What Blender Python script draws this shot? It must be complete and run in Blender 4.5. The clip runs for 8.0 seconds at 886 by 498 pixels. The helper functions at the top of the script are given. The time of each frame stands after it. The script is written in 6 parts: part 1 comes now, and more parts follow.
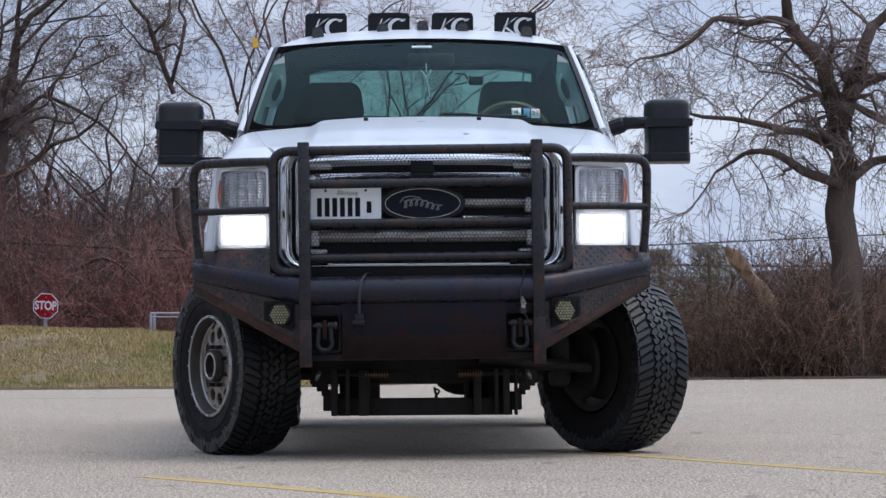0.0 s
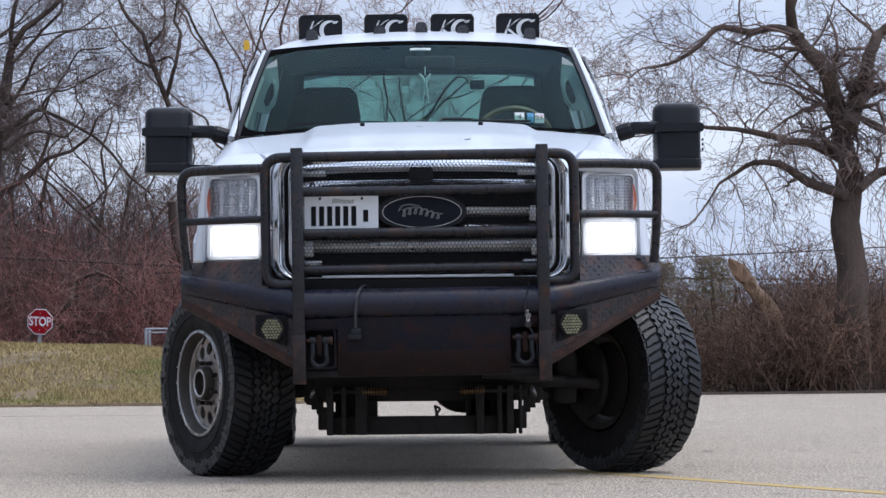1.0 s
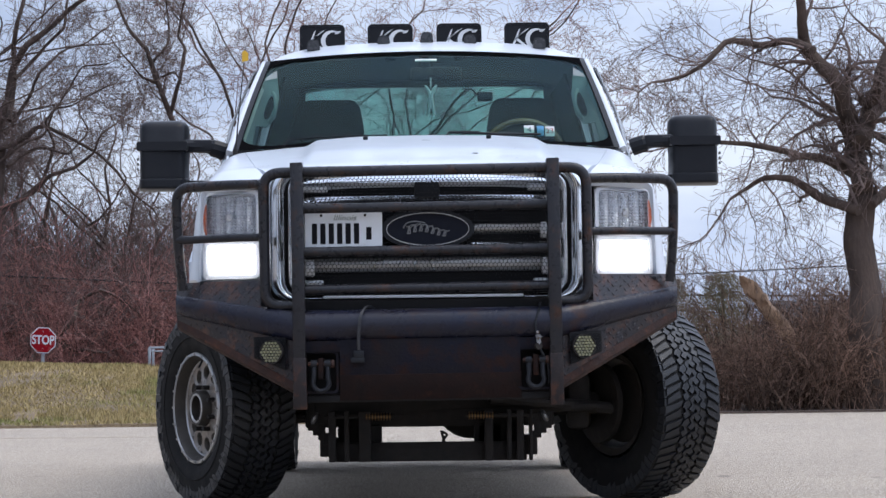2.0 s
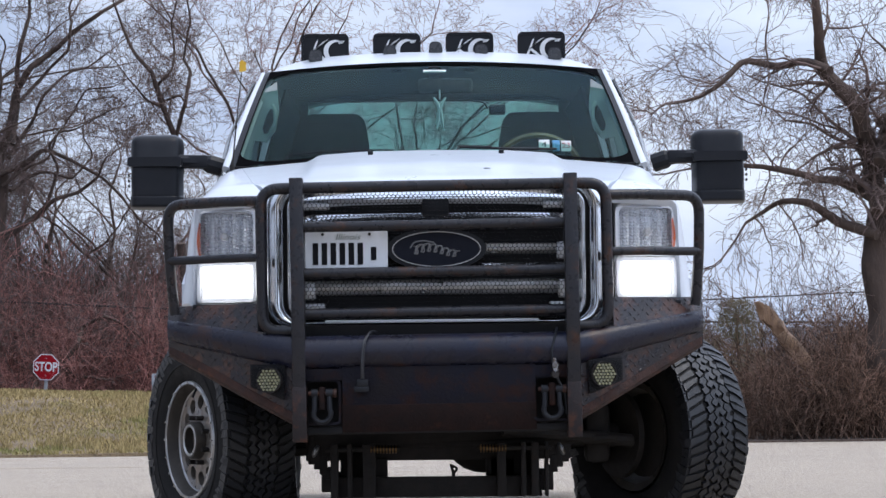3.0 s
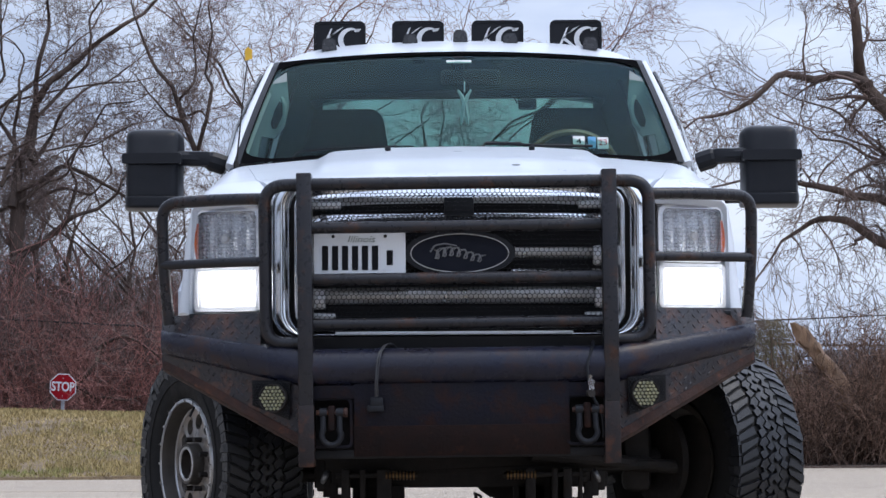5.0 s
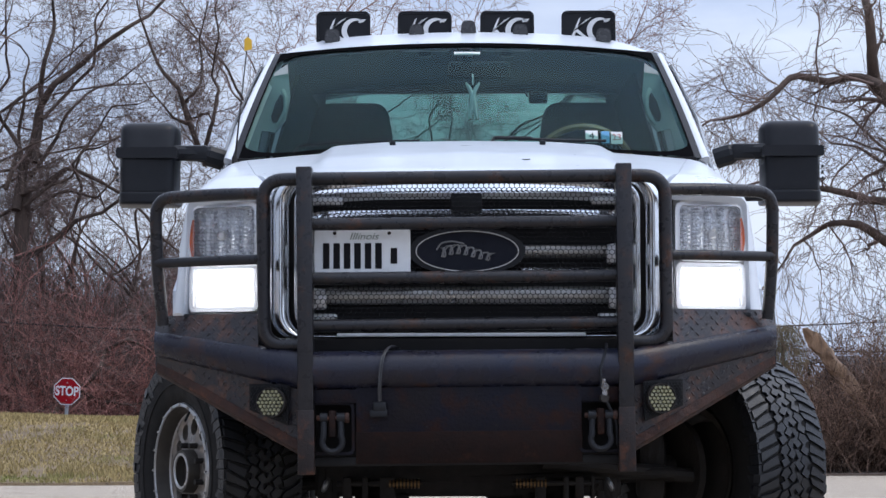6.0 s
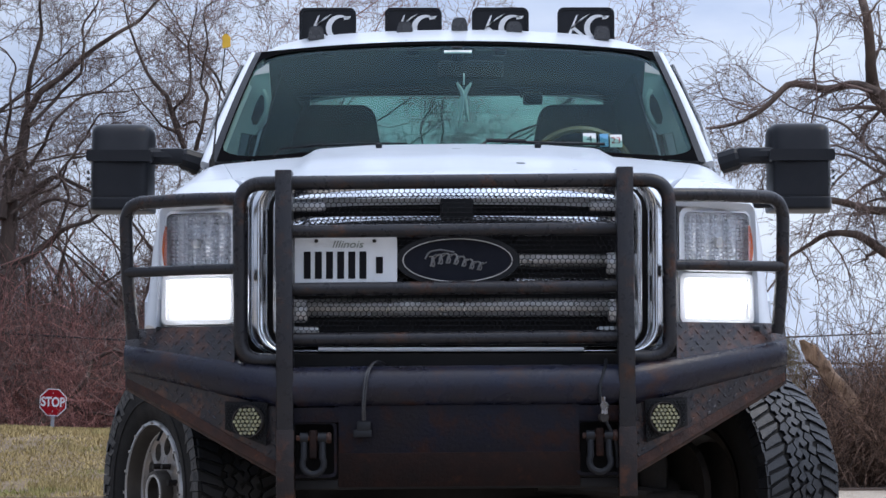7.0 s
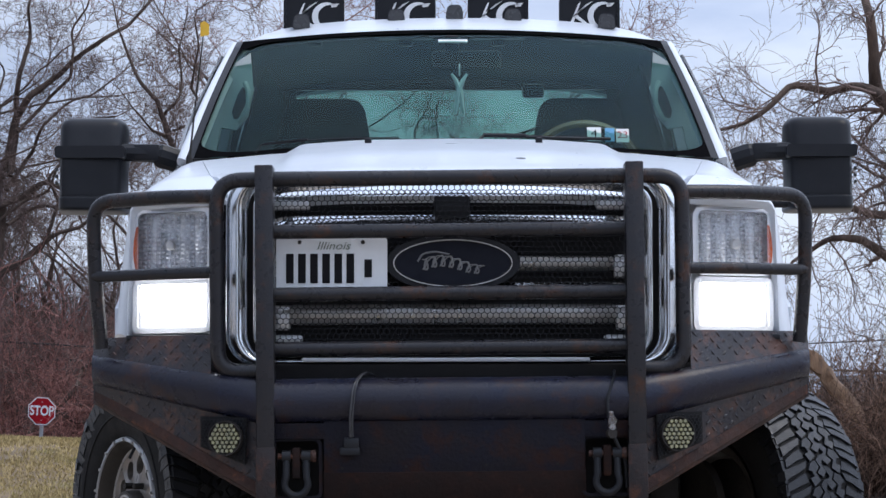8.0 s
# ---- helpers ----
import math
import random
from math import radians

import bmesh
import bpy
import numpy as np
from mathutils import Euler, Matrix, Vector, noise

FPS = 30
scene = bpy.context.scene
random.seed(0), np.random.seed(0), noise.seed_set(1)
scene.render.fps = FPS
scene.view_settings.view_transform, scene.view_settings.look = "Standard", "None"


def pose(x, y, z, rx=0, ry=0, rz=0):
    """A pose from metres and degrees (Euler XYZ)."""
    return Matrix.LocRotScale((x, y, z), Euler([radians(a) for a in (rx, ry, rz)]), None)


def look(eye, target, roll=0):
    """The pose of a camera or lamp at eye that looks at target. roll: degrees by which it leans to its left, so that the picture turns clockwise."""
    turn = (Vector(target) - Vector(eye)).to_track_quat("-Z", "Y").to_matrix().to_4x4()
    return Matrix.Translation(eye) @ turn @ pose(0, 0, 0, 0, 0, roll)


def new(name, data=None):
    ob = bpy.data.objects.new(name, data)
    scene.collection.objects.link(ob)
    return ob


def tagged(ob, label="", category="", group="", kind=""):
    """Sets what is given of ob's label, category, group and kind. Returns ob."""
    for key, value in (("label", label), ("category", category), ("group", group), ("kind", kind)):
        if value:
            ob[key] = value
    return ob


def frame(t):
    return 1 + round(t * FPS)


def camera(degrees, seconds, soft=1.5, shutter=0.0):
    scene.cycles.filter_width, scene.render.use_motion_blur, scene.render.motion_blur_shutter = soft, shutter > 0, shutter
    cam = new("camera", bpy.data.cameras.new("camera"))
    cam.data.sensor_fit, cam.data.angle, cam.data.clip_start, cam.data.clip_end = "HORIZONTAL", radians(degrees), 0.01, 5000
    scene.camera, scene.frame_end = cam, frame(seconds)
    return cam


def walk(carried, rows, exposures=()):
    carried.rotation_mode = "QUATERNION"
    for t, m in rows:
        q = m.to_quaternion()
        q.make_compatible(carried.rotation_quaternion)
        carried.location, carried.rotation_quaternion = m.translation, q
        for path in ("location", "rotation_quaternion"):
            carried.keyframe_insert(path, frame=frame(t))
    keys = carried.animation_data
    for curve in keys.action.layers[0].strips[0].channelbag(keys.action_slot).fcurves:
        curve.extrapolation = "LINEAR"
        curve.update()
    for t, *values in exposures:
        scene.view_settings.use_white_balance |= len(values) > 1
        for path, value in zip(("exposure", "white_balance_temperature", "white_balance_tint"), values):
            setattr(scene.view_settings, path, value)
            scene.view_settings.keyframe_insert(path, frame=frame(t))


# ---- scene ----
# camera: a slow push towards the truck with a small pan and tilt
cam = camera(15.45, 8.0, soft=1.5)
PATH = [
    (0.0, -0.031, -14.173, 0.595, 1.315, 0.475, -0.375),
    (0.5, -0.034, -13.790, 0.589, 1.467, 0.510, -0.454),
    (1.0, -0.034, -13.489, 0.593, 1.577, 0.505, -0.545),
    (1.5, -0.029, -13.243, 0.609, 1.673, 0.452, -0.624),
    (3.0, -0.027, -12.053, 0.626, 2.338, 0.240, -0.637),
    (3.5, -0.023, -11.659, 0.632, 2.486, 0.161, -0.585),
    (4.0, -0.019, -11.308, 0.627, 2.633, 0.051, -0.504),
    (4.5, -0.016, -11.053, 0.616, 2.716, -0.102, -0.456),
    (6.0, -0.012, -10.336, 0.610, 2.849, -0.360, -0.167),
    (6.5, -0.016, -10.016, 0.617, 2.974, -0.263, -0.077),
    (7.0, -0.008, -9.685, 0.639, 3.026, -0.210, -0.065),
    (7.5, -0.004, -9.315, 0.657, 3.034, -0.181, -0.047),
    (8.0, -0.010, -8.921, 0.665, 3.149, -0.111, -0.125),
]


def aim(x, y, z, pitch, yaw, roll):
    p, a = radians(pitch), radians(yaw)
    return look((x, y, z), (x + math.sin(a) * math.cos(p), y + math.cos(a) * math.cos(p), z + math.sin(p)), roll)


walk(cam, [(row[0], aim(*row[1:])) for row in PATH], ((0.0, -0.04), (0.7, 0.08), (1.5, 0.16), (3.0, 0.22), (4.5, 0.19), (8.0, 0.15)))

# ---- light: an overcast early-spring sky with thin bright cloud ----
world = bpy.data.worlds.new("sky")
scene.world = world
world.use_nodes = True
wn, wl = world.node_tree.nodes, world.node_tree.links
wn.clear()
out = wn.new("ShaderNodeOutputWorld")
bg = wn.new("ShaderNodeBackground")
sky = wn.new("ShaderNodeTexSky")
sky.sky_type, sky.sun_disc, sky.sun_elevation, sky.sun_rotation = "NISHITA", False, radians(67), radians(105)
sky.air_density, sky.dust_density = 1.0, 2.0
skyscale = wn.new("ShaderNodeMix")
skyscale.data_type, skyscale.blend_type = "RGBA", "MULTIPLY"
skyscale.inputs["Factor"].default_value = 1.0
skyscale.inputs["B"].default_value = (0.085, 0.085, 0.085, 1)
coord = wn.new("ShaderNodeTexCoord")
mapping = wn.new("ShaderNodeMapping")
mapping.inputs["Scale"].default_value = (1.0, 1.0, 3.0)
clouds = wn.new("ShaderNodeTexNoise")
clouds.inputs["Scale"].default_value, clouds.inputs["Detail"].default_value = 9.0, 7.0
clouds.inputs["Roughness"].default_value = 0.55
ramp = wn.new("ShaderNodeValToRGB")
ramp.color_ramp.elements[0].position, ramp.color_ramp.elements[1].position = 0.30, 0.66
ramp.color_ramp.elements[0].color = (0.43, 0.53, 0.77, 1)
ramp.color_ramp.elements[1].color = (0.73, 0.81, 0.99, 1)
mix = wn.new("ShaderNodeMix")
mix.data_type = "RGBA"
mix.inputs["Factor"].default_value = 0.86
wl.new(coord.outputs["Generated"], mapping.inputs["Vector"])
wl.new(mapping.outputs["Vector"], clouds.inputs["Vector"])
wl.new(clouds.outputs["Fac"], ramp.inputs["Fac"])
wl.new(sky.outputs["Color"], skyscale.inputs["A"])
wl.new(skyscale.outputs["Result"], mix.inputs["A"])
wl.new(ramp.outputs["Color"], mix.inputs["B"])
# cloud cover is brighter overhead than at the horizon
split = wn.new("ShaderNodeSeparateXYZ")
lift = wn.new("ShaderNodeMapRange")
lift.inputs["From Min"].default_value, lift.inputs["From Max"].default_value = 0.10, 0.95
lift.inputs["To Min"].default_value, lift.inputs["To Max"].default_value = 1.03, 2.2
wl.new(coord.outputs["Generated"], split.inputs["Vector"])
wl.new(split.outputs["Z"], lift.inputs["Value"])
# and thinner, so brighter, on the sun's side
side = wn.new("ShaderNodeMapRange")
side.inputs["From Min"].default_value, side.inputs["From Max"].default_value = -0.6, 0.6
side.inputs["To Min"].default_value, side.inputs["To Max"].default_value = 0.66, 1.36
wl.new(split.outputs["X"], side.inputs["Value"])
cover = wn.new("ShaderNodeMath")
cover.operation = "MULTIPLY"
wl.new(lift.outputs["Result"], cover.inputs[0])
wl.new(side.outputs["Result"], cover.inputs[1])
wl.new(cover.outputs["Value"], bg.inputs["Strength"])
wl.new(mix.outputs["Result"], bg.inputs["Color"])
wl.new(bg.outputs["Background"], out.inputs["Surface"])

sun_data = bpy.data.lights.new("sun", "SUN")
sun_data.energy, sun_data.angle, sun_data.color = 1.15, radians(24), (1.0, 0.92, 0.80)
sun = new("sun", sun_data)
sun.matrix_world = look((0, 0, 0), (-0.38, 0.10, -0.92))


# ---- materials ----
def material(name, c1, c2=None, scale=8.0, rough=0.6, metal=0.0, bump=0.0, bump_scale=60.0, spots=None, spot_scale=5.0,
             spot_at=0.58, coat=0.0, rough_vary=0.1, per_piece=0.0, stretch=(1, 1, 1), spec=0.5):
    """A principled surface with colour variation at two scales, fine relief, and stains or rust of a second colour."""
    m = bpy.data.materials.new(name)
    m.use_nodes = True
    n, l = m.node_tree.nodes, m.node_tree.links
    p = n["Principled BSDF"]
    p.inputs["Metallic"].default_value = metal
    p.inputs["Coat Weight"].default_value = coat
    p.inputs["Coat Roughness"].default_value = 0.05
    p.inputs["Specular IOR Level"].default_value = spec
    tc = n.new("ShaderNodeTexCoord")
    mp = n.new("ShaderNodeMapping")
    mp.inputs["Scale"].default_value = stretch
    l.new(tc.outputs["Object"], mp.inputs["Vector"])
    vec = mp.outputs["Vector"]

    def tex(s, detail=5.0, rgh=0.6):
        t = n.new("ShaderNodeTexNoise")
        t.inputs["Scale"].default_value, t.inputs["Detail"].default_value, t.inputs["Roughness"].default_value = s, detail, rgh
        l.new(vec, t.inputs["Vector"])
        return t.outputs["Fac"]

    def blend(fac, a, b):
        x = n.new("ShaderNodeMix")
        x.data_type = "RGBA"
        l.new(fac, x.inputs["Factor"])
        for key, v in (("A", a), ("B", b)):
            if isinstance(v, tuple):
                x.inputs[key].default_value = (*v, 1)
            else:
                l.new(v, x.inputs[key])
        return x.outputs["Result"]

    def step(fac, lo, hi):
        r = n.new("ShaderNodeMapRange")
        r.inputs["From Min"].default_value, r.inputs["From Max"].default_value = lo, hi
        l.new(fac, r.inputs["Value"])
        return r.outputs["Result"]

    c2 = c2 or tuple(v * 0.8 for v in c1)
    col = blend(step(tex(scale), 0.3, 0.7), c1, c2)
    fine = tex(scale * 9, 3.0)
    col = blend(step(fine, 0.2, 1.6), col, c2)
    if spots:
        col = blend(step(tex(spot_scale, 8.0, 0.7), spot_at, spot_at + 0.12), col, spots)
    if per_piece:
        info = n.new("ShaderNodeNewGeometry")
        hs = n.new("ShaderNodeHueSaturation")
        l.new(step(info.outputs["Random Per Island"], -0.0, 1.0), hs.inputs["Value"])
        r = hs.inputs["Value"].links[0].from_node
        r.inputs["To Min"].default_value, r.inputs["To Max"].default_value = 1 - per_piece, 1 + per_piece
        l.new(col, hs.inputs["Color"])
        col = hs.outputs["Color"]
    l.new(col, p.inputs["Base Color"])
    rr = step(tex(scale * 2.3), 0.3, 0.7)
    rn = rr.node
    rn.inputs["To Min"].default_value, rn.inputs["To Max"].default_value = max(rough - rough_vary, 0.02), min(rough + rough_vary, 1)
    l.new(rr, p.inputs["Roughness"])
    if bump:
        b = n.new("ShaderNodeBump")
        b.inputs["Strength"].default_value = 1.0
        b.inputs["Distance"].default_value = bump
        l.new(tex(bump_scale, 4.0), b.inputs["Height"])
        l.new(b.outputs["Normal"], p.inputs["Normal"])
    return m


def glowing(name, color, strength):
    m = bpy.data.materials.new(name)
    m.use_nodes = True
    p = m.node_tree.nodes["Principled BSDF"]
    p.inputs["Base Color"].default_value = (*color, 1)
    p.inputs["Emission Color"].default_value = (*color, 1)
    p.inputs["Emission Strength"].default_value = strength
    return m


def sheet_glass(name, tint, gloss=(1, 1, 1), ior=1.5):
    """A thin pane: tinted see-through with a Fresnel gloss."""
    m = bpy.data.materials.new(name)
    m.use_nodes = True
    n, l = m.node_tree.nodes, m.node_tree.links
    n.remove(n["Principled BSDF"])
    tr = n.new("ShaderNodeBsdfTransparent")
    tr.inputs["Color"].default_value = (*tint, 1)
    gl = n.new("ShaderNodeBsdfGlossy")
    gl.inputs["Roughness"].default_value = 0.02
    gl.inputs["Color"].default_value = (*gloss, 1)
    fr = n.new("ShaderNodeFresnel")
    fr.inputs["IOR"].default_value = ior
    mx = n.new("ShaderNodeMixShader")
    l.new(fr.outputs["Fac"], mx.inputs["Fac"])
    l.new(tr.outputs["BSDF"], mx.inputs[1])
    l.new(gl.outputs["BSDF"], mx.inputs[2])
    l.new(mx.outputs["Shader"], n["Material Output"].inputs["Surface"])
    return m


def asphalt():
    """Weathered pale asphalt: light and dark stones in a worn binder, with broad stains and fine cracks."""
    m = material("pale_asphalt", (0.455, 0.380, 0.300), (0.365, 0.306, 0.244), 0.6, 0.9, bump=0.012, bump_scale=75,
                 spots=(0.30, 0.258, 0.212), spot_scale=0.35, spot_at=0.55, spec=0.12)
    n, l = m.node_tree.nodes, m.node_tree.links
    p = n["Principled BSDF"]
    col = p.inputs["Base Color"].links[0].from_socket
    tc = n.new("ShaderNodeTexCoord")
    for scale, at, tone in ((85, 0.52, (0.72, 0.64, 0.54)), (105, 0.53, (0.055, 0.05, 0.045)), (34, 0.64, (0.16, 0.14, 0.12)), (7, 0.66, (0.22, 0.19, 0.16))):
        t = n.new("ShaderNodeTexNoise")
        t.inputs["Scale"].default_value, t.inputs["Detail"].default_value = scale, 1.5
        mp = n.new("ShaderNodeMapping")
        mp.inputs["Location"].default_value = (scale, 0, 0)
        mp.inputs["Scale"].default_value = (1, 0.4, 1)
        l.new(tc.outputs["Object"], mp.inputs["Vector"])
        l.new(mp.outputs["Vector"], t.inputs["Vector"])
        r = n.new("ShaderNodeMapRange")
        r.inputs["From Min"].default_value, r.inputs["From Max"].default_value = at, at + 0.06
        r.inputs["To Max"].default_value = 0.7
        l.new(t.outputs["Fac"], r.inputs["Value"])
        x = n.new("ShaderNodeMix")
        x.data_type = "RGBA"
        l.new(r.outputs["Result"], x.inputs["Factor"])
        l.new(col, x.inputs["A"])
        x.inputs["B"].default_value = (*tone, 1)
        col = x.outputs["Result"]
    l.new(col, p.inputs["Base Color"])
    return m


M_ASPHALT = asphalt()
M_YELLOW = material("worn_yellow_paint", (0.56, 0.38, 0.11), (0.44, 0.33, 0.15), 12, 0.85, bump=0.006, bump_scale=75,
                    spots=(0.33, 0.285, 0.23), spot_scale=30, spot_at=0.50, spec=0.12)
M_FAINT = material("nearly_gone_yellow_paint", (0.46, 0.34, 0.19), (0.40, 0.33, 0.24), 3, 0.85, bump=0.006, bump_scale=75,
                   spots=(0.36, 0.305, 0.245), spot_scale=9, spot_at=0.42, spec=0.12)
M_GRASS_SOIL = material("dry_turf", (0.22, 0.155, 0.085), (0.14, 0.10, 0.06), 1.6, 0.95, bump=0.03, bump_scale=30, spots=(0.09, 0.065, 0.045), spot_at=0.56)
M_LITTER = material("leaf_litter", (0.085, 0.055, 0.04), (0.05, 0.035, 0.028), 2.0, 0.95, bump=0.03, bump_scale=25)
M_BLADES = material("straw_grass", (0.39, 0.295, 0.145), (0.29, 0.225, 0.10), 0.9, 0.85, per_piece=0.3, spec=0.2, spots=(0.20, 0.205, 0.07), spot_scale=0.55, spot_at=0.50)
M_BARK = material("grey_brown_bark", (0.125, 0.090, 0.073), (0.058, 0.044, 0.038), 5, 0.92, bump=0.02, bump_scale=22, stretch=(1, 1, 0.35), spec=0.2)
M_TWIG = material("twigs", (0.20, 0.145, 0.128), (0.125, 0.093, 0.085), 1.5, 0.9, per_piece=0.35, spec=0.2)
M_DARKTWIG = material("dark_branches", (0.115, 0.086, 0.074), (0.062, 0.047, 0.041), 1.2, 0.9, per_piece=0.4, spec=0.2)
M_TWIG_PALE = material("far_twigs", (0.20, 0.145, 0.13), (0.12, 0.09, 0.085), 1.0, 0.9, per_piece=0.3, spec=0.2)
M_BUDS = material("reddish_budding_twigs", (0.29, 0.165, 0.15), (0.17, 0.105, 0.098), 1.0, 0.9, per_piece=0.4, spec=0.2)
M_RED = material("red_stems", (0.36, 0.15, 0.13), (0.19, 0.105, 0.092), 0.7, 0.85, per_piece=0.8, spec=0.2)
M_BROWN = material("brown_brush", (0.215, 0.130, 0.092), (0.078, 0.052, 0.041), 0.8, 0.9, per_piece=0.8, spec=0.2)
M_SPLIT = material("split_wood", (0.44, 0.275, 0.165), (0.20, 0.12, 0.075), 9, 0.85, bump=0.03, bump_scale=16, stretch=(1, 1, 0.3), spots=(0.06, 0.042, 0.03), spot_scale=4, spot_at=0.55)
M_EVERGREEN = material("evergreen_needles", (0.085, 0.082, 0.045), (0.13, 0.10, 0.062), 2, 0.85, per_piece=0.5, spec=0.2)
M_PAINT = material("white_paint", (0.585, 0.622, 0.675), (0.550, 0.587, 0.640), 3, 0.32, coat=0.25, rough_vary=0.05, spots=(0.610, 0.605, 0.590), spot_scale=7, spot_at=0.72)
M_STEEL = material("blue_black_bumper_steel", (0.0085, 0.0122, 0.0290), (0.0150, 0.0135, 0.0190), 6, 0.30, spec=0.27, bump=0.0012, bump_scale=110,
                   spots=(0.036, 0.0165, 0.0125), spot_scale=7, spot_at=0.54, rough_vary=0.12)
M_FLATSTEEL = material("dull_plate_steel", (0.0066, 0.0082, 0.0165), (0.0125, 0.0102, 0.0112), 7, 0.5, spec=0.09, bump=0.003, bump_scale=90,
                       spots=(0.021, 0.0098, 0.0082), spot_scale=9, spot_at=0.49, rough_vary=0.15)
M_WING = material("rusting_wing_steel", (0.0115, 0.0140, 0.0230), (0.023, 0.0185, 0.019), 14, 0.36, bump=0.0016, bump_scale=110,
                  spots=(0.078, 0.036, 0.025), spot_scale=12, spot_at=0.49, rough_vary=0.18, spec=0.42)
M_RUST = material("rusted_steel", (0.060, 0.024, 0.015), (0.017, 0.011, 0.0105), 16, 0.72, bump=0.004, bump_scale=80,
                  spots=(0.105, 0.038, 0.019), spot_scale=26, spot_at=0.56, spec=0.3)
M_TUBE = material("worn_black_tube", (0.0095, 0.0108, 0.0160), (0.0180, 0.0165, 0.0180), 11, 0.32, spec=0.30, bump=0.001, bump_scale=130,
                  spots=(0.048, 0.021, 0.013), spot_scale=11, spot_at=0.55, rough_vary=0.14)
M_FOOT = material("rust_flecked_foot", (0.024, 0.0165, 0.0155), (0.0125, 0.0105, 0.012), 14, 0.5, spec=0.25, bump=0.002, bump_scale=90,
                  spots=(0.062, 0.025, 0.015), spot_scale=15, spot_at=0.50)
M_BLACK = material("black_plastic", (0.0125, 0.0135, 0.0165), (0.016, 0.017, 0.020), 20, 0.36, spec=0.15, rough_vary=0.03)
M_VOID = material("shadowed_black", (0.015, 0.015, 0.016), (0.020, 0.019, 0.019), 9, 0.8, spec=0.1)
M_CHASSIS = material("dirty_chassis", (0.015, 0.0145, 0.0145), (0.024, 0.020, 0.018), 14, 0.7, spec=0.25, bump=0.002, bump_scale=90,
                     spots=(0.034, 0.019, 0.012), spot_scale=10, spot_at=0.62)
M_CHROME = material("chrome", (0.82, 0.83, 0.85), (0.74, 0.75, 0.78), 12, 0.09, metal=1.0, rough_vary=0.04)
M_SURROUND = material("soft_chrome", (0.80, 0.82, 0.85), (0.74, 0.76, 0.79), 12, 0.20, metal=1.0, rough_vary=0.03)
M_DULL = material("dull_silver", (0.58, 0.57, 0.56), (0.42, 0.41, 0.40), 14, 0.34, metal=0.75, bump=0.0004, bump_scale=200)
M_DUSK = material("tarnished_silver", (0.26, 0.26, 0.265), (0.17, 0.17, 0.175), 14, 0.4, metal=0.7)
M_RIM = material("machined_aluminium", (0.50, 0.50, 0.51), (0.34, 0.34, 0.34), 16, 0.34, metal=0.85, spots=(0.26, 0.21, 0.16), spot_scale=12, spot_at=0.62)
M_STRIP = material("dull_rust_strip", (0.0185, 0.0085, 0.0068), (0.0090, 0.0064, 0.0064), 14, 0.65, bump=0.003, bump_scale=90, spots=(0.026, 0.0115, 0.008), spot_scale=20, spot_at=0.55, spec=0.1)
M_FACE = material("brake_dusted_alloy", (0.33, 0.30, 0.275), (0.17, 0.152, 0.138), 12, 0.34, metal=0.55, spots=(0.12, 0.10, 0.085), spot_scale=14, spot_at=0.56)
# barrel and hub: base far darker than the rim, with dusty tan spots
M_BARREL = material("dark_rim_barrel", (0.070, 0.061, 0.053), (0.038, 0.034, 0.030), 10, 0.5, metal=0.3, spots=(0.10, 0.085, 0.07), spot_scale=7, spot_at=0.58, spec=0.3)
M_RUBBER = material("tyre_rubber", (0.0095, 0.0095, 0.0102), (0.0145, 0.0138, 0.0135), 9, 0.75, spec=0.14, bump=0.001, bump_scale=180, spots=(0.026, 0.024, 0.022), spot_scale=8, spot_at=0.62)
M_TREAD = material("worn_tread", (0.0080, 0.0096, 0.0135), (0.0055, 0.0062, 0.0085), 18, 0.44, spec=0.45, bump=0.0018, bump_scale=140, per_piece=0.35)
M_BRASS = material("brass_coil", (0.24, 0.15, 0.07), (0.12, 0.07, 0.035), 30, 0.45, metal=0.8)
M_SEAT = material("grey_seat_cloth", (0.035, 0.037, 0.042), (0.024, 0.025, 0.03), 30, 0.9, bump=0.001, bump_scale=300)
M_TRIM_IN = material("grey_cabin_trim", (0.50, 0.55, 0.53), (0.44, 0.49, 0.47), 6, 0.75, spec=0.2)
M_HEADLINER = material("dark_headliner", (0.030, 0.034, 0.038), (0.024, 0.026, 0.03), 8, 0.95)
M_WOODWHEEL = material("tan_wheel_wrap", (0.30, 0.20, 0.10), (0.2, 0.13, 0.07), 12, 0.5)
M_PLATE = material("white_plate", (0.70, 0.72, 0.74), (0.62, 0.64, 0.66), 9, 0.45, spots=(0.5, 0.47, 0.43), spot_scale=11, spot_at=0.66)
M_INK = material("black_ink", (0.010, 0.010, 0.012), None, 20, 0.6, spec=0.08)
M_GREENINK = material("grey_green_ink", (0.16, 0.20, 0.17), None, 20, 0.5)
M_NAVY = material("navy_enamel", (0.0055, 0.0068, 0.0125), (0.008, 0.0095, 0.017), 15, 0.6, spec=0.15)
M_WHITEINK = material("white_print", (0.72, 0.73, 0.74), (0.62, 0.63, 0.64), 20, 0.5)
M_SIGNRED = material("sign_red", (0.33, 0.006, 0.014), (0.26, 0.006, 0.012), 3, 0.6, spec=0.1)
M_GALV = material("galvanised_post", (0.34, 0.35, 0.36), (0.26, 0.27, 0.28), 6, 0.45, metal=0.6)
M_AMBER = material("amber_lens", (0.60, 0.11, 0.015), (0.5, 0.08, 0.012), 20, 0.2, coat=0.6)
M_SMOKE = material("smoked_lens", (0.020, 0.021, 0.024), (0.028, 0.028, 0.031), 12, 0.28, coat=0.7, spec=0.3)
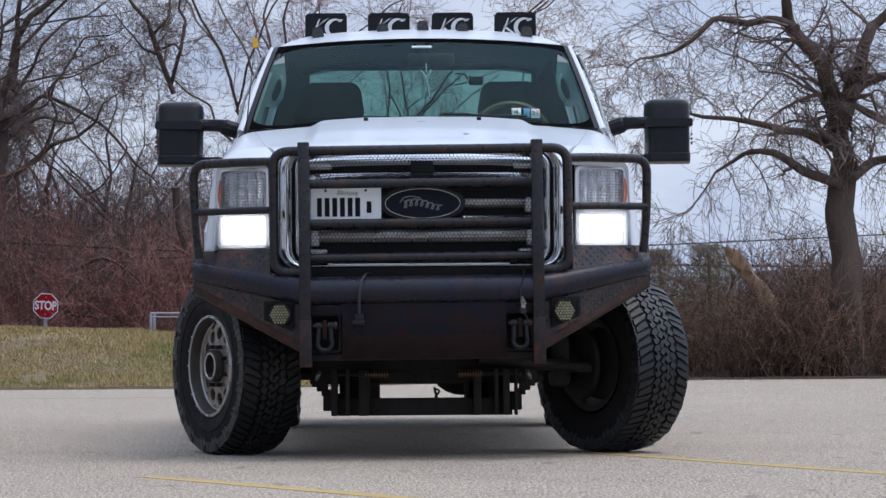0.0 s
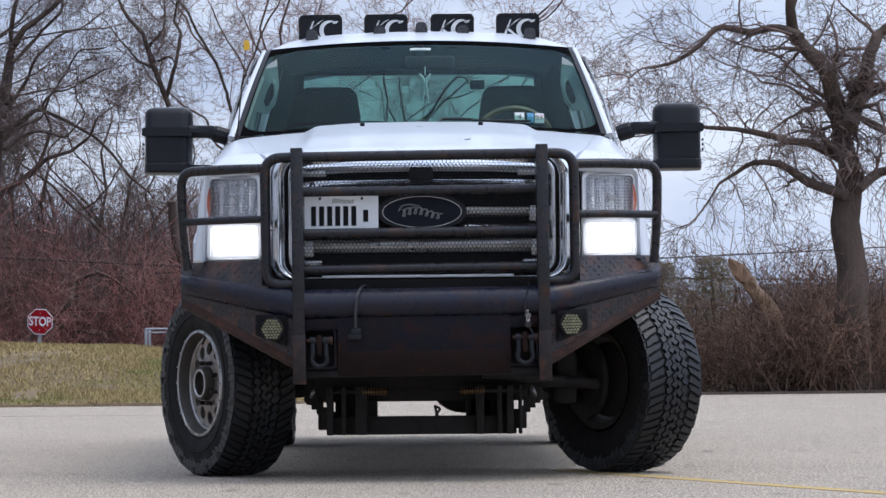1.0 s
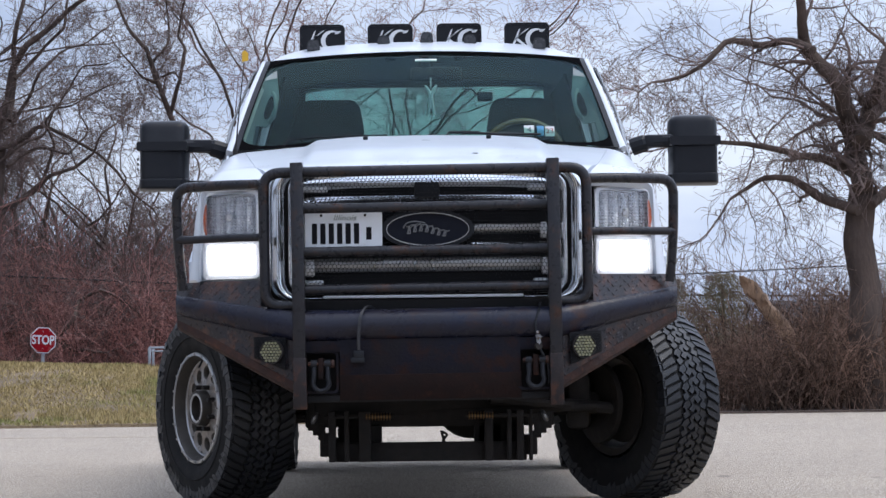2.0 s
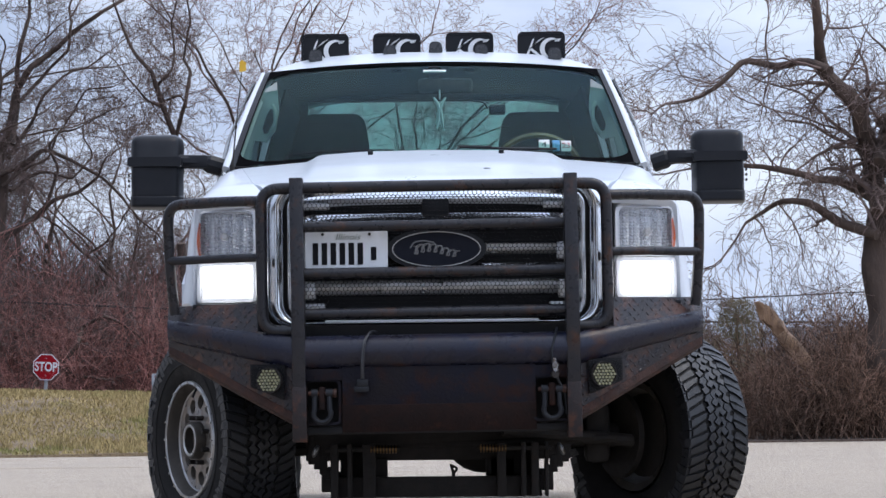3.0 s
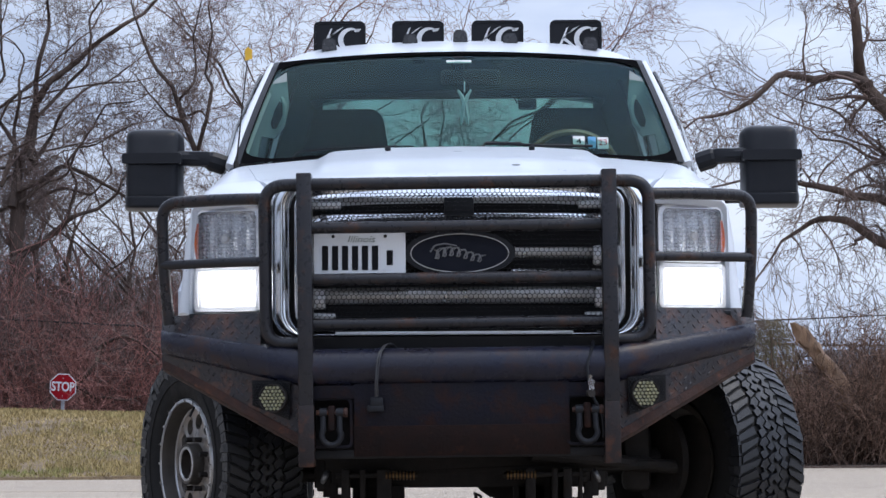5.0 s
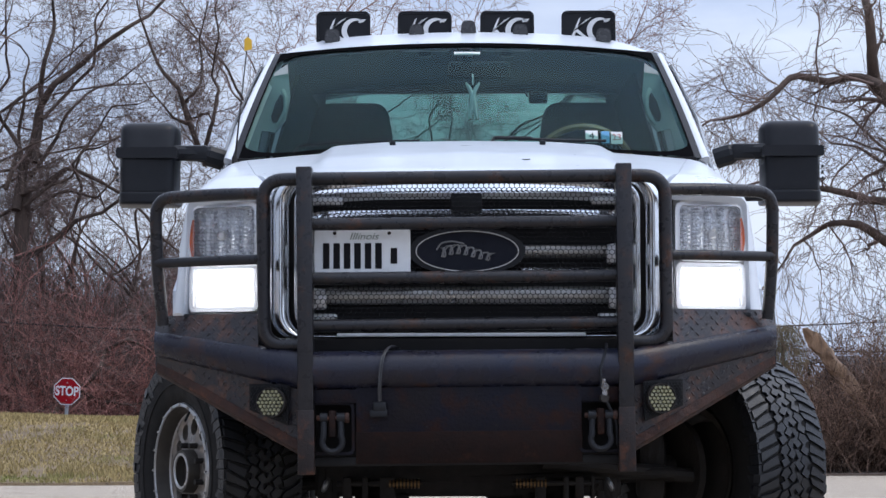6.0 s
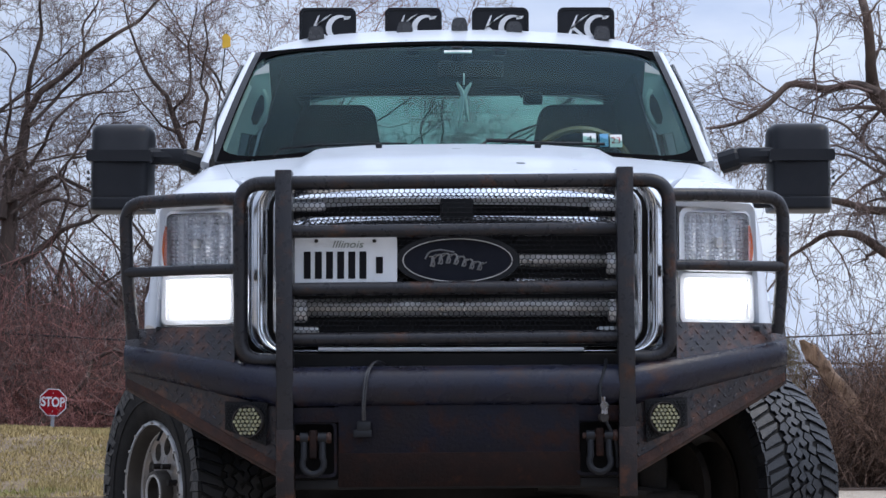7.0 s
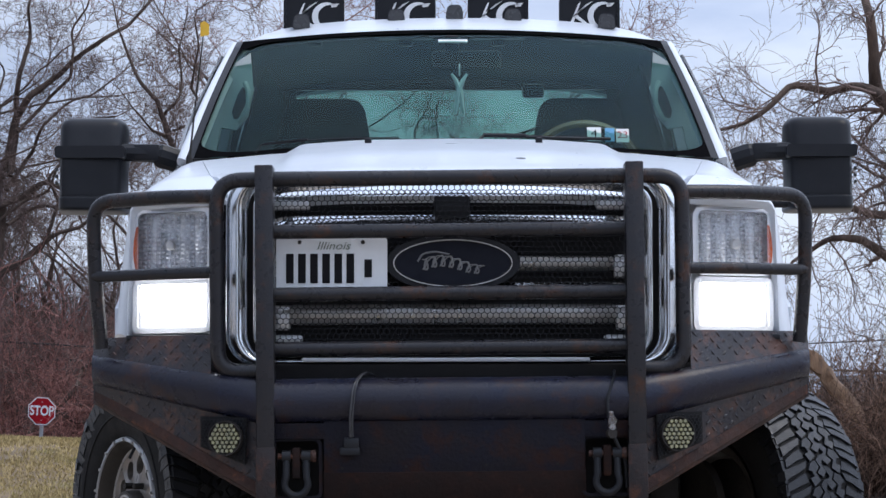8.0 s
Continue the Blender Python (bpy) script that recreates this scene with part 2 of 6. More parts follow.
M_REDLENS = material("red_lens", (0.35, 0.01, 0.012), None, 12, 0.2, coat=0.6)
M_FACET = material("lamp_facets", (0.86, 0.87, 0.89), (0.68, 0.69, 0.72), 45, 0.22, metal=0.4)
M_LED = material("led_chips", (0.29, 0.28, 0.15), (0.15, 0.15, 0.11), 60, 0.25, coat=0.6)
M_STICKER = material("sticker_white", (0.72, 0.74, 0.72), None, 20, 0.5)
M_STICKBLUE = material("sticker_blue", (0.08, 0.30, 0.52), None, 20, 0.5)
M_FLAG = material("yellow_tag", (0.72, 0.42, 0.03), None, 20, 0.5)
M_TEALCORD = material("pale_teal_charm", (0.80, 0.92, 0.90), None, 20, 0.6)
M_ROOFING = material("dark_shingle", (0.055, 0.06, 0.072), (0.04, 0.043, 0.052), 3, 0.9, bump=0.01, bump_scale=18)
M_SIDING = material("dark_siding", (0.075, 0.078, 0.09), (0.06, 0.062, 0.07), 3, 0.85)
M_WHITESIDING = material("pale_siding", (0.55, 0.56, 0.58), (0.46, 0.47, 0.5), 3, 0.8)
M_WIRE = material("black_cable", (0.02, 0.02, 0.022), None, 20, 0.6)
M_SILVER = material("silver_trim", (0.74, 0.75, 0.77), (0.69, 0.70, 0.72), 6, 0.22, metal=0.4, rough_vary=0.03)
M_SATIN = material("satin_silver", (0.66, 0.67, 0.69), (0.60, 0.61, 0.63), 6, 0.22, metal=0.9, rough_vary=0.03)
M_BRIGHT = material("bright_silver", (0.84, 0.85, 0.87), (0.80, 0.81, 0.83), 6, 0.2, metal=0.05, rough_vary=0.03)
M_FRIT = material("black_glass_print", (0.006, 0.006, 0.0068), None, 20, 0.9, spec=0.0)
M_GREYWIRE = material("grey_cable", (0.042, 0.044, 0.05), (0.022, 0.023, 0.028), 20, 0.45)
M_LAMP = glowing("lit_headlamp", (0.97, 0.97, 1.0), 2.6)
M_WINDSHIELD = sheet_glass("windscreen_glass", (0.50, 0.74, 0.70), gloss=(0.27, 0.37, 0.375), ior=1.41)
M_GLASS = sheet_glass("side_glass", (0.45, 0.52, 0.53))
M_REARGLASS = sheet_glass("rear_glass", (0.58, 0.70, 0.66))
M_LENS = sheet_glass("clear_lamp_cover", (0.96, 0.97, 0.98), ior=1.45)


# ---- mesh tools ----
def empty_thing(name, label, category, group="", at=(0, 0, 0)):
    ob = new(name)
    ob.location = at
    return tagged(ob, label, category, group)


def part(name, bm, mats, parent=None, label="", smooth=30):
    me = bpy.data.meshes.new(name)
    bmesh.ops.recalc_face_normals(bm, faces=bm.faces[:])
    bm.to_mesh(me)
    bm.free()
    for m in (mats if isinstance(mats, (list, tuple)) else [mats]):
        me.materials.append(m)
    if smooth:
        me.shade_smooth()
        me.set_sharp_from_angle(angle=radians(smooth))
    ob = new(name, me)
    if parent:
        ob.parent = parent
    if label:
        ob["label"] = label
    return ob


def box(bm, c, s, bevel=0.0, m=None, mat=0, seg=2):
    r = bmesh.ops.create_cube(bm, size=1.0)
    mtx = Matrix.Translation(c) @ (m or Matrix.Identity(4)) @ Matrix.Diagonal((*s, 1))
    bmesh.ops.transform(bm, matrix=mtx, verts=r["verts"])
    faces = {f for v in r["verts"] for f in v.link_faces}
    for f in faces:
        f.material_index = mat
    if bevel:
        edges = list({e for v in r["verts"] for e in v.link_edges})
        bmesh.ops.bevel(bm, geom=edges, offset=bevel, segments=seg, affect="EDGES", profile=0.5)
    return bm


def fillet(pts, r, n=6):
    """Rounds the inner corners of a polyline."""
    pts = [Vector(p) for p in pts]
    res = [pts[0]]
    for a, b, c in zip(pts, pts[1:], pts[2:]):
        d1, d2 = (a - b), (c - b)
        k = min(r, d1.length * 0.49, d2.length * 0.49)
        p, q = b + d1.normalized() * k, b + d2.normalized() * k
        for i in range(n + 1):
            t = i / n
            res.append(p * (1 - t) ** 2 + b * 2 * t * (1 - t) + q * t ** 2)
    return res + [pts[-1]]


def tube(bm, pts, r, seg=12, mat=0, cap=True):
    pts = [Vector(p) for p in pts]
    rad = r if isinstance(r, (list, tuple)) else [r] * len(pts)
    t0 = (pts[1] - pts[0]).normalized()
    nrm = t0.orthogonal().normalized()
    rings = []
    for i, p in enumerate(pts):
        t = (pts[min(i + 1, len(pts) - 1)] - pts[max(i - 1, 0)]).normalized()
        nrm = (nrm - t * nrm.dot(t)).normalized()
        bn = t.cross(nrm)
        rings.append([bm.verts.new(p + (nrm * math.cos(a) + bn * math.sin(a)) * rad[i]) for a in (2 * math.pi * k / seg for k in range(seg))])
    for a, b in zip(rings, rings[1:]):
        for k in range(seg):
            bm.faces.new((a[k], a[(k + 1) % seg], b[(k + 1) % seg], b[k])).material_index = mat
    if cap:
        bm.faces.new(rings[0]).material_index = mat
        bm.faces.new(rings[-1]).material_index = mat
    return bm


def lathe(bm, profile, seg, mtx, mats=None, closed=False):
    """Turns (radius, height) points about local z and places them with mtx."""
    rings = []
    for r, h in profile:
        rings.append([bm.verts.new(mtx @ Vector((r * math.cos(a), r * math.sin(a), h))) for a in (2 * math.pi * k / seg for k in range(seg))])
    pairs = list(zip(rings, rings[1:])) + ([(rings[-1], rings[0])] if closed else [])
    for i, (a, b) in enumerate(pairs):
        for k in range(seg):
            bm.faces.new((a[k], a[(k + 1) % seg], b[(k + 1) % seg], b[k])).material_index = mats[i] if mats else 0
    return rings


def prism(bm, pts, fn, mat=0):
    """Extrudes a closed outline: fn(p, 0) and fn(p, 1) are its two ends."""
    a = [bm.verts.new(fn(p, 0)) for p in pts]
    b = [bm.verts.new(fn(p, 1)) for p in pts]
    n = len(pts)
    made = [bm.faces.new(a), bm.faces.new(b[::-1])] + [bm.faces.new((a[i], b[i], b[(i + 1) % n], a[(i + 1) % n])) for i in range(n)]
    for f in made:
        f.material_index = mat
    return bm


def surface(bm, fn, nu, nv, mat=0, back=None):
    """A grid of fn(u, v), u and v in 0 to 1; back moves a second skin, which closes it to a slab."""
    def sheet(shift):
        return [[bm.verts.new(Vector(fn(i / nu, j / nv)) + shift) for j in range(nv + 1)] for i in range(nu + 1)]
    g = sheet(Vector((0, 0, 0)))
    sheets = [g]
    if back is not None:
        sheets.append(sheet(Vector(back)))
    for s in sheets:
        for i in range(nu):
            for j in range(nv):
                bm.faces.new((s[i][j], s[i + 1][j], s[i + 1][j + 1], s[i][j + 1])).material_index = mat
    if back is not None:
        h = sheets[1]
        rim = [(i, 0) for i in range(nu)] + [(nu, j) for j in range(nv)] + [(i, nv) for i in range(nu, 0, -1)] + [(0, j) for j in range(nv, 0, -1)]
        for (a, b), (c, d) in zip(rim, rim[1:] + rim[:1]):
            bm.faces.new((g[a][b], g[c][d], h[c][d], h[a][b])).material_index = mat
    return bm


def rounded_rect(w, h, r, n=5):
    pts = []
    for cx, cy, a0 in ((w / 2 - r, h / 2 - r, 0), (-w / 2 + r, h / 2 - r, 90), (-w / 2 + r, -h / 2 + r, 180), (w / 2 - r, -h / 2 + r, 270)):
        for i in range(n + 1):
            a = radians(a0 + 90 * i / n)
            pts.append((cx + r * math.cos(a), cy + r * math.sin(a)))
    return pts


def ring_frame(bm, outer, inner, fn, mat=0):
    """A frame between two outlines with as many points, extruded by fn(p, 0 or 1)."""
    n = len(outer)
    rows = [[bm.verts.new(fn(p, k)) for p in o] for o, k in ((outer, 0), (outer, 1), (inner, 1), (inner, 0))]
    for a, b in zip(rows, rows[1:] + rows[:1]):
        for i in range(n):
            bm.faces.new((a[i], a[(i + 1) % n], b[(i + 1) % n], b[i])).material_index = mat
    return bm


def honeycomb(bm, inside, x0, x1, z0, z1, pitch, wire, at, mat=0):
    """Thin bars between hexagonal holes; inside(x, z) says where, at(x, z, k) places front and back."""
    s = pitch / math.sqrt(3)
    rows = int((z1 - z0) / (1.5 * s)) + 1
    for j in range(rows):
        for i in range(int((x1 - x0) / pitch) + 2):
            cx, cz = x0 + i * pitch + (j % 2) * pitch / 2, z0 + j * 1.5 * s
            c = [(cx + s * math.cos(radians(a)), cz + s * math.sin(radians(a))) for a in (30, 90, 150, 210)]
            for (ax, az), (bx, bz) in zip(c, c[1:]):
                if not inside((ax + bx) / 2, (az + bz) / 2):
                    continue
                dx, dz = bx - ax, bz - az
                ln = math.hypot(dx, dz)
                nx, nz = -dz / ln * wire / 2, dx / ln * wire / 2
                v = [bm.verts.new(at(x, z, k)) for k in (0, 1) for x, z in ((ax + nx, az + nz), (bx + nx, bz + nz), (bx - nx, bz - nz), (ax - nx, az - nz))]
                for f in ((0, 1, 2, 3), (0, 1, 5, 4), (2, 3, 7, 6)):
                    bm.faces.new([v[q] for q in f]).material_index = mat
    return bm


# ---- ground ----
def smooth01(v):
    v = min(max(v, 0.0), 1.0)
    return v * v * (3 - 2 * v)


def lot_edge(x):
    """The far edge of the paved lot."""
    return 20.0 + 5.0 * smooth01((x + 2.2) / 4.4)


def lot_z(y):
    """The lot drains gently away behind the truck."""
    return -0.006 * max(0.0, y - 9.0)


def hill(x, y):
    """Height of the open ground behind the lot: a low grass bank on one side, a slope down to the road behind it."""
    edge = lot_edge(x)
    side = smooth01((0.7 - x) / 4.8)
    rise = smooth01((y - edge + 0.4) / 8.2)
    fall = smooth01((y - edge - 8.5) / 14.0)
    top = lot_z(edge) + 0.025 + (0.56 + 0.02 * max(0, -x - 3.0)) * side * rise
    return top - (0.80 * side + 0.25) * fall + 0.013 * noise.noise((x * 0.9, y * 0.6, 0))


def ground_sheet():
    xs = [-900, -300, -120, -60, -35, -22] + [-16 + 0.5 * i for i in range(65)] + [22, 35, 60, 120, 300, 900]
    rows = [-0.06, 0, 0.25, 0.6, 1, 1.6, 2.3, 3, 4, 5, 6, 7, 8, 9, 10, 11, 12, 13.5, 15, 17, 20, 24, 28, 33, 40, 55, 80, 150, 400, 1500]
    bm = bmesh.new()
    g = [[bm.verts.new((x, lot_edge(x) + d, hill(x, lot_edge(x) + d) - (0.12 if d < 0 else 0))) for d in rows] for x in xs]
    for i in range(len(xs) - 1):
        for j in range(len(rows) - 1):
            f = bm.faces.new((g[i][j], g[i + 1][j], g[i + 1][j + 1], g[i][j + 1]))
            f.material_index = 0 if (xs[i] < 0.5 and rows[j] < 11) else 1
    return tagged(part("ground", bm, [M_GRASS_SOIL, M_LITTER], smooth=60), "dry winter turf bank and leaf-littered wood floor", "ground", kind="structure")


def lot_sheet():
    xs = [-900, -300, -100, -40] + [-16 + i for i in range(33)] + [40, 100, 300, 900]
    bm = bmesh.new()
    lo = [bm.verts.new((x, -900, 0)) for x in xs]
    md = [bm.verts.new((x, -40, 0)) for x in xs]
    crest = [bm.verts.new((x, 9.0, 0)) for x in xs]
    hi = [bm.verts.new((x, lot_edge(x) + 0.1, lot_z(lot_edge(x) + 0.1))) for x in xs]
    for a, b in ((lo, md), (md, crest), (crest, hi)):
        for i in range(len(xs) - 1):
            bm.faces.new((a[i], a[i + 1], b[i + 1], b[i]))
    return tagged(part("pavement", bm, M_ASPHALT, smooth=0), "pale weathered asphalt parking lot", "pavement", kind="structure")


def stripe(a, b, w, mat=M_YELLOW):
    a, b = Vector((*a, lot_z(a[1]) + 0.002)), Vector((*b, lot_z(b[1]) + 0.002))
    side = Vector((-(b - a).y, (b - a).x, 0)).normalized() * w / 2
    bm = bmesh.new()
    n = 90
    L = [bm.verts.new(a.lerp(b, i / n) + side * (1 + 0.1 * noise.noise((i * 1.7, 3, a.x)))) for i in range(n + 1)]
    R = [bm.verts.new(a.lerp(b, i / n) - side * (1 + 0.1 * noise.noise((i * 1.7, 9, a.x)))) for i in range(n + 1)]
    for i in range(n):
        bm.faces.new((L[i], L[i + 1], R[i + 1], R[i]))
    skirt = bmesh.ops.extrude_edge_only(bm, edges=[e for e in bm.edges if len(e.link_faces) == 1])
    for v in [v for v in skirt["geom"] if isinstance(v, bmesh.types.BMVert)]:
        v.co.z -= 0.004
    return tagged(part("painted_line", bm, mat, smooth=0), "worn yellow parking line painted on asphalt", "parking line", "parking lines", "structure")


ground_sheet()
lot_sheet()
stripe((-1.10, -1.25), (1.05, -4.9), 0.10)
stripe((0.62, 1.15), (3.1, -4.3), 0.10)
stripe((-7.6, 14.6), (-1.4, 14.3), 0.11, M_FAINT)


def grass_blades():
    """Dry blades on the bank, thicker in tufts."""
    rng = np.random.default_rng(4)
    n = 90000
    x = rng.uniform(-8.5, 0.5, n)
    d = rng.uniform(0, 10.5, n)
    verts = np.zeros((n, 3, 3))
    for i in range(n):
        y = lot_edge(x[i]) + d[i]
        bare = noise.noise((x[i] * 0.9, y * 0.45, 7.0)) + 0.6 * noise.noise((x[i] * 2.3, y * 1.1, 3.0))
        if bare < -0.22 and rng.random() < 0.75:
            continue
        h = (0.022 + 0.035 * rng.random()) * (0.7 + 0.9 * max(0, noise.noise((x[i] * 0.8, y * 0.5, 2.0)) + 0.35))
        a = rng.uniform(0, math.pi)
        w = 0.006 + 0.005 * rng.random()
        z = hill(x[i], y) - 0.004
        dx, dy = math.cos(a) * w, math.sin(a) * w
        verts[i] = ((x[i] - dx, y - dy, z), (x[i] + dx, y + dy, z), (x[i] + rng.normal(0, 0.02), y + rng.normal(0, 0.02), z + h))
    verts = verts[np.abs(verts).sum(axis=(1, 2)) > 0]
    n = len(verts)
    me = bpy.data.meshes.new("grass")
    me.from_pydata(verts.reshape(-1, 3), [], np.arange(3 * n).reshape(-1, 3).tolist())
    me.materials.append(M_BLADES)
    return tagged(new("grass", me), "short dry straw-coloured grass with green patches", "grass", kind="stuff")


grass_blades()


# ---- bare trees ----
class Wood:
    """Collects tapered stick segments and turns them into one mesh."""

    def __init__(self, seed):
        self.rng = random.Random(seed)
        self.a, self.b, self.ra, self.rb = [], [], [], []
        self.thin = 0.003

    def add(self, p, q, r0, r1):
        self.a.append(tuple(p)), self.b.append(tuple(q)), self.ra.append(r0), self.rb.append(r1)

    def mesh(self, name, sides, mat):
        a, b, ra, rb = (np.array(v, float) for v in (self.a, self.b, self.ra, self.rb))
        t = b - a
        t /= np.linalg.norm(t, axis=1, keepdims=True) + 1e-9
        ref = np.where(np.abs(t[:, 2:3]) < 0.8, np.array([[0, 0, 1.0]]), np.array([[1.0, 0, 0]]))
        u = np.cross(t, ref)
        u /= np.linalg.norm(u, axis=1, keepdims=True) + 1e-9
        w = np.cross(t, u)
        n = len(a)
        v = np.zeros((n, 2 * sides, 3))
        for k in range(sides):
            ang = 2 * math.pi * k / sides
            d = u * math.cos(ang) + w * math.sin(ang)
            v[:, k] = a + d * ra[:, None]
            v[:, sides + k] = b + d * rb[:, None]
        base = (np.arange(n) * 2 * sides)[:, None]
        quads = np.concatenate([base + np.array([[k, (k + 1) % sides, sides + (k + 1) % sides, sides + k]]) for k in range(sides)])
        me = bpy.data.meshes.new(name)
        me.from_pydata(v.reshape(-1, 3), [], quads.tolist())
        me.materials.append(mat)
        me.shade_smooth()
        return me

    def grow(self, p, d, length, r, level, droop, spread=0.75, kids=5, bend=0.26):
        """A branch that wanders and carries shorter ones, down to twigs."""
        R = self.rng
        n = 7 if level > 1 else (6 if level == 1 else 4)
        p, d = Vector(p), Vector(d).normalized()
        st = length / n
        pts = [p.copy()]
        for i in range(n):
            d = (d + Vector((R.gauss(0, bend), R.gauss(0, bend), R.gauss(0, bend) - droop * (i / n) * (1.3 if level < 2 else 0.4) + (0.05 if level >= 2 else 0)))).normalized()
            q = p + d * st
            r1 = max(r * (1 - 0.72 * (i + 1) / n), self.thin * 0.9)
            r0 = max(r * (1 - 0.72 * i / n), self.thin)
            self.add(p, q, r0, r1)
            p = q
            pts.append(p.copy())
            if level > 0 and i >= 1:
                for _ in range(max(1, int(round(kids * R.uniform(0.6, 1.4) / n * (1 if level > 1 else 1.3))))):
                    side = Vector((R.gauss(0, 1), R.gauss(0, 1), R.gauss(0.12, 0.8)))
                    side = (side - d * side.dot(d)).normalized()
                    nd = d * R.uniform(0.45, 0.9) + side * spread * R.uniform(0.7, 1.2)
                    self.grow(p - d * st * R.random(), nd, length * R.uniform(0.42, 0.68), r1 * R.uniform(0.45, 0.7), level - 1, droop, spread, kids, bend)
        return pts


def limb_path(wood, pts, r0, r1):
    """A heavy limb along points, with knots and wobble; returns the smoothed points."""
    rough = [Vector(pts[0])]
    for a, b in zip(pts, pts[1:]):
        a, b = Vector(a), Vector(b)
        k = max(1, int((b - a).length / 0.45))
        rough += [a.lerp(b, (j + 1) / k) for j in range(k)]
    for j in range(1, len(rough)):
        rough[j] = rough[j] + Vector((wood.rng.gauss(0, 1), wood.rng.gauss(0, 1), wood.rng.gauss(0, 1))) * 0.035
    fine = fillet(rough, 0.12, 2)
    out_pts = []
    for i, p in enumerate(fine):
        k = i / (len(fine) - 1)
        out_pts.append((p + Vector((noise.noise(p * 3.1), noise.noise(p * 3.7), noise.noise(p * 2.9))) * 0.05, r0 + (r1 - r0) * k))
    return out_pts


def bare_tree(label, limbs, trunk, seed, droop, level=3, length=1.5, kids=9, per=1.0, twig=M_TWIG, seg=10, thin=0.003, bend=0.26):
    """trunk and limbs: (points, first radius, last radius). Limbs carry branches down to drooping twigs."""
    root = empty_thing("bare_tree", label, "tree", "bare trees", trunk[0][0])
    base = Vector(trunk[0][0])
    bm = bmesh.new()
    w = Wood(seed)
    w.thin = thin
    for n, (pts, r0, r1) in enumerate([trunk] + limbs):
        smooth = limb_path(w, [Vector(p) - base for p in pts], r0, r1)
        radii = [r * (1 + 0.10 * noise.noise(p * 4)) for p, r in smooth]
        if n == 0:
            radii[0] *= 1.5
        if n:
            bm = bmesh.new()
        tube(bm, [p for p, _ in smooth], radii, seg)
        part("limb" if n else "trunk", bm, M_BARK, root, "" if n else "rough grey-brown bark", 60)
        for i in range(1, len(smooth)):
            (p, r), (q, _) = smooth[i], smooth[i - 1]
            d = (p - q)
            if n == 0:
                continue
            count = per * d.length * 3.2
            for _ in range(int(count) + (w.rng.random() < count % 1)):
                side = Vector((w.rng.gauss(0, 1), w.rng.gauss(0, 1), w.rng.gauss(0.15, 0.8))).normalized()
                w.grow(p - d * w.rng.random(), d.normalized() * (0.75 if thin > 0.004 else 0.4) + side, length * w.rng.uniform(0.55, 1.2), max(r * w.rng.uniform(0.22, 0.45), 0.012), level - 1, droop, 0.58 if thin > 0.004 else 0.8, kids, bend)
        p, r = smooth[-1]
        if n:
            w.grow(p, p - smooth[-2][0], length * 1.3, r, level, droop, 0.58 if thin > 0.004 else 0.7, kids, bend)
    crown = new("crown", w.mesh("crown", 3, twig))
    crown.parent = root
    crown["label"] = "fine leafless twigs"
    return root


def xz(y, *pts):
    return [(x, y + 0.25 * math.sin(i * 1.9 + x), z) for i, (x, z) in enumerate(pts)]


TY = 26.2
bare_tree(
    "big old leafless tree with arching limbs and drooping twigs",
    [(xz(TY, (5.22, 2.54), (5.22, 3.11), (5.15, 3.46), (4.98, 3.82), (4.74, 4.03), (4.63, 4.32), (4.60, 4.60), (4.53, 4.96), (4.39, 5.38)), 0.128, 0.044),
     (xz(TY, (4.70, 4.20), (4.41, 4.36), (4.05, 4.37), (3.70, 4.30), (3.43, 4.14), (3.15, 4.00), (2.88, 3.89)), 0.055, 0.018),
     (xz(TY, (5.23, 3.08), (5.36, 3.39), (5.42, 3.75), (5.56, 4.07), (5.75, 4.28), (6.04, 4.60), (6.25, 5.03)), 0.114, 0.044),
     (xz(TY, (5.37, 3.43), (5.60, 3.53), (5.84, 3.66), (6.18, 3.68), (6.53, 3.46)), 0.075, 0.026),
     (xz(TY, (5.22, 2.63), (5.05, 2.86), (4.74, 3.00), (4.39, 3.07), (3.98, 3.14), (3.60, 3.14), (3.32, 3.25)), 0.066, 0.018),
     (xz(TY, (5.19, 2.30), (4.80, 2.50), (4.60, 2.64), (4.39, 2.73), (4.12, 2.68), (3.91, 2.61), (3.70, 2.46)), 0.066, 0.018),
     (xz(TY, (5.34, 2.37), (5.70, 2.59), (6.07, 2.65), (6.46, 2.54)), 0.070, 0.026)],
    ([(5.37, TY, -0.17), (5.30, TY, 0.83), (5.26, TY, 1.97), (5.22, TY, 2.59)], 0.238, 0.167), 11, 0.30, 3, 0.95, 8, 1.6, M_TWIG, 10, 0.0029)


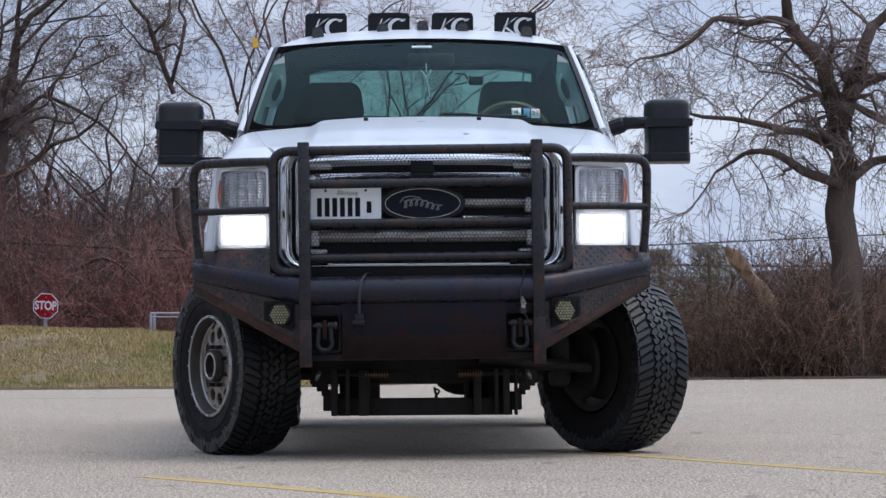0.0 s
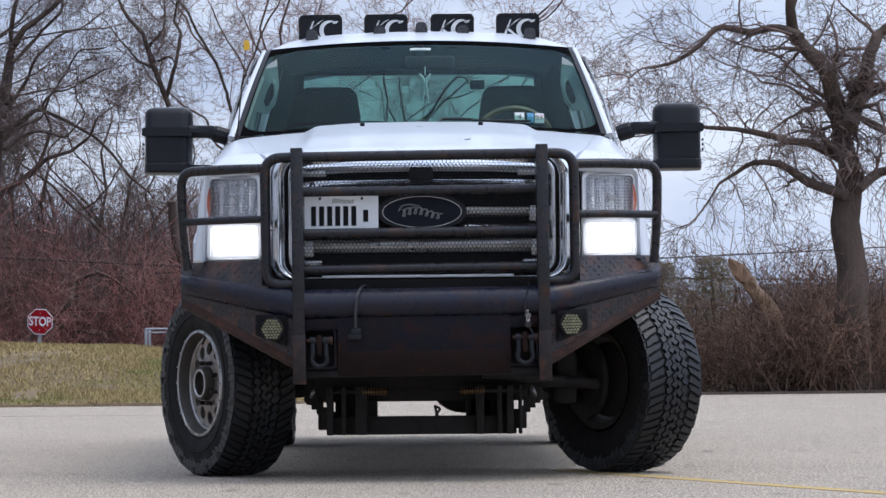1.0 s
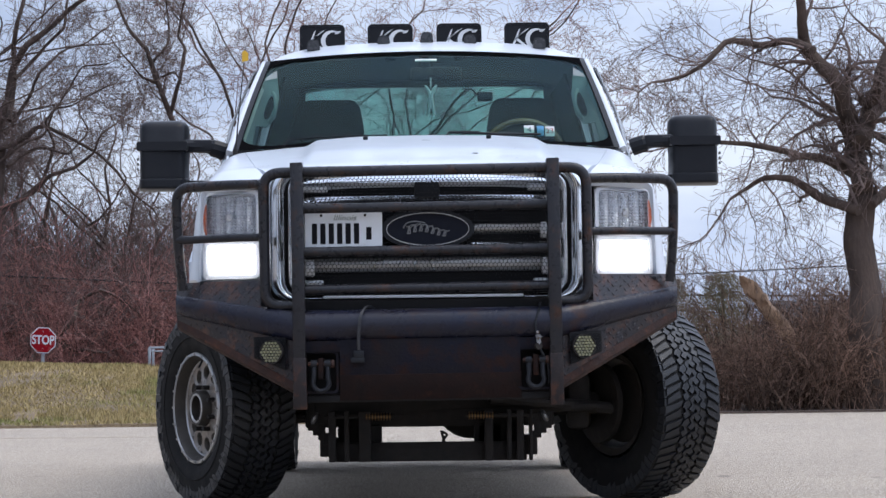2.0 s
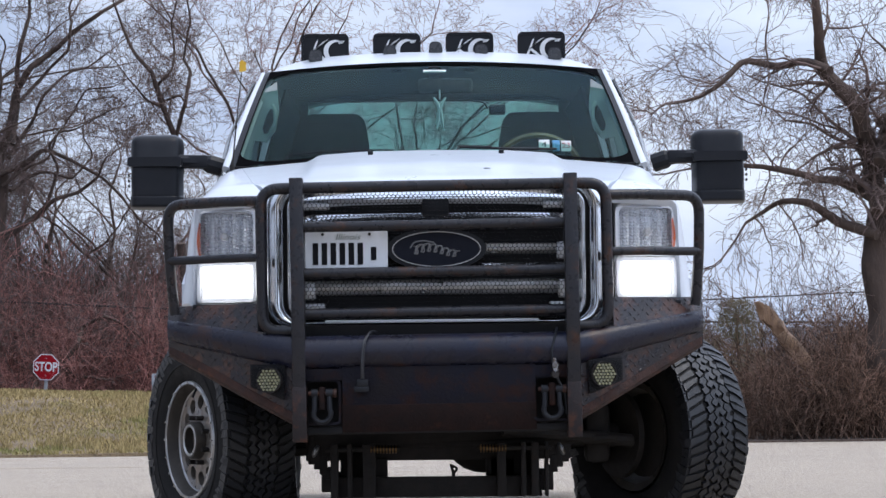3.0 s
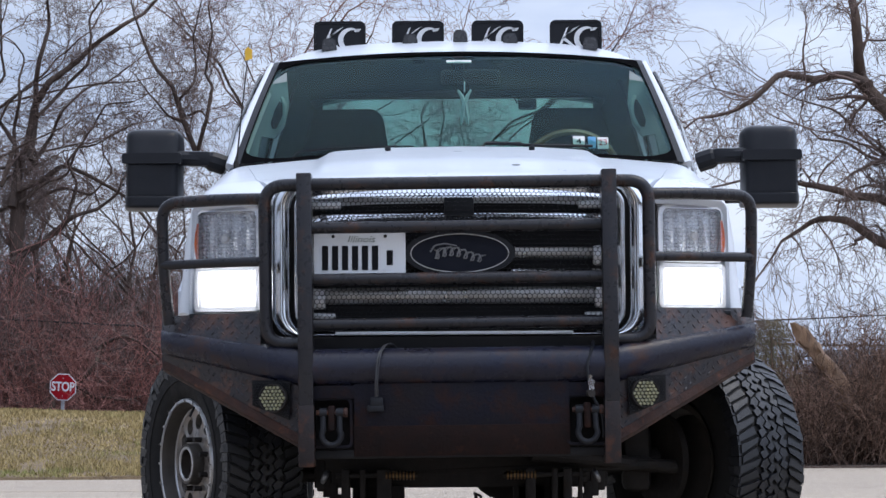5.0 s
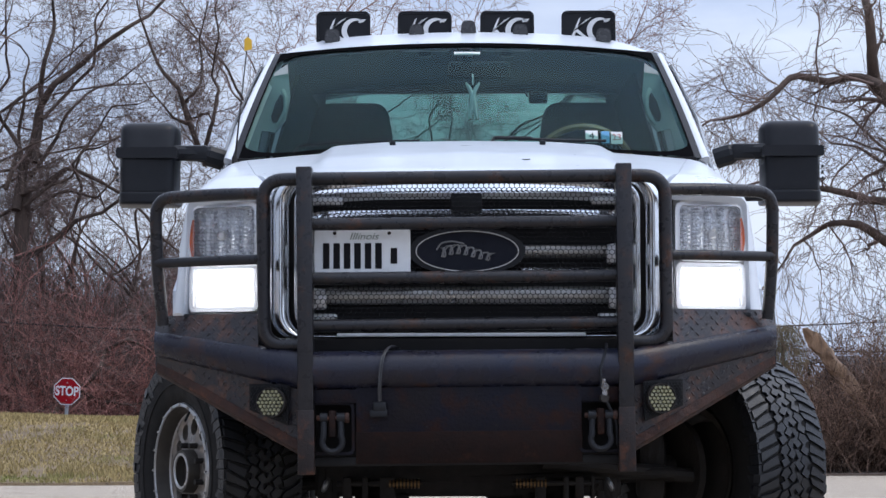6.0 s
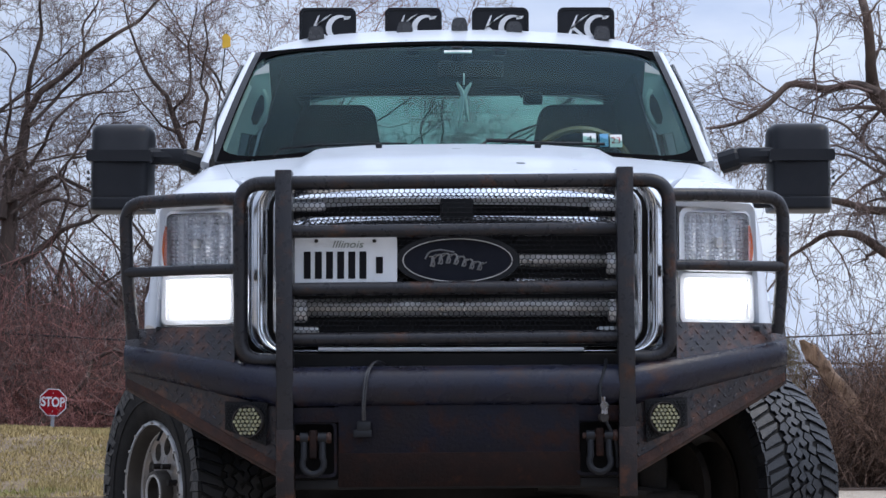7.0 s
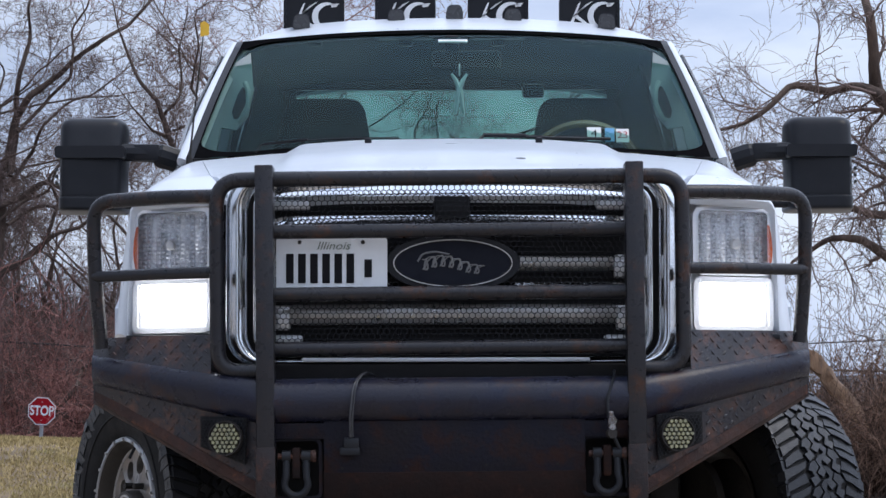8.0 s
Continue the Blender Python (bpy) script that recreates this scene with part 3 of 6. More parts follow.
def upright_tree(x, y, height, r, seed, label, forks=4, per=0.8, twig=M_TWIG, level=2, kids=8, length=1.5, lean=0.0):
    """A tree whose trunk divides low into several rising limbs that fork again."""
    R = random.Random(seed)
    z0 = hill(x, y) - 0.1
    fork = height * R.uniform(0.18, 0.28)
    top = Vector((x + lean * fork, y, z0 + fork))
    limbs = []
    for k in range(forks):
        a = 2 * math.pi * (k + R.random() * 0.5) / forks
        d = Vector((math.cos(a) * R.uniform(0.35, 0.7) + lean * 0.3, math.sin(a) * 0.4, 1)).normalized()
        pts, st = [top - Vector((0, 0, 0.1))], (height - fork) / 6
        p = pts[0]
        r0 = r * R.uniform(0.34, 0.5)
        for i in range(6):
            d = (d + Vector((R.gauss(0, 0.36), R.gauss(0, 0.3), R.gauss(0.05, 0.16)))).normalized()
            p = p + d * st
            pts.append(p)
            if i in (1, 2, 3):
                e = (d + Vector((R.gauss(0, 0.8), R.gauss(0, 0.5), R.gauss(0, 0.3)))).normalized()
                sub = [p.copy()]
                for j in range(4):
                    e = (e + Vector((R.gauss(0, 0.25), R.gauss(0, 0.25), R.gauss(0.08, 0.18)))).normalized()
                    sub.append(sub[-1] + e * st * 0.7)
                limbs.append((sub, r0 * (0.75 - 0.12 * i), 0.015))
        limbs.append((pts, r0, 0.02))
    bare_tree(label, limbs, ([(x, y, z0), (x + lean * fork * 0.4, y, z0 + fork * 0.5), tuple(top)], r, r * 0.75), seed, 0.06, level, length, kids, per, twig, 8, 0.0038, 0.25)


LY = 48.8
bare_tree(
    "tall leafless tree with dense crooked dark branches",
    [(xz(LY, (-8.09, 4.30), (-7.96, 5.13), (-7.75, 6.13), (-7.43, 6.55), (-7.04, 6.90), (-6.63, 7.30), (-6.03, 7.59), (-5.74, 7.89), (-5.20, 8.42)), 0.089, 0.027),
     (xz(LY, (-7.77, 5.13), (-7.74, 5.90), (-7.69, 6.49), (-7.60, 7.02), (-7.48, 7.55), (-7.50, 7.79), (-7.42, 8.09), (-7.36, 8.62)), 0.058, 0.020),
     (xz(LY, (-7.81, 4.89), (-7.55, 5.36), (-7.34, 5.66), (-7.14, 6.07), (-6.75, 6.48), (-6.34, 6.65), (-5.98, 6.83)), 0.041, 0.014),
     (xz(LY, (-8.11, 3.27), (-7.47, 3.71), (-7.08, 4.06), (-6.88, 4.23), (-6.53, 4.29), (-6.23, 4.52), (-5.99, 4.88), (-5.76, 5.10)), 0.055, 0.017),
     (xz(LY, (-7.96, 4.59), (-7.29, 5.12), (-6.87, 4.95), (-6.52, 4.76), (-6.17, 4.52), (-5.76, 4.16), (-5.41, 3.74), (-5.17, 3.45)), 0.051, 0.017),
     (xz(LY, (-7.64, 5.90), (-7.16, 6.49), (-6.74, 6.95), (-6.64, 7.30), (-6.68, 7.73), (-6.50, 8.08), (-6.32, 8.43)), 0.037, 0.014),
     (xz(LY, (-7.96, 4.55), (-8.17, 5.37), (-8.40, 5.84), (-8.52, 6.20), (-8.76, 6.44), (-8.87, 6.92)), 0.048, 0.017),
     (xz(LY, (-8.29, 4.66), (-8.11, 5.37), (-8.17, 5.67), (-7.90, 6.20), (-7.98, 6.67), (-7.87, 6.96), (-8.04, 7.26)), 0.041, 0.014),
     (xz(LY, (-7.96, 4.37), (-7.17, 4.88), (-6.93, 5.36), (-6.52, 5.41), (-6.28, 5.65), (-5.87, 5.82)), 0.031, 0.010),
     (xz(LY, (-8.08, 3.41), (-7.30, 3.83), (-6.93, 4.65), (-7.05, 5.12), (-6.57, 5.89), (-6.34, 6.12), (-5.92, 6.23)), 0.041, 0.014),
     (xz(LY, (-7.82, 4.30), (-7.52, 4.54), (-7.17, 4.65), (-6.64, 4.52), (-6.34, 4.88), (-6.46, 5.24)), 0.037, 0.014)],
    ([(-8.18, LY, -0.03), (-8.09, LY, 2.70), (-8.00, LY, 3.76), (-7.94, LY, 4.64)], 0.211, 0.141), 21, 0.02, 3, 1.0, 6, 0.46, M_TWIG, 8, 0.0036, 0.25)
LY = 48.0
bare_tree(
    "leafless tree forking into slim rising limbs",
    [(xz(LY, (-4.63, 5.03), (-4.92, 5.79), (-5.17, 6.38), (-5.49, 6.79), (-5.66, 7.26), (-5.83, 7.61), (-5.95, 8.09)), 0.051, 0.014),
     (xz(LY, (-4.93, 5.85), (-4.97, 6.14), (-4.80, 6.49), (-4.65, 6.84), (-4.73, 7.43), (-4.61, 7.96)), 0.034, 0.010),
     (xz(LY, (-4.86, 5.73), (-5.15, 5.91), (-5.50, 6.20), (-5.78, 6.68)), 0.027, 0.009),
     (xz(LY, (-4.69, 5.15), (-4.51, 5.84), (-4.42, 6.31), (-4.49, 6.72), (-4.38, 7.24), (-4.44, 7.83)), 0.041, 0.014),
     (xz(LY, (-4.86, 5.91), (-4.59, 5.97), (-4.39, 5.73), (-4.22, 5.84)), 0.027, 0.009)],
    ([(-4.36, LY, 0.15), (-4.36, LY, 1.65), (-4.60, LY, 3.23)], 0.123, 0.079), 24, 0.0, 3, 1.0, 6, 0.60, M_TWIG, 8, 0.0036, 0.24)
LY = 46.5
bare_tree(
    "low leafless tree with an arching grey limb",
    [(xz(LY, (-7.21, 0.24), (-7.00, 0.80), (-6.67, 1.01), (-6.36, 1.39), (-6.26, 1.72), (-5.96, 1.91), (-5.57, 1.82), (-5.19, 1.49)), 0.058, 0.020), (xz(LY, (-6.67, 1.01), (-6.41, 0.76), (-6.02, 0.78), (-5.64, 0.70), (-5.31, 0.89)), 0.034, 0.014)],
    ([(-7.35, LY, -0.11), (-7.26, LY, 0.11), (-7.21, LY, 0.26)], 0.106, 0.079), 29, 0.25, 2, 0.9, 5, 0.7, M_TWIG, 8, 0.005, 0.36)
upright_tree(-10.5, 51.1, 9.5, 0.18, 22, "tall leafless tree with dense grey-brown branches", 4, 0.22, level=3, kids=6, length=1.1)
upright_tree(-6.7, 52.7, 5.9, 0.14, 23, "leafless tree with crooked dark branches", 5, 0.28, level=3, kids=6, length=1.0)
upright_tree(-8.4, 54.2, 5.4, 0.14, 30, "leafless tree with crooked dark branches", 5, 0.28, level=3, kids=6, length=1.0)
upright_tree(-2.1, 55.8, 10.3, 0.11, 25, "leafless tree with reddish budding twigs", 4, 0.26, M_BUDS, level=3, kids=5, length=1.3)
upright_tree(-1.0, 58.9, 8.6, 0.09, 26, "leafless tree with reddish budding twigs", 3, 0.28, M_BUDS, level=3, kids=5, length=1.3)
upright_tree(10.2, 45.0, 8.1, 0.21, 27, "leafless tree behind brown brush", 4, 0.5)
upright_tree(-13.2, 48.1, 9.9, 0.23, 28, "leafless tree at the edge of the wood", 4, 0.4)


# ---- brush ----
def thicket(name, label, seed, count, xr, yr, hmin, hmax, mat, r=0.006, lean=0.35, kids=2, ground_fn=hill):
    """Many wandering stems with side shoots, as one mass."""
    w = Wood(seed)
    R = w.rng
    for _ in range(count):
        x, y = R.uniform(*xr), R.uniform(*yr)
        h = R.uniform(hmin, hmax) * (0.75 + 0.5 * noise.noise((x * 0.7, y * 0.3, seed)))
        p = Vector((x, y, ground_fn(x, y) - 0.05))
        d = Vector((R.gauss(0, lean), R.gauss(0, lean), 1)).normalized()
        n = 7
        for i in range(n):
            d = (d + Vector((R.gauss(0, 0.24), R.gauss(0, 0.24), R.gauss(0, 0.16) - 0.08 * (i > 4)))).normalized()
            q = p + d * h / n
            w.add(p, q, r * (1 - 0.11 * i), r * (0.89 - 0.11 * i))
            if i:
                for _ in range(kids):
                    e = (d * 0.7 + Vector((R.gauss(0, 0.6), R.gauss(0, 0.6), R.gauss(0.1, 0.5)))).normalized()
                    m = p.lerp(q, R.random())
                    ln = min(h, 3.4) * R.uniform(0.12, 0.27)
                    k = m + e * ln
                    w.add(m, k, r * 0.55, r * 0.4)
                    e = (e + Vector((R.gauss(0, 0.4), R.gauss(0, 0.4), R.gauss(0, 0.4)))).normalized()
                    w.add(k, k + e * ln * 0.8, r * 0.4, r * 0.25)
            p = q
    return tagged(new(name, w.mesh(name, 3, mat)), label, "brush", kind="stuff")


thicket("brush", "tangled leafless brown brush along the lot edge", 31, 1900, (1.7, 9.6), (25.5, 28.3), 0.79, 1.67, M_BROWN, 0.0068)
thicket("brush", "tangled leafless brown brush behind the big tree", 32, 1200, (1.7, 13.1), (28.7, 37.2), 1.06, 2.29, M_BROWN, 0.0085)
thicket("brush", "taller leafless brush beside the big tree", 38, 560, (4.7, 13.1), (28.7, 36.4), 1.50, 2.95, M_BROWN, 0.0085)
thicket("red_shrubs", "reddish leafless dogwood shrubs below the trees", 33, 2100, (-13.1, -1.3), (46.1, 50.4), 1.41, 4.75, M_RED, 0.0085)
thicket("brush", "dark leafless undergrowth in the wood", 34, 2800, (-15.7, -0.9), (47.3, 57.4), 2.00, 5.80, M_TWIG, 0.0119)
thicket("brush", "crooked young leafless trees in the wood", 37, 460, (-13.1, -3.0), (50.5, 56.6), 3.20, 6.20, M_DARKTWIG, 0.0120, 0.36, 7)
thicket("far_woods", "distant grey-brown leafless wood", 35, 1700, (-17.4, 3.5), (62.0, 76.0), 2.60, 5.70, M_TWIG_PALE, 0.0170)
thicket("far_woods", "distant low leafless wood", 36, 800, (2.6, 20.9), (54.2, 73.6), 1.58, 3.70, M_TWIG_PALE, 0.0153)


def closing_woods():
    """A plain uneven belt of woods that closes the place behind and beside the lot."""
    bm = bmesh.new()
    n = 160
    lo, hi, back = [], [], []
    for i in range(n + 1):
        a = radians(158 + 224 * i / n)
        r = 62 + 5 * math.sin(i * 0.9)
        x, y = r * math.cos(a), 6 + r * math.sin(a)
        h = 2.6 + 0.7 * noise.noise((i * 0.21, 1, 0)) + 0.6 * noise.noise((i * 0.83, 4, 0))
        lo.append(bm.verts.new((x, y, -0.1)))
        hi.append(bm.verts.new((x, y, h)))
        back.append(bm.verts.new((x * 1.08, y * 1.08, -0.1)))
    for i in range(n):
        bm.faces.new((lo[i], lo[i + 1], hi[i + 1], hi[i]))
        bm.faces.new((hi[i], hi[i + 1], back[i + 1], back[i]))
    tagged(part("backdrop", bm, M_LITTER, smooth=0), "belt of brown leafless woods round the lot", "woods", kind="structure")


closing_woods()


# ---- roadside things ----
def stop_sign(x, y, z, width):
    root = empty_thing("stop_sign", "red octagonal stop sign with white border on a metal post", "road sign", at=(x, y, hill(x, y)))
    k = Vector((x, y, hill(x, y)))
    up = z - k.z
    r = width / 2 / math.cos(radians(22.5))

    def octagon(rad):
        return [(rad * math.cos(radians(22.5 + 45 * i)), rad * math.sin(radians(22.5 + 45 * i))) for i in range(8)]
    bm = bmesh.new()
    prism(bm, octagon(r), lambda p, e: Vector((p[0], -0.045 - 0.006 * e, up + p[1])))
    part("border", bm, M_WHITEINK, root, "white reflective border", 0)
    bm = bmesh.new()
    prism(bm, octagon(r * 0.93), lambda p, e: Vector((p[0], -0.051 - 0.004 * e, up + p[1])))
    part("face", bm, M_SIGNRED, root, "red reflective face", 0)
    cu = bpy.data.curves.new("letters", "FONT")
    cu.body, cu.size, cu.align_x, cu.align_y, cu.extrude = "STOP", width * 0.46, "CENTER", "CENTER", 0.002
    cu.offset = width * 0.012
    cu.materials.append(M_WHITEINK)
    t = new("letters", cu)
    t.parent, t.location, t.rotation_euler, t.scale = root, (0, -0.059, up), (radians(90), 0, 0), (0.80, 1.05, 1)
    bm = bmesh.new()
    box(bm, (0, 0, up * 0.5 + width * 0.2), (0.06, 0.035, up + width * 0.55), 0.006)
    for dz in (-0.15, 0.15):
        box(bm, (0, -0.062, up + dz * width * 2.2), (0.018, 0.012, 0.018), 0.003)
    part("post", bm, M_GALV, root, "galvanised metal post")
    root.rotation_euler = (0, radians(3), radians(-6))
    return root


stop_sign(-6.80, 45, 0.97, 0.455)


def work_truck(x, y):
    """A small white utility pickup with a pipe rack, on the road behind the bank."""
    z0 = hill(x + 0.9, y)
    root = empty_thing("work_truck", "white utility pickup with a silver ladder rack behind the grass bank", "truck", at=(x, y, z0))
    bm = bmesh.new()
    box(bm, (0.95, 0, 0.36), (1.9, 0.72, 0.26), 0.03)
    prism(bm, [(0.80, 0.48), (0.90, 0.76), (1.28, 0.77), (1.48, 0.50)], lambda p, e: Vector((p[0], -0.32 + 0.64 * e, p[1])))
    part("body", bm, M_PAINT, root, "white cab and bed", 40)
    for side in (-1, 1):
        bm = bmesh.new()
        prism(bm, [(0.90, 0.54), (0.95, 0.72), (1.06, 0.73), (1.06, 0.54)], lambda p, e: Vector((p[0], side * (0.322 + 0.006 * e), p[1])))
        prism(bm, [(1.10, 0.54), (1.10, 0.73), (1.25, 0.73), (1.38, 0.54)], lambda p, e: Vector((p[0], side * (0.322 + 0.006 * e), p[1])))
        part("side_window", bm, M_SMOKE, root, "dark side glass", 0)
    for wx in (0.38, 1.52):
        for side in (-1, 1):
            bm = bmesh.new()
            lathe(bm, [(0.0, -0.08), (0.14, -0.08), (0.165, -0.06), (0.165, 0.06), (0.14, 0.08), (0.0, 0.08)], 20, pose(wx, side * 0.30, 0.165, 90))
            part("wheel", bm, M_RUBBER, root)
    for side in (-1, 1):
        bm = bmesh.new()
        tube(bm, [(0.03, side * 0.33, 0.855), (1.15, side * 0.33, 0.855), (1.68, side * 0.30, 0.80)], 0.015, 8)
        tube(bm, [(0.03, side * 0.33, 0.80), (1.0, side * 0.33, 0.80)], 0.011, 8)
        rack = part("rack_rail", bm, M_GALV, root, "silver rack rail")
        for px in (0.04, 0.50):
            bm = bmesh.new()
            box(bm, (px, side * 0.33, 0.665), (0.04, 0.03, 0.37), 0.006)
            part("rack_post", bm, M_GALV, rack)


work_truck(-4.12, 36.0)


def fallen_trunk():
    root = empty_thing("broken_trunk", "broken tan tree trunk leaning out of the brush", "tree trunk", at=(4.52, 26.8, 0.16))
    root.scale = (0.79, 0.79, 0.79)
    bm = bmesh.new()
    pts = [(0.14, 0.3, -0.55), (0.02, 0.2, 0.30), (-0.02, 0.05, 0.55), (-0.16, 0.0, 0.86), (-0.36, -0.02, 1.14), (-0.58, 0.02, 1.42), (-0.74, 0.0, 1.62), (-0.82, 0, 1.76)]
    rad = [0.06, 0.10, 0.15, 0.135, 0.115, 0.105, 0.095, 0.03]
    fine = fillet(pts, 0.2, 3)
    rr = [np.interp(i / (len(fine) - 1), np.linspace(0, 1, 8), rad) for i, p in enumerate(fine)]
    tube(bm, fine, [float(v) for v in rr], 14)
    for v in bm.verts:
        v.co += Vector((noise.noise(v.co * 9), noise.noise(v.co * 9 + Vector((5, 0, 0))), noise.noise(v.co * 7 + Vector((0, 9, 0))))) * 0.07
    part("trunk", bm, M_SPLIT, root, "bark-stripped split wood", 40)
    bm = bmesh.new()
    for k in range(7):
        a = Vector((-0.42 + 0.05 * k, -0.1, 1.0 - 0.055 * k))
        tube(bm, [a, a + Vector((-0.12 - 0.02 * k, -0.04, -0.10 - 0.02 * (k % 3))), a + Vector((-0.2, -0.02, -0.2 - 0.03 * (k % 2)))], [0.018, 0.012, 0.004], 5)
    tube(bm, [(-0.05, -0.05, 0.72), (0.08, -0.05, 0.70), (0.12, -0.05, 0.62)], [0.06, 0.045, 0.01], 7)
    part("broken_stub", bm, M_BARK, root, "torn bark and stubs")


fallen_trunk()


def evergreen(x, y, h, seed):
    R = random.Random(seed)
    z0 = hill(x, y)
    root = empty_thing("evergreen_shrub", "dull olive evergreen shrub among bare brush", "shrub", at=(x, y, z0))
    bm = bmesh.new()
    tube(bm, [(0, 0, -0.05), (0.03, 0, h * 0.5), (0, 0, h * 0.95)], [0.05, 0.035, 0.01], 6)
    part("trunk", bm, M_BARK, root)
    v, f = [], []
    for _ in range(13000):
        k = R.random() ** 0.8
        rad = h * 0.50 * (1 - 0.80 * k) * R.random() ** 0.5 * (1 + 0.4 * noise.noise((k * 6, R.random() * 2, seed)))
        a = R.uniform(0, 6.283)
        c = Vector((math.cos(a) * rad, math.sin(a) * rad, h * (0.12 + 0.88 * k)))
        d = Vector((R.gauss(0, 1), R.gauss(0, 1), R.gauss(0.5, 0.7))).normalized() * R.uniform(0.03, 0.08)
        s = d.orthogonal().normalized() * 0.0035
        i = len(v)
        v += [c - s, c + s, c + d]
        f.append((i, i + 1, i + 2))
    me = bpy.data.meshes.new("crown")
    me.from_pydata(v, [], f)
    me.materials.append(M_EVERGREEN)
    ob = new("crown", me)
    ob.parent = root


evergreen(4.05, 31.4, 1.75, 5)
evergreen(3.45, 32.6, 1.70, 6)


def overhead_line(a, b, sag, r=0.011):
    a, b = Vector(a), Vector(b)
    bm = bmesh.new()
    tube(bm, [a.lerp(b, i / 24) - Vector((0, 0, sag * 4 * (i / 24) * (1 - i / 24))) for i in range(25)], r, 5)
    tagged(part("overhead_cable", bm, M_WIRE), "black utility cable strung between far poles", "cable", "overhead cables")


overhead_line((-14, 48.2, 1.95), (23, 48.2, 3.2), 0.50, 0.012)
overhead_line((-14, 47.4, 2.62), (23, 47.4, 1.85), 0.55, 0.016)
overhead_line((-14, 47.8, 1.25), (23, 47.8, 2.45), 0.45, 0.012)


def utility_pole(x, y):
    root = empty_thing("utility_pole", "weathered wooden utility pole with a crossarm", "pole", "utility poles", (x, y, -0.2))
    bm = bmesh.new()
    tube(bm, [(0, 0, 0), (0, 0, 5.2)], [0.13, 0.10], 10)
    part("pole", bm, M_BARK, root)
    bm = bmesh.new()
    box(bm, (0, 0, 4.3), (0.1, 1.4, 0.12), 0.01)
    part("crossarm", bm, M_BARK, root)


utility_pole(-14, 47.8)
utility_pole(23, 47.8)


def low_building(x, y, w, d, h, roof_h, wall, label, windows):
    root = empty_thing("house", label, "house", at=(x, y, hill(x, y) - 0.2))
    bm = bmesh.new()
    box(bm, (0, 0, h / 2), (w, d, h))
    part("wall", bm, wall, root, "", 0)
    bm = bmesh.new()
    prism(bm, [(-d / 2 - 0.3, h - 0.05), (d / 2 + 0.3, h - 0.05), (0, h + roof_h)], lambda p, e: Vector(((e - 0.5) * (w + 0.6), p[0], p[1])))
    part("roof", bm, M_ROOFING, root, "dark shingle roof", 0)
    for k in range(windows):
        wx = -w / 2 + w * (k + 0.5) / windows
        bm = bmesh.new()
        box(bm, (wx, -d / 2 - 0.02, h * 0.55), (0.9, 0.08, 1.0), 0.01)
        win = part("window", bm, M_WHITESIDING, root, "pale window frame")
        bm = bmesh.new()
        box(bm, (wx, -d / 2 - 0.06, h * 0.55), (0.78, 0.03, 0.88))
        part("pane", bm, M_VOID, win)


low_building(10.8, 40.5, 9.6, 5, 1.35, 0.5, M_SIDING, "long low dark building behind the brush", 5)
low_building(5.5, 48.8, 1.8, 2.6, 1.15, 0.38, M_WHITESIDING, "small pale house behind the brush", 2)


# ---- the pickup truck ----
truck = empty_thing("pickup_truck", "white crew-cab pickup truck, headlights on, rusty black ranch bumper", "truck")


def top_z(x, y):
    """Height of hood and fender tops."""
    z = 0.0
    for k in (-0.025, 0.0, 0.025):
        a = abs(x) + k * 0.6
        base = np.interp(y + k, [0.18, 0.23, 0.28, 0.40, 0.80, 1.30, 1.42, 1.50, 1.62], [1.325, 1.372, 1.400, 1.432, 1.492, 1.560, 1.577, 1.588, 1.590])
        drop = np.interp(a, [0, 0.3, 0.60, 0.72, 0.82, 0.87, 0.91, 0.94, 0.965, 0.98, 0.99], [0, 0.004, 0.025, 0.036, 0.045, 0.062, 0.098, 0.155, 0.24, 0.33, 0.42])
        drop *= 0.62 + 0.38 * smooth01((y - 0.28) / 0.4)
        bulge = 0.025 * smooth01((0.520 - a) / 0.030) * smooth01((y - 0.35) / 0.5)
        z += (base - drop - 0.020 + bulge) / 3
    return float(z)


def hood_part():
    bm = bmesh.new()

    def fn(u, v):
        y = 0.205 + (1.50 - 0.205) * v
        half = np.interp(y, [0.2, 0.5, 1.5], [0.63, 0.70, 0.80])
        x = (2 * u - 1) * half
        return (x, y + 0.07 * (x / half) ** 2 * (1 - v) ** 2, top_z(x, y))
    surface(bm, fn, 72, 44, back=(0, 0.012, -0.03))
    hood = part("hood", bm, M_PAINT, truck, "white hood with a raised centre", 50)
    for x in (-0.264, 0.272):
        bm = bmesh.new()
        z = top_z(x, 1.3)
        box(bm, (x, 1.30, z + 0.006), (0.022, 0.035, 0.018), 0.005)
        part("washer_nozzle", bm, M_BLACK, hood)
    bm = bmesh.new()
    bmesh.ops.create_uvsphere(bm, u_segments=8, v_segments=5, radius=0.008, matrix=Matrix.Translation((0.2, 0.62, top_z(0.2, 0.62))) @ Matrix.Diagonal((2, 2, 0.15, 1)))
    part("paint_chip", bm, M_DULL, hood)


hood_part()


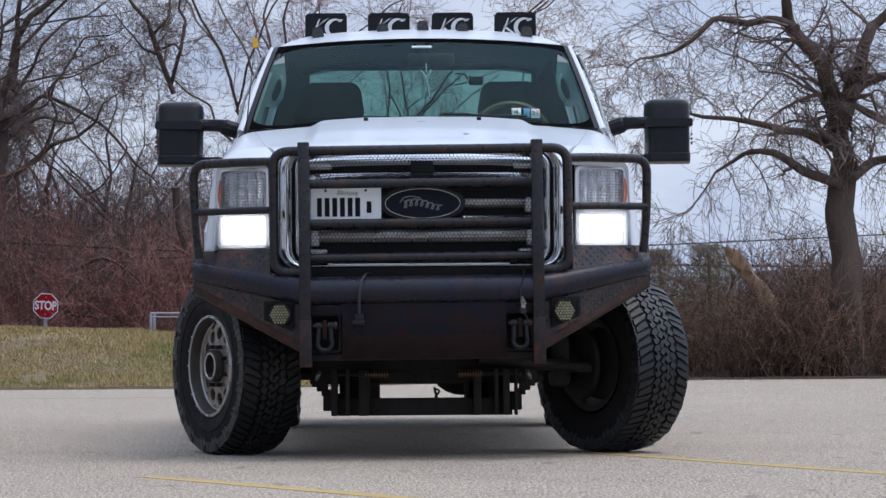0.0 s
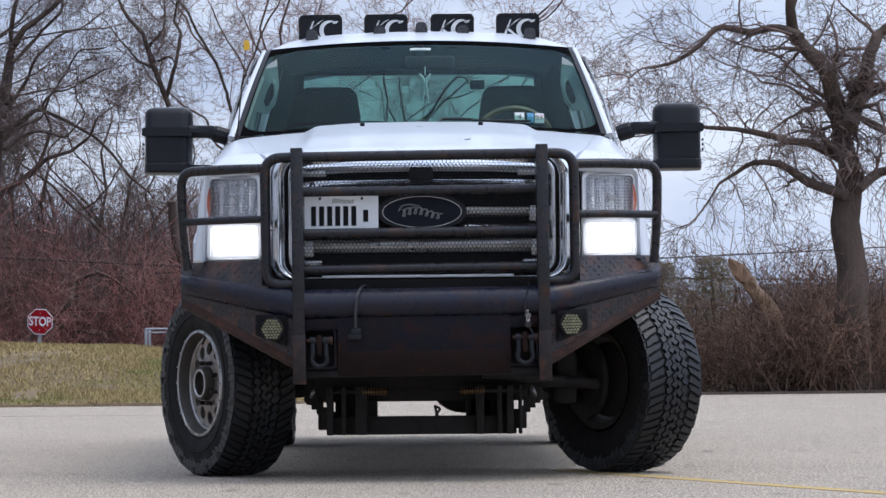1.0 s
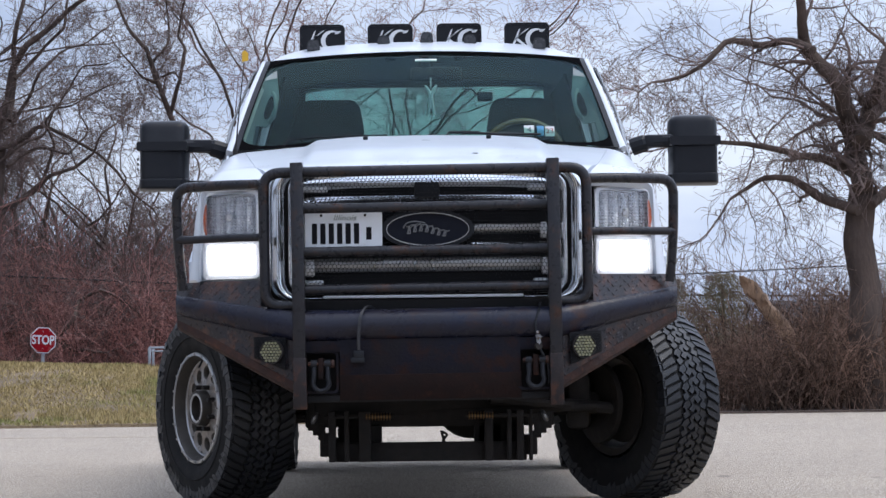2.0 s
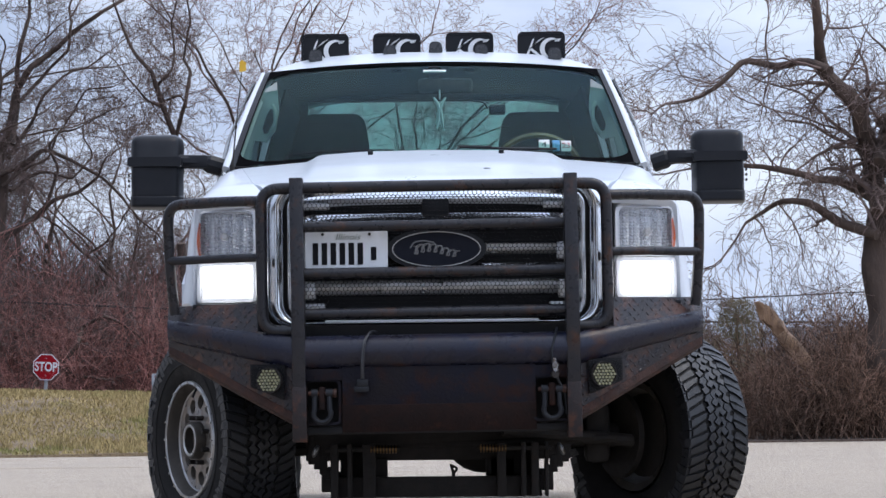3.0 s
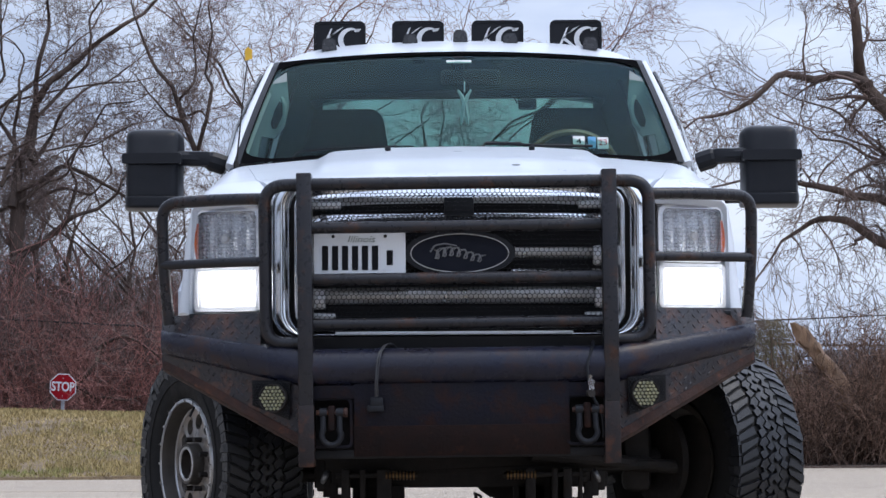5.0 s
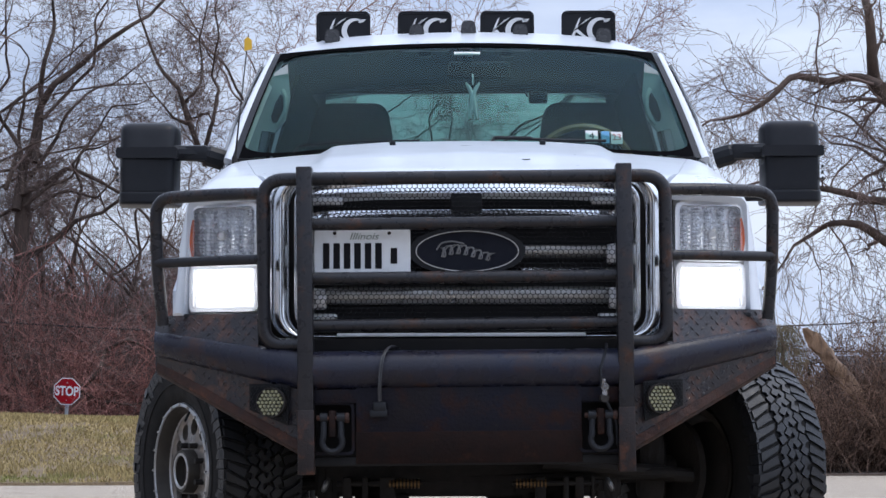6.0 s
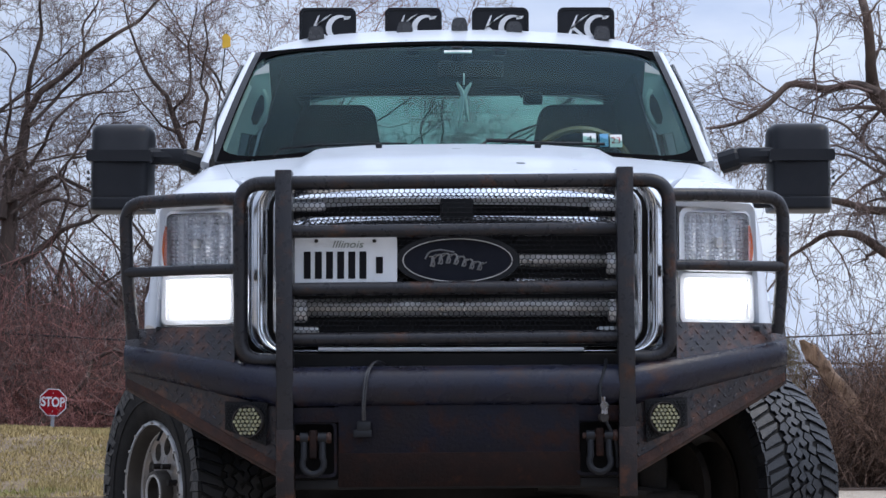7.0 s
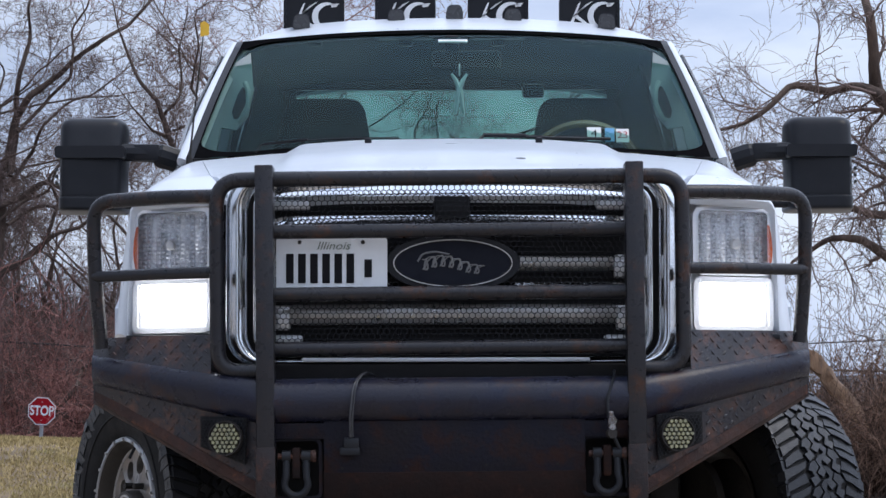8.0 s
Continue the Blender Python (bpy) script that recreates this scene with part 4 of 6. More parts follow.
def fender_part(s):
    bm = bmesh.new()

    def fn(u, v):
        x = 0.647 + (0.992 - 0.647) * u
        q = min(max((x - 0.675) / 0.245, 0.0), 1.2)
        y0 = 0.266 + 0.118 * q * q
        y = y0 + (1.60 - y0) * v
        inner = np.interp(y, [0.2, 0.5, 1.5], [0.63, 0.70, 0.80]) + 0.0022
        x = inner + (0.992 - inner) * u
        lx = np.interp(u, [0, 0.72, 0.80, 1], [0.647, 0.908, 0.920, 0.932])
        lz = np.interp(u, [0, 0.72, 0.80, 1], [1.318, 1.308, 1.285, 0.925])
        ly = 0.262 + 0.12 * ((lx - 0.675) / 0.245) ** 2 + 0.01
        k = smooth01(v * 5)
        return (s * (lx * (1 - k) + x * k), ly * (1 - k) + y * k, lz * (1 - k) + (top_z(x, y) - 1.1 * max(0, u - 0.88)) * k)
    surface(bm, fn, 20, 36, back=(-s * 0.015, 0.01, -0.02))
    arch = [(0.95 + 0.545 * math.cos(a), 0.43 + 0.545 * math.sin(a)) for a in (math.pi - radians(64) - (math.pi - radians(64) - radians(14)) * i / 14 for i in range(15))]
    outline = [(0.66, 0.925), (0.66, 1.02), (0.80, 1.06), (1.60, 1.20), (1.60, 0.56)] + arch[::-1]
    prism(bm, outline, lambda p, e: Vector((s * (0.925 + 0.067 * e), p[0], p[1])))
    for vt in bm.verts:
        if abs(vt.co.x) > 0.98 and vt.co.z < 1.2 and vt.co.y < 0.5:
            vt.co.x -= s * 0.012
    bmesh.ops.bevel(bm, geom=[e for e in bm.edges if len(e.link_faces) == 2 and e.calc_face_angle(0) > 1.2 and min(v.co.z for v in e.verts) < 1.17 and abs(e.verts[0].co.x) > 0.95], offset=0.018, segments=3, affect="EDGES")
    part("fender", bm, M_PAINT, truck, "white front fender", 40)
    bm = bmesh.new()
    lathe(bm, [(0.56, 0.0), (0.56, 0.42)], 28, Matrix.Translation((s * 0.93, 0.95, 0.45)) @ pose(0, 0, 0, 0, -90 * s, 0))
    for v in [v for v in bm.verts if v.co.z < 0.80]:
        bm.verts.remove(v)
    part("wheel_liner", bm, M_VOID, truck, "black inner arch liner")


fender_part(-1)
fender_part(1)


# front carrier behind the lamps and grille
bm = bmesh.new()
box(bm, (0, 0.70, 1.05), (1.80, 0.30, 0.44), 0.02)
box(bm, (0, 0.95, 0.88), (1.05, 0.9, 0.5), 0.02)
part("radiator_support", bm, M_VOID, truck, "black engine bay and radiator")


def grille_part():
    bm = bmesh.new()
    c = 1.108

    def shape(w, h, cut):
        """A rounded outline with wide lower corners."""
        pts = rounded_rect(w, h, cut, 7)
        return pts

    def at(y0, y1):
        return lambda p, e: Vector((p[0], (y1 if e else y0) + 0.05 * (p[0] / 0.63) ** 2, c + p[1]))

    def bead(b, outer, inner, y0, bulge, steps=10, slope=0.0):
        """A rounded moulding swept between two outlines."""
        rows = []
        for k in range(steps + 1):
            f = k / steps
            y = y0 - bulge * math.sin(math.pi * f) ** 0.7 + slope * f
            rows.append([b.verts.new((px * (1 - f) + qx * f, y + 0.05 * ((px * (1 - f) + qx * f) / 0.63) ** 2, c + pz * (1 - f) + qz * f)) for (px, pz), (qx, qz) in zip(outer, inner)])
        n = len(outer)
        for a, d in zip(rows, rows[1:]):
            for i in range(n):
                b.faces.new((a[i], a[(i + 1) % n], d[(i + 1) % n], d[i]))
    bead(bm, shape(1.275, 0.530, 0.085), shape(1.262, 0.524, 0.082), 0.180, 0.016, 6)
    bead(bm, shape(1.262, 0.524, 0.082), shape(1.150, 0.496, 0.072), 0.176, 0.032, 14, 0.012)
    g = part("grille", bm, M_SURROUND, truck, "chrome grille surround", 60)
    bm = bmesh.new()
    ring_frame(bm, shape(1.152, 0.497, 0.072), shape(1.12, 0.486, 0.065), at(0.24, 0.21))
    part("grille_gap", bm, M_VOID, g, "black recess inside the surround")
    bm = bmesh.new()
    bead(bm, shape(1.122, 0.487, 0.066), shape(1.052, 0.478, 0.055), 0.196, 0.020, 10, 0.03)
    part("inner_frame", bm, M_SATIN, g, "satin silver inner frame", 60)
    for z, h, w, mat in ((1.332, 0.034, 1.06, M_CHROME), (1.246, 0.032, 1.00, M_CHROME), (1.128, 0.040, 0.96, M_DULL), (0.985, 0.056, 0.98, M_DULL), (1.068, 0.010, 0.98, M_CHROME)):
        bm = bmesh.new()

        def bar(u, v, z=z, h=h, w=w, flat=mat is M_CHROME):
            x = (2 * u - 1) * w / 2
            a = math.pi * (v - 0.5)
            taper = 1 - 0.55 * smooth01((abs(2 * u - 1) - 0.93) / 0.07)
            lean_ = 0.36 * h * (v - 0.5) if flat else 0.018 * (1 - math.cos(a))
            return (x, 0.196 + lean_ + 0.05 * (x / 0.63) ** 2, z + h * ((v - 0.5) if flat else math.sin(a) / 2) * taper)
        surface(bm, bar, 40, 8, back=(0, 0.03, 0))
        part("grille_bar", bm, mat, g, "", 50)
    for s in (-1, 1):
        for z, h, w in ((1.292, 0.028, 0.12), (1.118, 0.066, 0.07), (0.975, 0.07, 0.065), (0.915, 0.024, 0.10)):
            bm = bmesh.new()
            box(bm, (s * (0.525 - w / 2 - 0.005), 0.225, z), (w, 0.045, h), 0.008)
            part("grille_bar_end", bm, M_SILVER, g, "chrome bar end")
    bm = bmesh.new()
    box(bm, (0, 0.30, c), (1.12, 0.02, 0.48))
    part("grille_backing", bm, M_VOID, g, "black radiator behind the mesh", 0)
    bm = bmesh.new()
    box(bm, (-0.002, 0.205, 1.284), (0.10, 0.03, 0.062), 0.004)
    part("camera_housing", bm, M_BLACK, g, "small black block")
    bm = bmesh.new()
    honeycomb(bm, lambda x, z: abs(x) < 0.522 and 0.872 < z < 1.352, -0.54, 0.54, 0.865, 1.36, 0.0165, 0.0023,
              lambda x, z, k: Vector((x, 0.168 + 0.004 * k + 0.02 * (x / 0.55) ** 2, z)))
    part("grille_mesh", bm, M_BLACK, g, "black hexagonal wire mesh", 0)
    # oval emblem, plain shapes only
    bm = bmesh.new()
    ov = [(0.170 * math.cos(t), 0.068 * math.sin(t)) for t in (2 * math.pi * i / 48 for i in range(48))]
    prism(bm, [(x * 1.10, z * 1.16) for x, z in ov], lambda p, e: Vector((p[0], 0.165 - 0.03 * e, 1.124 + p[1])))
    part("emblem", bm, M_BLACK, g, "oval emblem with silver rim and pale swash")
    bm = bmesh.new()
    ring_frame(bm, [(x * 0.975, z * 0.97) for x, z in ov], [(x * 0.960, z * 0.932) for x, z in ov], lambda p, e: Vector((p[0], 0.137 - 0.009 * e, 1.124 + p[1])))
    part("emblem_rim", bm, M_DULL, g, "silver rim")
    bm = bmesh.new()
    prism(bm, [(x * 0.93, z * 0.88) for x, z in ov], lambda p, e: Vector((p[0], 0.139 - 0.006 * e, 1.124 + p[1])))
    part("emblem_field", bm, M_NAVY, g, "navy enamel field")
    bm = bmesh.new()
    for k in range(2):
        pts = [(-0.086 + 0.165 * i / 80 + 0.010 * math.sin(i * 0.55 + k), 0.017 * math.cos(i * 0.55) * (1 - 0.35 * i / 80) + 0.012 * math.sin(i * 0.06)) for i in range(81)]
        tube(bm, [(x, 0.131 - 0.001 * k, 1.118 + z) for x, z in pts], [0.0018 * (0.7 + 0.9 * abs(math.sin(i * 0.27 + k))) for i in range(81)], 6)
    tube(bm, fillet([(-0.098, 0.131, 1.128), (-0.085, 0.131, 1.150), (-0.05, 0.131, 1.156), (-0.01, 0.131, 1.148)], 0.01, 4), 0.0028, 6)
    part("emblem_swash", bm, M_DUSK, g, "tarnished silver swash")
    # registration plate with plain bars
    bm = bmesh.new()
    prism(bm, rounded_rect(0.308, 0.150, 0.012, 4), lambda p, e: Vector((-0.336 + p[0], 0.125 - 0.006 * e, 1.122 + p[1])))
    pl = part("number_plate", bm, M_PLATE, g, "white number plate")
    for k in range(7):
        bm = bmesh.new()
        box(bm, (-0.452 + 0.0335 * k + (0.016 if k == 6 else 0), 0.1175, 1.109), (0.021, 0.003, 0.082 if k < 6 else 0.050), 0.001)
        part("plate_bar", bm, M_INK, g, "dark bar", 0)
    cu = bpy.data.curves.new("plate_word", "FONT")
    cu.body, cu.size, cu.shear, cu.align_x, cu.align_y, cu.extrude = "Illinois", 0.040, 0.3, "CENTER", "CENTER", 0.001
    cu.materials.append(M_GREENINK)
    word = new("plate_word", cu)
    word.parent, word.location, word.rotation_euler, word.scale = pl, (-0.332, 0.1172, 1.171), (radians(90), 0, 0), (0.92, 0.78, 1)
    for z, w, h in ((1.055, 0.09, 0.004),):
        bm = bmesh.new()
        box(bm, (-0.328, 0.1175, z), (w, 0.003, h), 0.001)
        part("plate_band", bm, M_GREENINK, g, "grey-green band", 0)
    for x in (-0.425, -0.25):
        bm = bmesh.new()
        bmesh.ops.create_cone(bm, cap_ends=True, segments=10, radius1=0.006, radius2=0.005, depth=0.006, matrix=pose(x, 0.116, 1.182, 90))
        part("plate_screw", bm, M_CHASSIS, g)


grille_part()

# white strip below the grille and the dark gap under it
bm = bmesh.new()
box(bm, (-0.02, 0.155, 0.856), (0.80, 0.03, 0.012), 0.004)
part("valance_strip", bm, M_PAINT, truck, "white strip under the grille")
bm = bmesh.new()
box(bm, (0, 0.26, 0.80), (1.24, 0.24, 0.092), 0.01)
box(bm, (0, 0.36, 0.80), (1.76, 0.16, 0.10), 0.01)
part("bumper_gap_panel", bm, M_VOID, truck, "black panel behind the bumper")


def headlight(s):
    """A tall lamp unit: lamp with fluted face above, lit low beam below, amber edge, clear cover."""
    def face(x, z, k=0.0):
        u = (x - 0.675) / 0.245
        return Vector((s * x, 0.262 + 0.12 * u ** 2 + 0.02 * ((z - 0.93) / 0.36) + k, z))
    bm = bmesh.new()
    surface(bm, lambda u, v: face(0.676 + 0.246 * u, 0.932 + 0.37 * v, 0.075), 10, 8, back=(0, 0.03, 0))
    unit = part("headlight", bm, M_BRIGHT, truck, "headlight unit, low beam lit")

    def frame_ring(x0, x1, z0, z1, r, wdt, k0, k1, name, mat, lab=""):
        cx, cz = (x0 + x1) / 2, (z0 + z1) / 2
        b = bmesh.new()
        ring_frame(b, [(cx + x, cz + z) for x, z in rounded_rect(x1 - x0, z1 - z0, r, 5)], [(cx + x, cz + z) for x, z in rounded_rect(x1 - x0 - 2 * wdt, z1 - z0 - 2 * wdt, max(r - wdt, 0.004), 5)],
                   lambda p, e: face(p[0], p[1], k1 if e else k0))
        part(name, b, mat, unit, lab, 40)

    frame_ring(0.678, 0.916, 1.096, 1.297, 0.034, 0.016, 0.07, 0.012, "lamp_bezel", M_BRIGHT, "bright lamp bezel")
    frame_ring(0.679, 0.916, 0.937, 1.093, 0.022, 0.016, 0.07, 0.018, "lamp_bezel", M_BRIGHT, "bright lamp bezel")
    bm = bmesh.new()
    n = 15
    for i in range(n):
        for j in range(n - 2):
            x, z = 0.690 + 0.214 * (i + 0.5) / n, 1.110 + 0.164 * (j + 0.5) / (n - 2)
            w, h = 0.214 / n * 0.47, 0.164 / (n - 2) * 0.47
            tip = bm.verts.new(face(x, z, 0.036 + 0.006 * ((i * 7 + j * 3) % 3)))
            c = [bm.verts.new(face(x + a * w, z + b * h, 0.052)) for a, b in ((-1, -1), (1, -1), (1, 1), (-1, 1))]
            for k in range(4):
                bm.faces.new((c[k], c[(k + 1) % 4], tip))
    surface(bm, lambda u, v: face(0.686 + 0.220 * u, 1.104 + 0.176 * v, 0.056), 2, 2)
    part("fluted_reflector", bm, M_FACET, unit, "fluted silver reflector", 0)
    bm = bmesh.new()
    c = face(0.805, 1.188, 0.032)
    lathe(bm, [(0.0, -0.004), (0.010, -0.004), (0.012, 0), (0.015, 0.002), (0.016, 0.012)], 16, Matrix.Translation(c) @ pose(0, 0, 0, -90))
    part("bulb_socket", bm, M_DULL, unit, "dark bulb socket")
    bm = bmesh.new()
    surface(bm, lambda u, v: face(0.898 + 0.016 * u * (0.4 + 0.6 * math.sin(math.pi * v)), 1.108 + 0.135 * v, 0.012), 2, 8, back=(0, 0.03, 0))
    part("side_reflector", bm, M_AMBER, unit, "amber side reflector")
    bm = bmesh.new()
    lit = fillet([(0.702, 1.02), (0.702, 1.084), (0.893, 1.084), (0.895, 1.000), (0.872, 0.964), (0.702, 0.963), (0.702, 1.02)], 0.026, 5)[:-1]
    prism(bm, [(p.x, p.y) for p in [Vector((q[0], q[1], 0)) for q in lit]], lambda p, e: face(p[0], p[1], 0.034 + 0.012 * e))
    part("low_beam", bm, M_LAMP, unit, "low beam glowing white")
    bm = bmesh.new()
    surface(bm, lambda u, v: face(0.676 + 0.244 * u, 0.932 + (0.366 - 0.006 * u) * v, 0.004 if 0 < u < 1 and 0 < v < 1 else 0.022), 12, 12)
    cover = part("lamp_cover", bm, M_LENS, unit, "clear lamp cover", 60)
    cover.visible_shadow = False
    bm = bmesh.new()
    box(bm, (s * 0.80, 0.36, 0.922), (0.245, 0.16, 0.016), 0.004)
    part("lamp_sill", bm, M_BLACK, unit)


headlight(-1)
headlight(1)


# ---- ranch bumper with grille guard; it sits a touch crooked ----
def guard():
    bm = bmesh.new()
    tube(bm, [(-0.50, 0.0625, 0.744), (0.50, 0.0625, 0.744)], 0.0625, 28)
    bumper = part("ranch_bumper", bm, M_STEEL, truck, "rusty black steel ranch bumper with grille guard", 40)

    for s in (-1, 1):
        bm = bmesh.new()
        box(bm, (s * 0.508, 0.055, 0.905), (0.050, 0.11, 0.975), 0.004)
        post = part("guard_post", bm, M_TUBE, bumper, "flat upright post")
        bm = bmesh.new()
        box(bm, (s * 0.508, 0.0535, 0.517), (0.053, 0.113, 0.205), 0.003)
        part("rusted_foot", bm, M_FOOT, post, "rusted foot of the post")
        bm = bmesh.new()
        tube(bm, fillet([(s * 0.50, 0.065, 1.357), (s * 0.642, 0.065, 1.355), (s * 0.642, 0.075, 0.826), (s * 0.50, 0.065, 0.826)], 0.085, 8), 0.0215, 14)
        part("guard_hoop", bm, M_TUBE, bumper, "bent side tube")
        bm = bmesh.new()
        tube(bm, fillet([(s * 0.650, 0.08, 1.312), (s * 0.80, 0.13, 1.314), (s * 1.004, 0.26, 1.312), (s * 1.000, 0.27, 1.10), (s * 0.984, 0.29, 0.90)], 0.07, 8), 0.0205, 14)
        part("lamp_guard", bm, M_TUBE, bumper, "bent lamp guard tube")
        bm = bmesh.new()
        tube(bm, [(s * 0.650, 0.08, 1.102), (s * 0.80, 0.14, 1.102), (s * 1.0, 0.265, 1.102)], 0.0165, 12)
        part("lamp_guard_bar", bm, M_TUBE, bumper)
        for z in (1.09,):
            bm = bmesh.new()
            box(bm, (s * 0.645, 0.14, z), (0.02, 0.12, 0.035), 0.004)
            part("guard_bracket", bm, M_TUBE, bumper)
    for z, r in ((1.357, 0.0215), (1.211, 0.020), (1.038, 0.020), (0.888, 0.020)):
        bm = bmesh.new()
        tube(bm, [(-0.50, 0.065, z), (0.50, 0.065, z)], r, 14)
        part("guard_bar", bm, M_TUBE, bumper, "horizontal guard tube")

    # wings
    def wing(s):
        def station(q):
            x = 0.525 + 0.49 * q
            y = 0.31 * q ** 1.35
            rt, rb = 0.806 + 0.080 * q, 0.682 + 0.118 * q
            top = 0.912 if q > 0.28 else 0.826
            low = 0.474 + 0.272 * q
            return x, y, rt, rb, top, low

        def ridge(q, k):
            x, y, rt, rb, top, low = station(q)
            a = math.pi * k
            return (s * x, y + 0.05 - 0.05 * math.sin(a), rt + (rb - rt) * (1 - math.cos(a)) / 2)
        b = bmesh.new()
        surface(b, ridge, 18, 12, back=(0, 0.05, 0))
        w = part("bumper_wing", b, M_STEEL, bumper, "swept wing with rounded ridge", 50)
        b = bmesh.new()
        surface(b, lambda u, v: (lambda q: (s * station(q)[0], station(q)[1] + 0.026 + 0.04 * v, station(q)[2] - 0.012 + (0.944 - station(q)[2]) * v))(0.28 + 0.72 * u), 14, 3, back=(0, 0.012, -0.004))
        part("upper_plate", b, M_WING, bumper, "diamond plate top sheet", 40)
        b = bmesh.new()
        surface(b, lambda u, v: (s * station(u)[0], station(u)[1] + 0.040 + 0.012 * v, station(u)[3] + 0.004 + (station(u)[5] - station(u)[3]) * v), 18, 8, back=(0, 0.012, 0))
        part("lower_plate", b, M_WING, bumper, "diamond plate lower sheet", 40)
        b = bmesh.new()
        surface(b, lambda u, v: (s * station(u)[0], station(u)[1] + 0.046 - 0.004 * math.sin(math.pi * v) + 0.10 * max(0, v - 0.55), station(u)[5] + 0.045 - 0.065 * min(v, 0.6) - 0.02 * max(0, v - 0.6)), 18, 6, back=(0, 0.02, 0))
        part("rusted_lip", b, M_RUST, bumper, "bent rusted lower lip", 40)
        b = bmesh.new()
        surface(b, lambda u, v: (s * 1.0145, 0.31 + 0.04 + 0.16 * u, 0.90 - (0.155 + 0.0 * u) * v), 3, 3, back=(-s * 0.012, 0, 0))
        part("end_plate", b, M_WING, bumper, "", 0)
        # raised tread lozenges
        b = bmesh.new()
        R = random.Random(7)

        def lozenge(c, n, ang, ln=0.0098, wd=0.0036, h=0.0026):
            n = n.normalized()
            ux = (Vector((s, 0, 0)) - n * n.x * s).normalized()
            uz = n.cross(ux)
            d, e = ux * math.cos(ang) + uz * math.sin(ang), -ux * math.sin(ang) + uz * math.cos(ang)
            ring = [b.verts.new(c + d * ln * math.cos(t) + e * wd * math.sin(t)) for t in (2 * math.pi * k / 8 for k in range(8))]
            tip = [b.verts.new(c + n * h + d * ln * 0.55 * math.cos(t) + e * wd * 0.5 * math.sin(t)) for t in (2 * math.pi * k / 8 for k in range(8))]
            for k in range(8):
                b.faces.new((ring[k], ring[(k + 1) % 8], tip[(k + 1) % 8], tip[k]))
            b.faces.new(tip)
        row = 0
        z = 0.92
        while z > 0.47:
            x = 0.54 + (row % 2) * 0.017
            col = 0
            while x < 1.01:
                q = (x - 0.525) / 0.49
                st = station(q)
                nx = Vector((s * 0.31 * 1.35 * q ** 0.35 / 0.49, -1, 0))
                ang = radians(45 if (row + col) % 2 else -45)
                if st[5] + 0.052 < z < st[3] - 0.014 and not (0.552 < x < 0.70 and 0.565 < z < 0.712):
                    v = (z - st[3]) / (st[5] - st[3])
                    lozenge(Vector((s * x, st[1] + 0.0395 + 0.012 * v, z)), nx, ang)
                elif q > 0.3 and st[2] + 0.008 < z < 0.926:
                    v = (z - st[2] + 0.012) / (0.944 - st[2])
                    lozenge(Vector((s * x, st[1] + 0.0255 + 0.04 * v, z)), nx + Vector((0, 0, 0.3)), ang)
                x += 0.034
                col += 1
            z -= 0.0175
            row += 1
        tagged(part("tread_pattern", b, M_WING, bumper, "raised diamond tread", 60), kind="stuff")
        # fog lamp in a mesh panel
        b = bmesh.new()
        quad = [(0.560, 0.702), (0.692, 0.706), (0.692, 0.622), (0.566, 0.572)]
        prism(b, quad, lambda p, e: Vector((s * p[0], station((p[0] - 0.525) / 0.49)[1] + 0.026 + 0.02 * e, p[1])))
        part("fog_panel", b, M_VOID, bumper, "black lamp recess", 0)
        b = bmesh.new()

        def inside(x, z):
            return 0.563 < x < 0.689 and z < 0.700 and z > 0.578 + (x - 0.566) * 0.40 and math.hypot(x - 0.615, z - 0.645) > 0.046
        honeycomb(b, inside, 0.555, 0.70, 0.565, 0.71, 0.0105, 0.0024, lambda x, z, k: Vector((s * x, station((x - 0.525) / 0.49)[1] + 0.018 + 0.005 * k, z)))
        part("fog_mesh", b, M_BLACK, bumper, "black hexagonal mesh", 0)
        lm = Matrix.Translation((s * 0.615, 0.046, 0.645)) @ pose(0, 0, 0, 90, 0, 14 * s)
        b = bmesh.new()
        lathe(b, [(0.0, 0.016), (0.043, 0.016), (0.0445, 0.026), (0.0475, 0.026), (0.048, 0.0)], 28, lm)
        part("fog_lamp", b, M_CHASSIS, bumper, "round fog lamp")
        for i in range(-3, 4):
            for j in range(-3, 4):
                hx, hz = (i + 0.5 * (j % 2)) * 0.0132, j * 0.0115
                if math.hypot(hx, hz) < 0.042:
                    b = bmesh.new()
                    bmesh.ops.create_cone(b, cap_ends=True, segments=6, radius1=0.0064, radius2=0.0052, depth=0.008, matrix=lm @ Matrix.Translation((hx, hz, 0.022)))
                    part("lamp_cell", b, M_LED, bumper, "", 0)

    wing(-1)
    wing(1)

    # centre plate: three pieces round the two shackle cut-outs
    bm = bmesh.new()
    box(bm, (0.008, 0.038, 0.614), (0.716, 0.014, 0.150), 0.003)
    part("centre_plate", bm, M_FLATSTEEL, bumper, "flat centre plate")
    bm = bmesh.new()
    box(bm, (0.008, 0.038, 0.662), (1.0, 0.013, 0.045), 0.003)
    part("upper_strip", bm, M_FLATSTEEL, bumper)
    bm = bmesh.new()
    box(bm, (0.008, 0.045, 0.498), (0.720, 0.014, 0.104), 0.003, pose(0, 0, 0, 10))
    part("rust_strip", bm, M_STRIP, bumper, "rusted lower strip bent inward")
    bm = bmesh.new()
    box(bm, (0.0, 0.075, 0.455), (1.03, 0.05, 0.03), 0.006)
    part("lower_beam", bm, M_VOID, bumper)
    bm = bmesh.new()
    box(bm, (0, 0.16, 0.60), (1.02, 0.10, 0.26), 0.01)
    part("back_box", bm, M_VOID, bumper, "black box behind the plate")
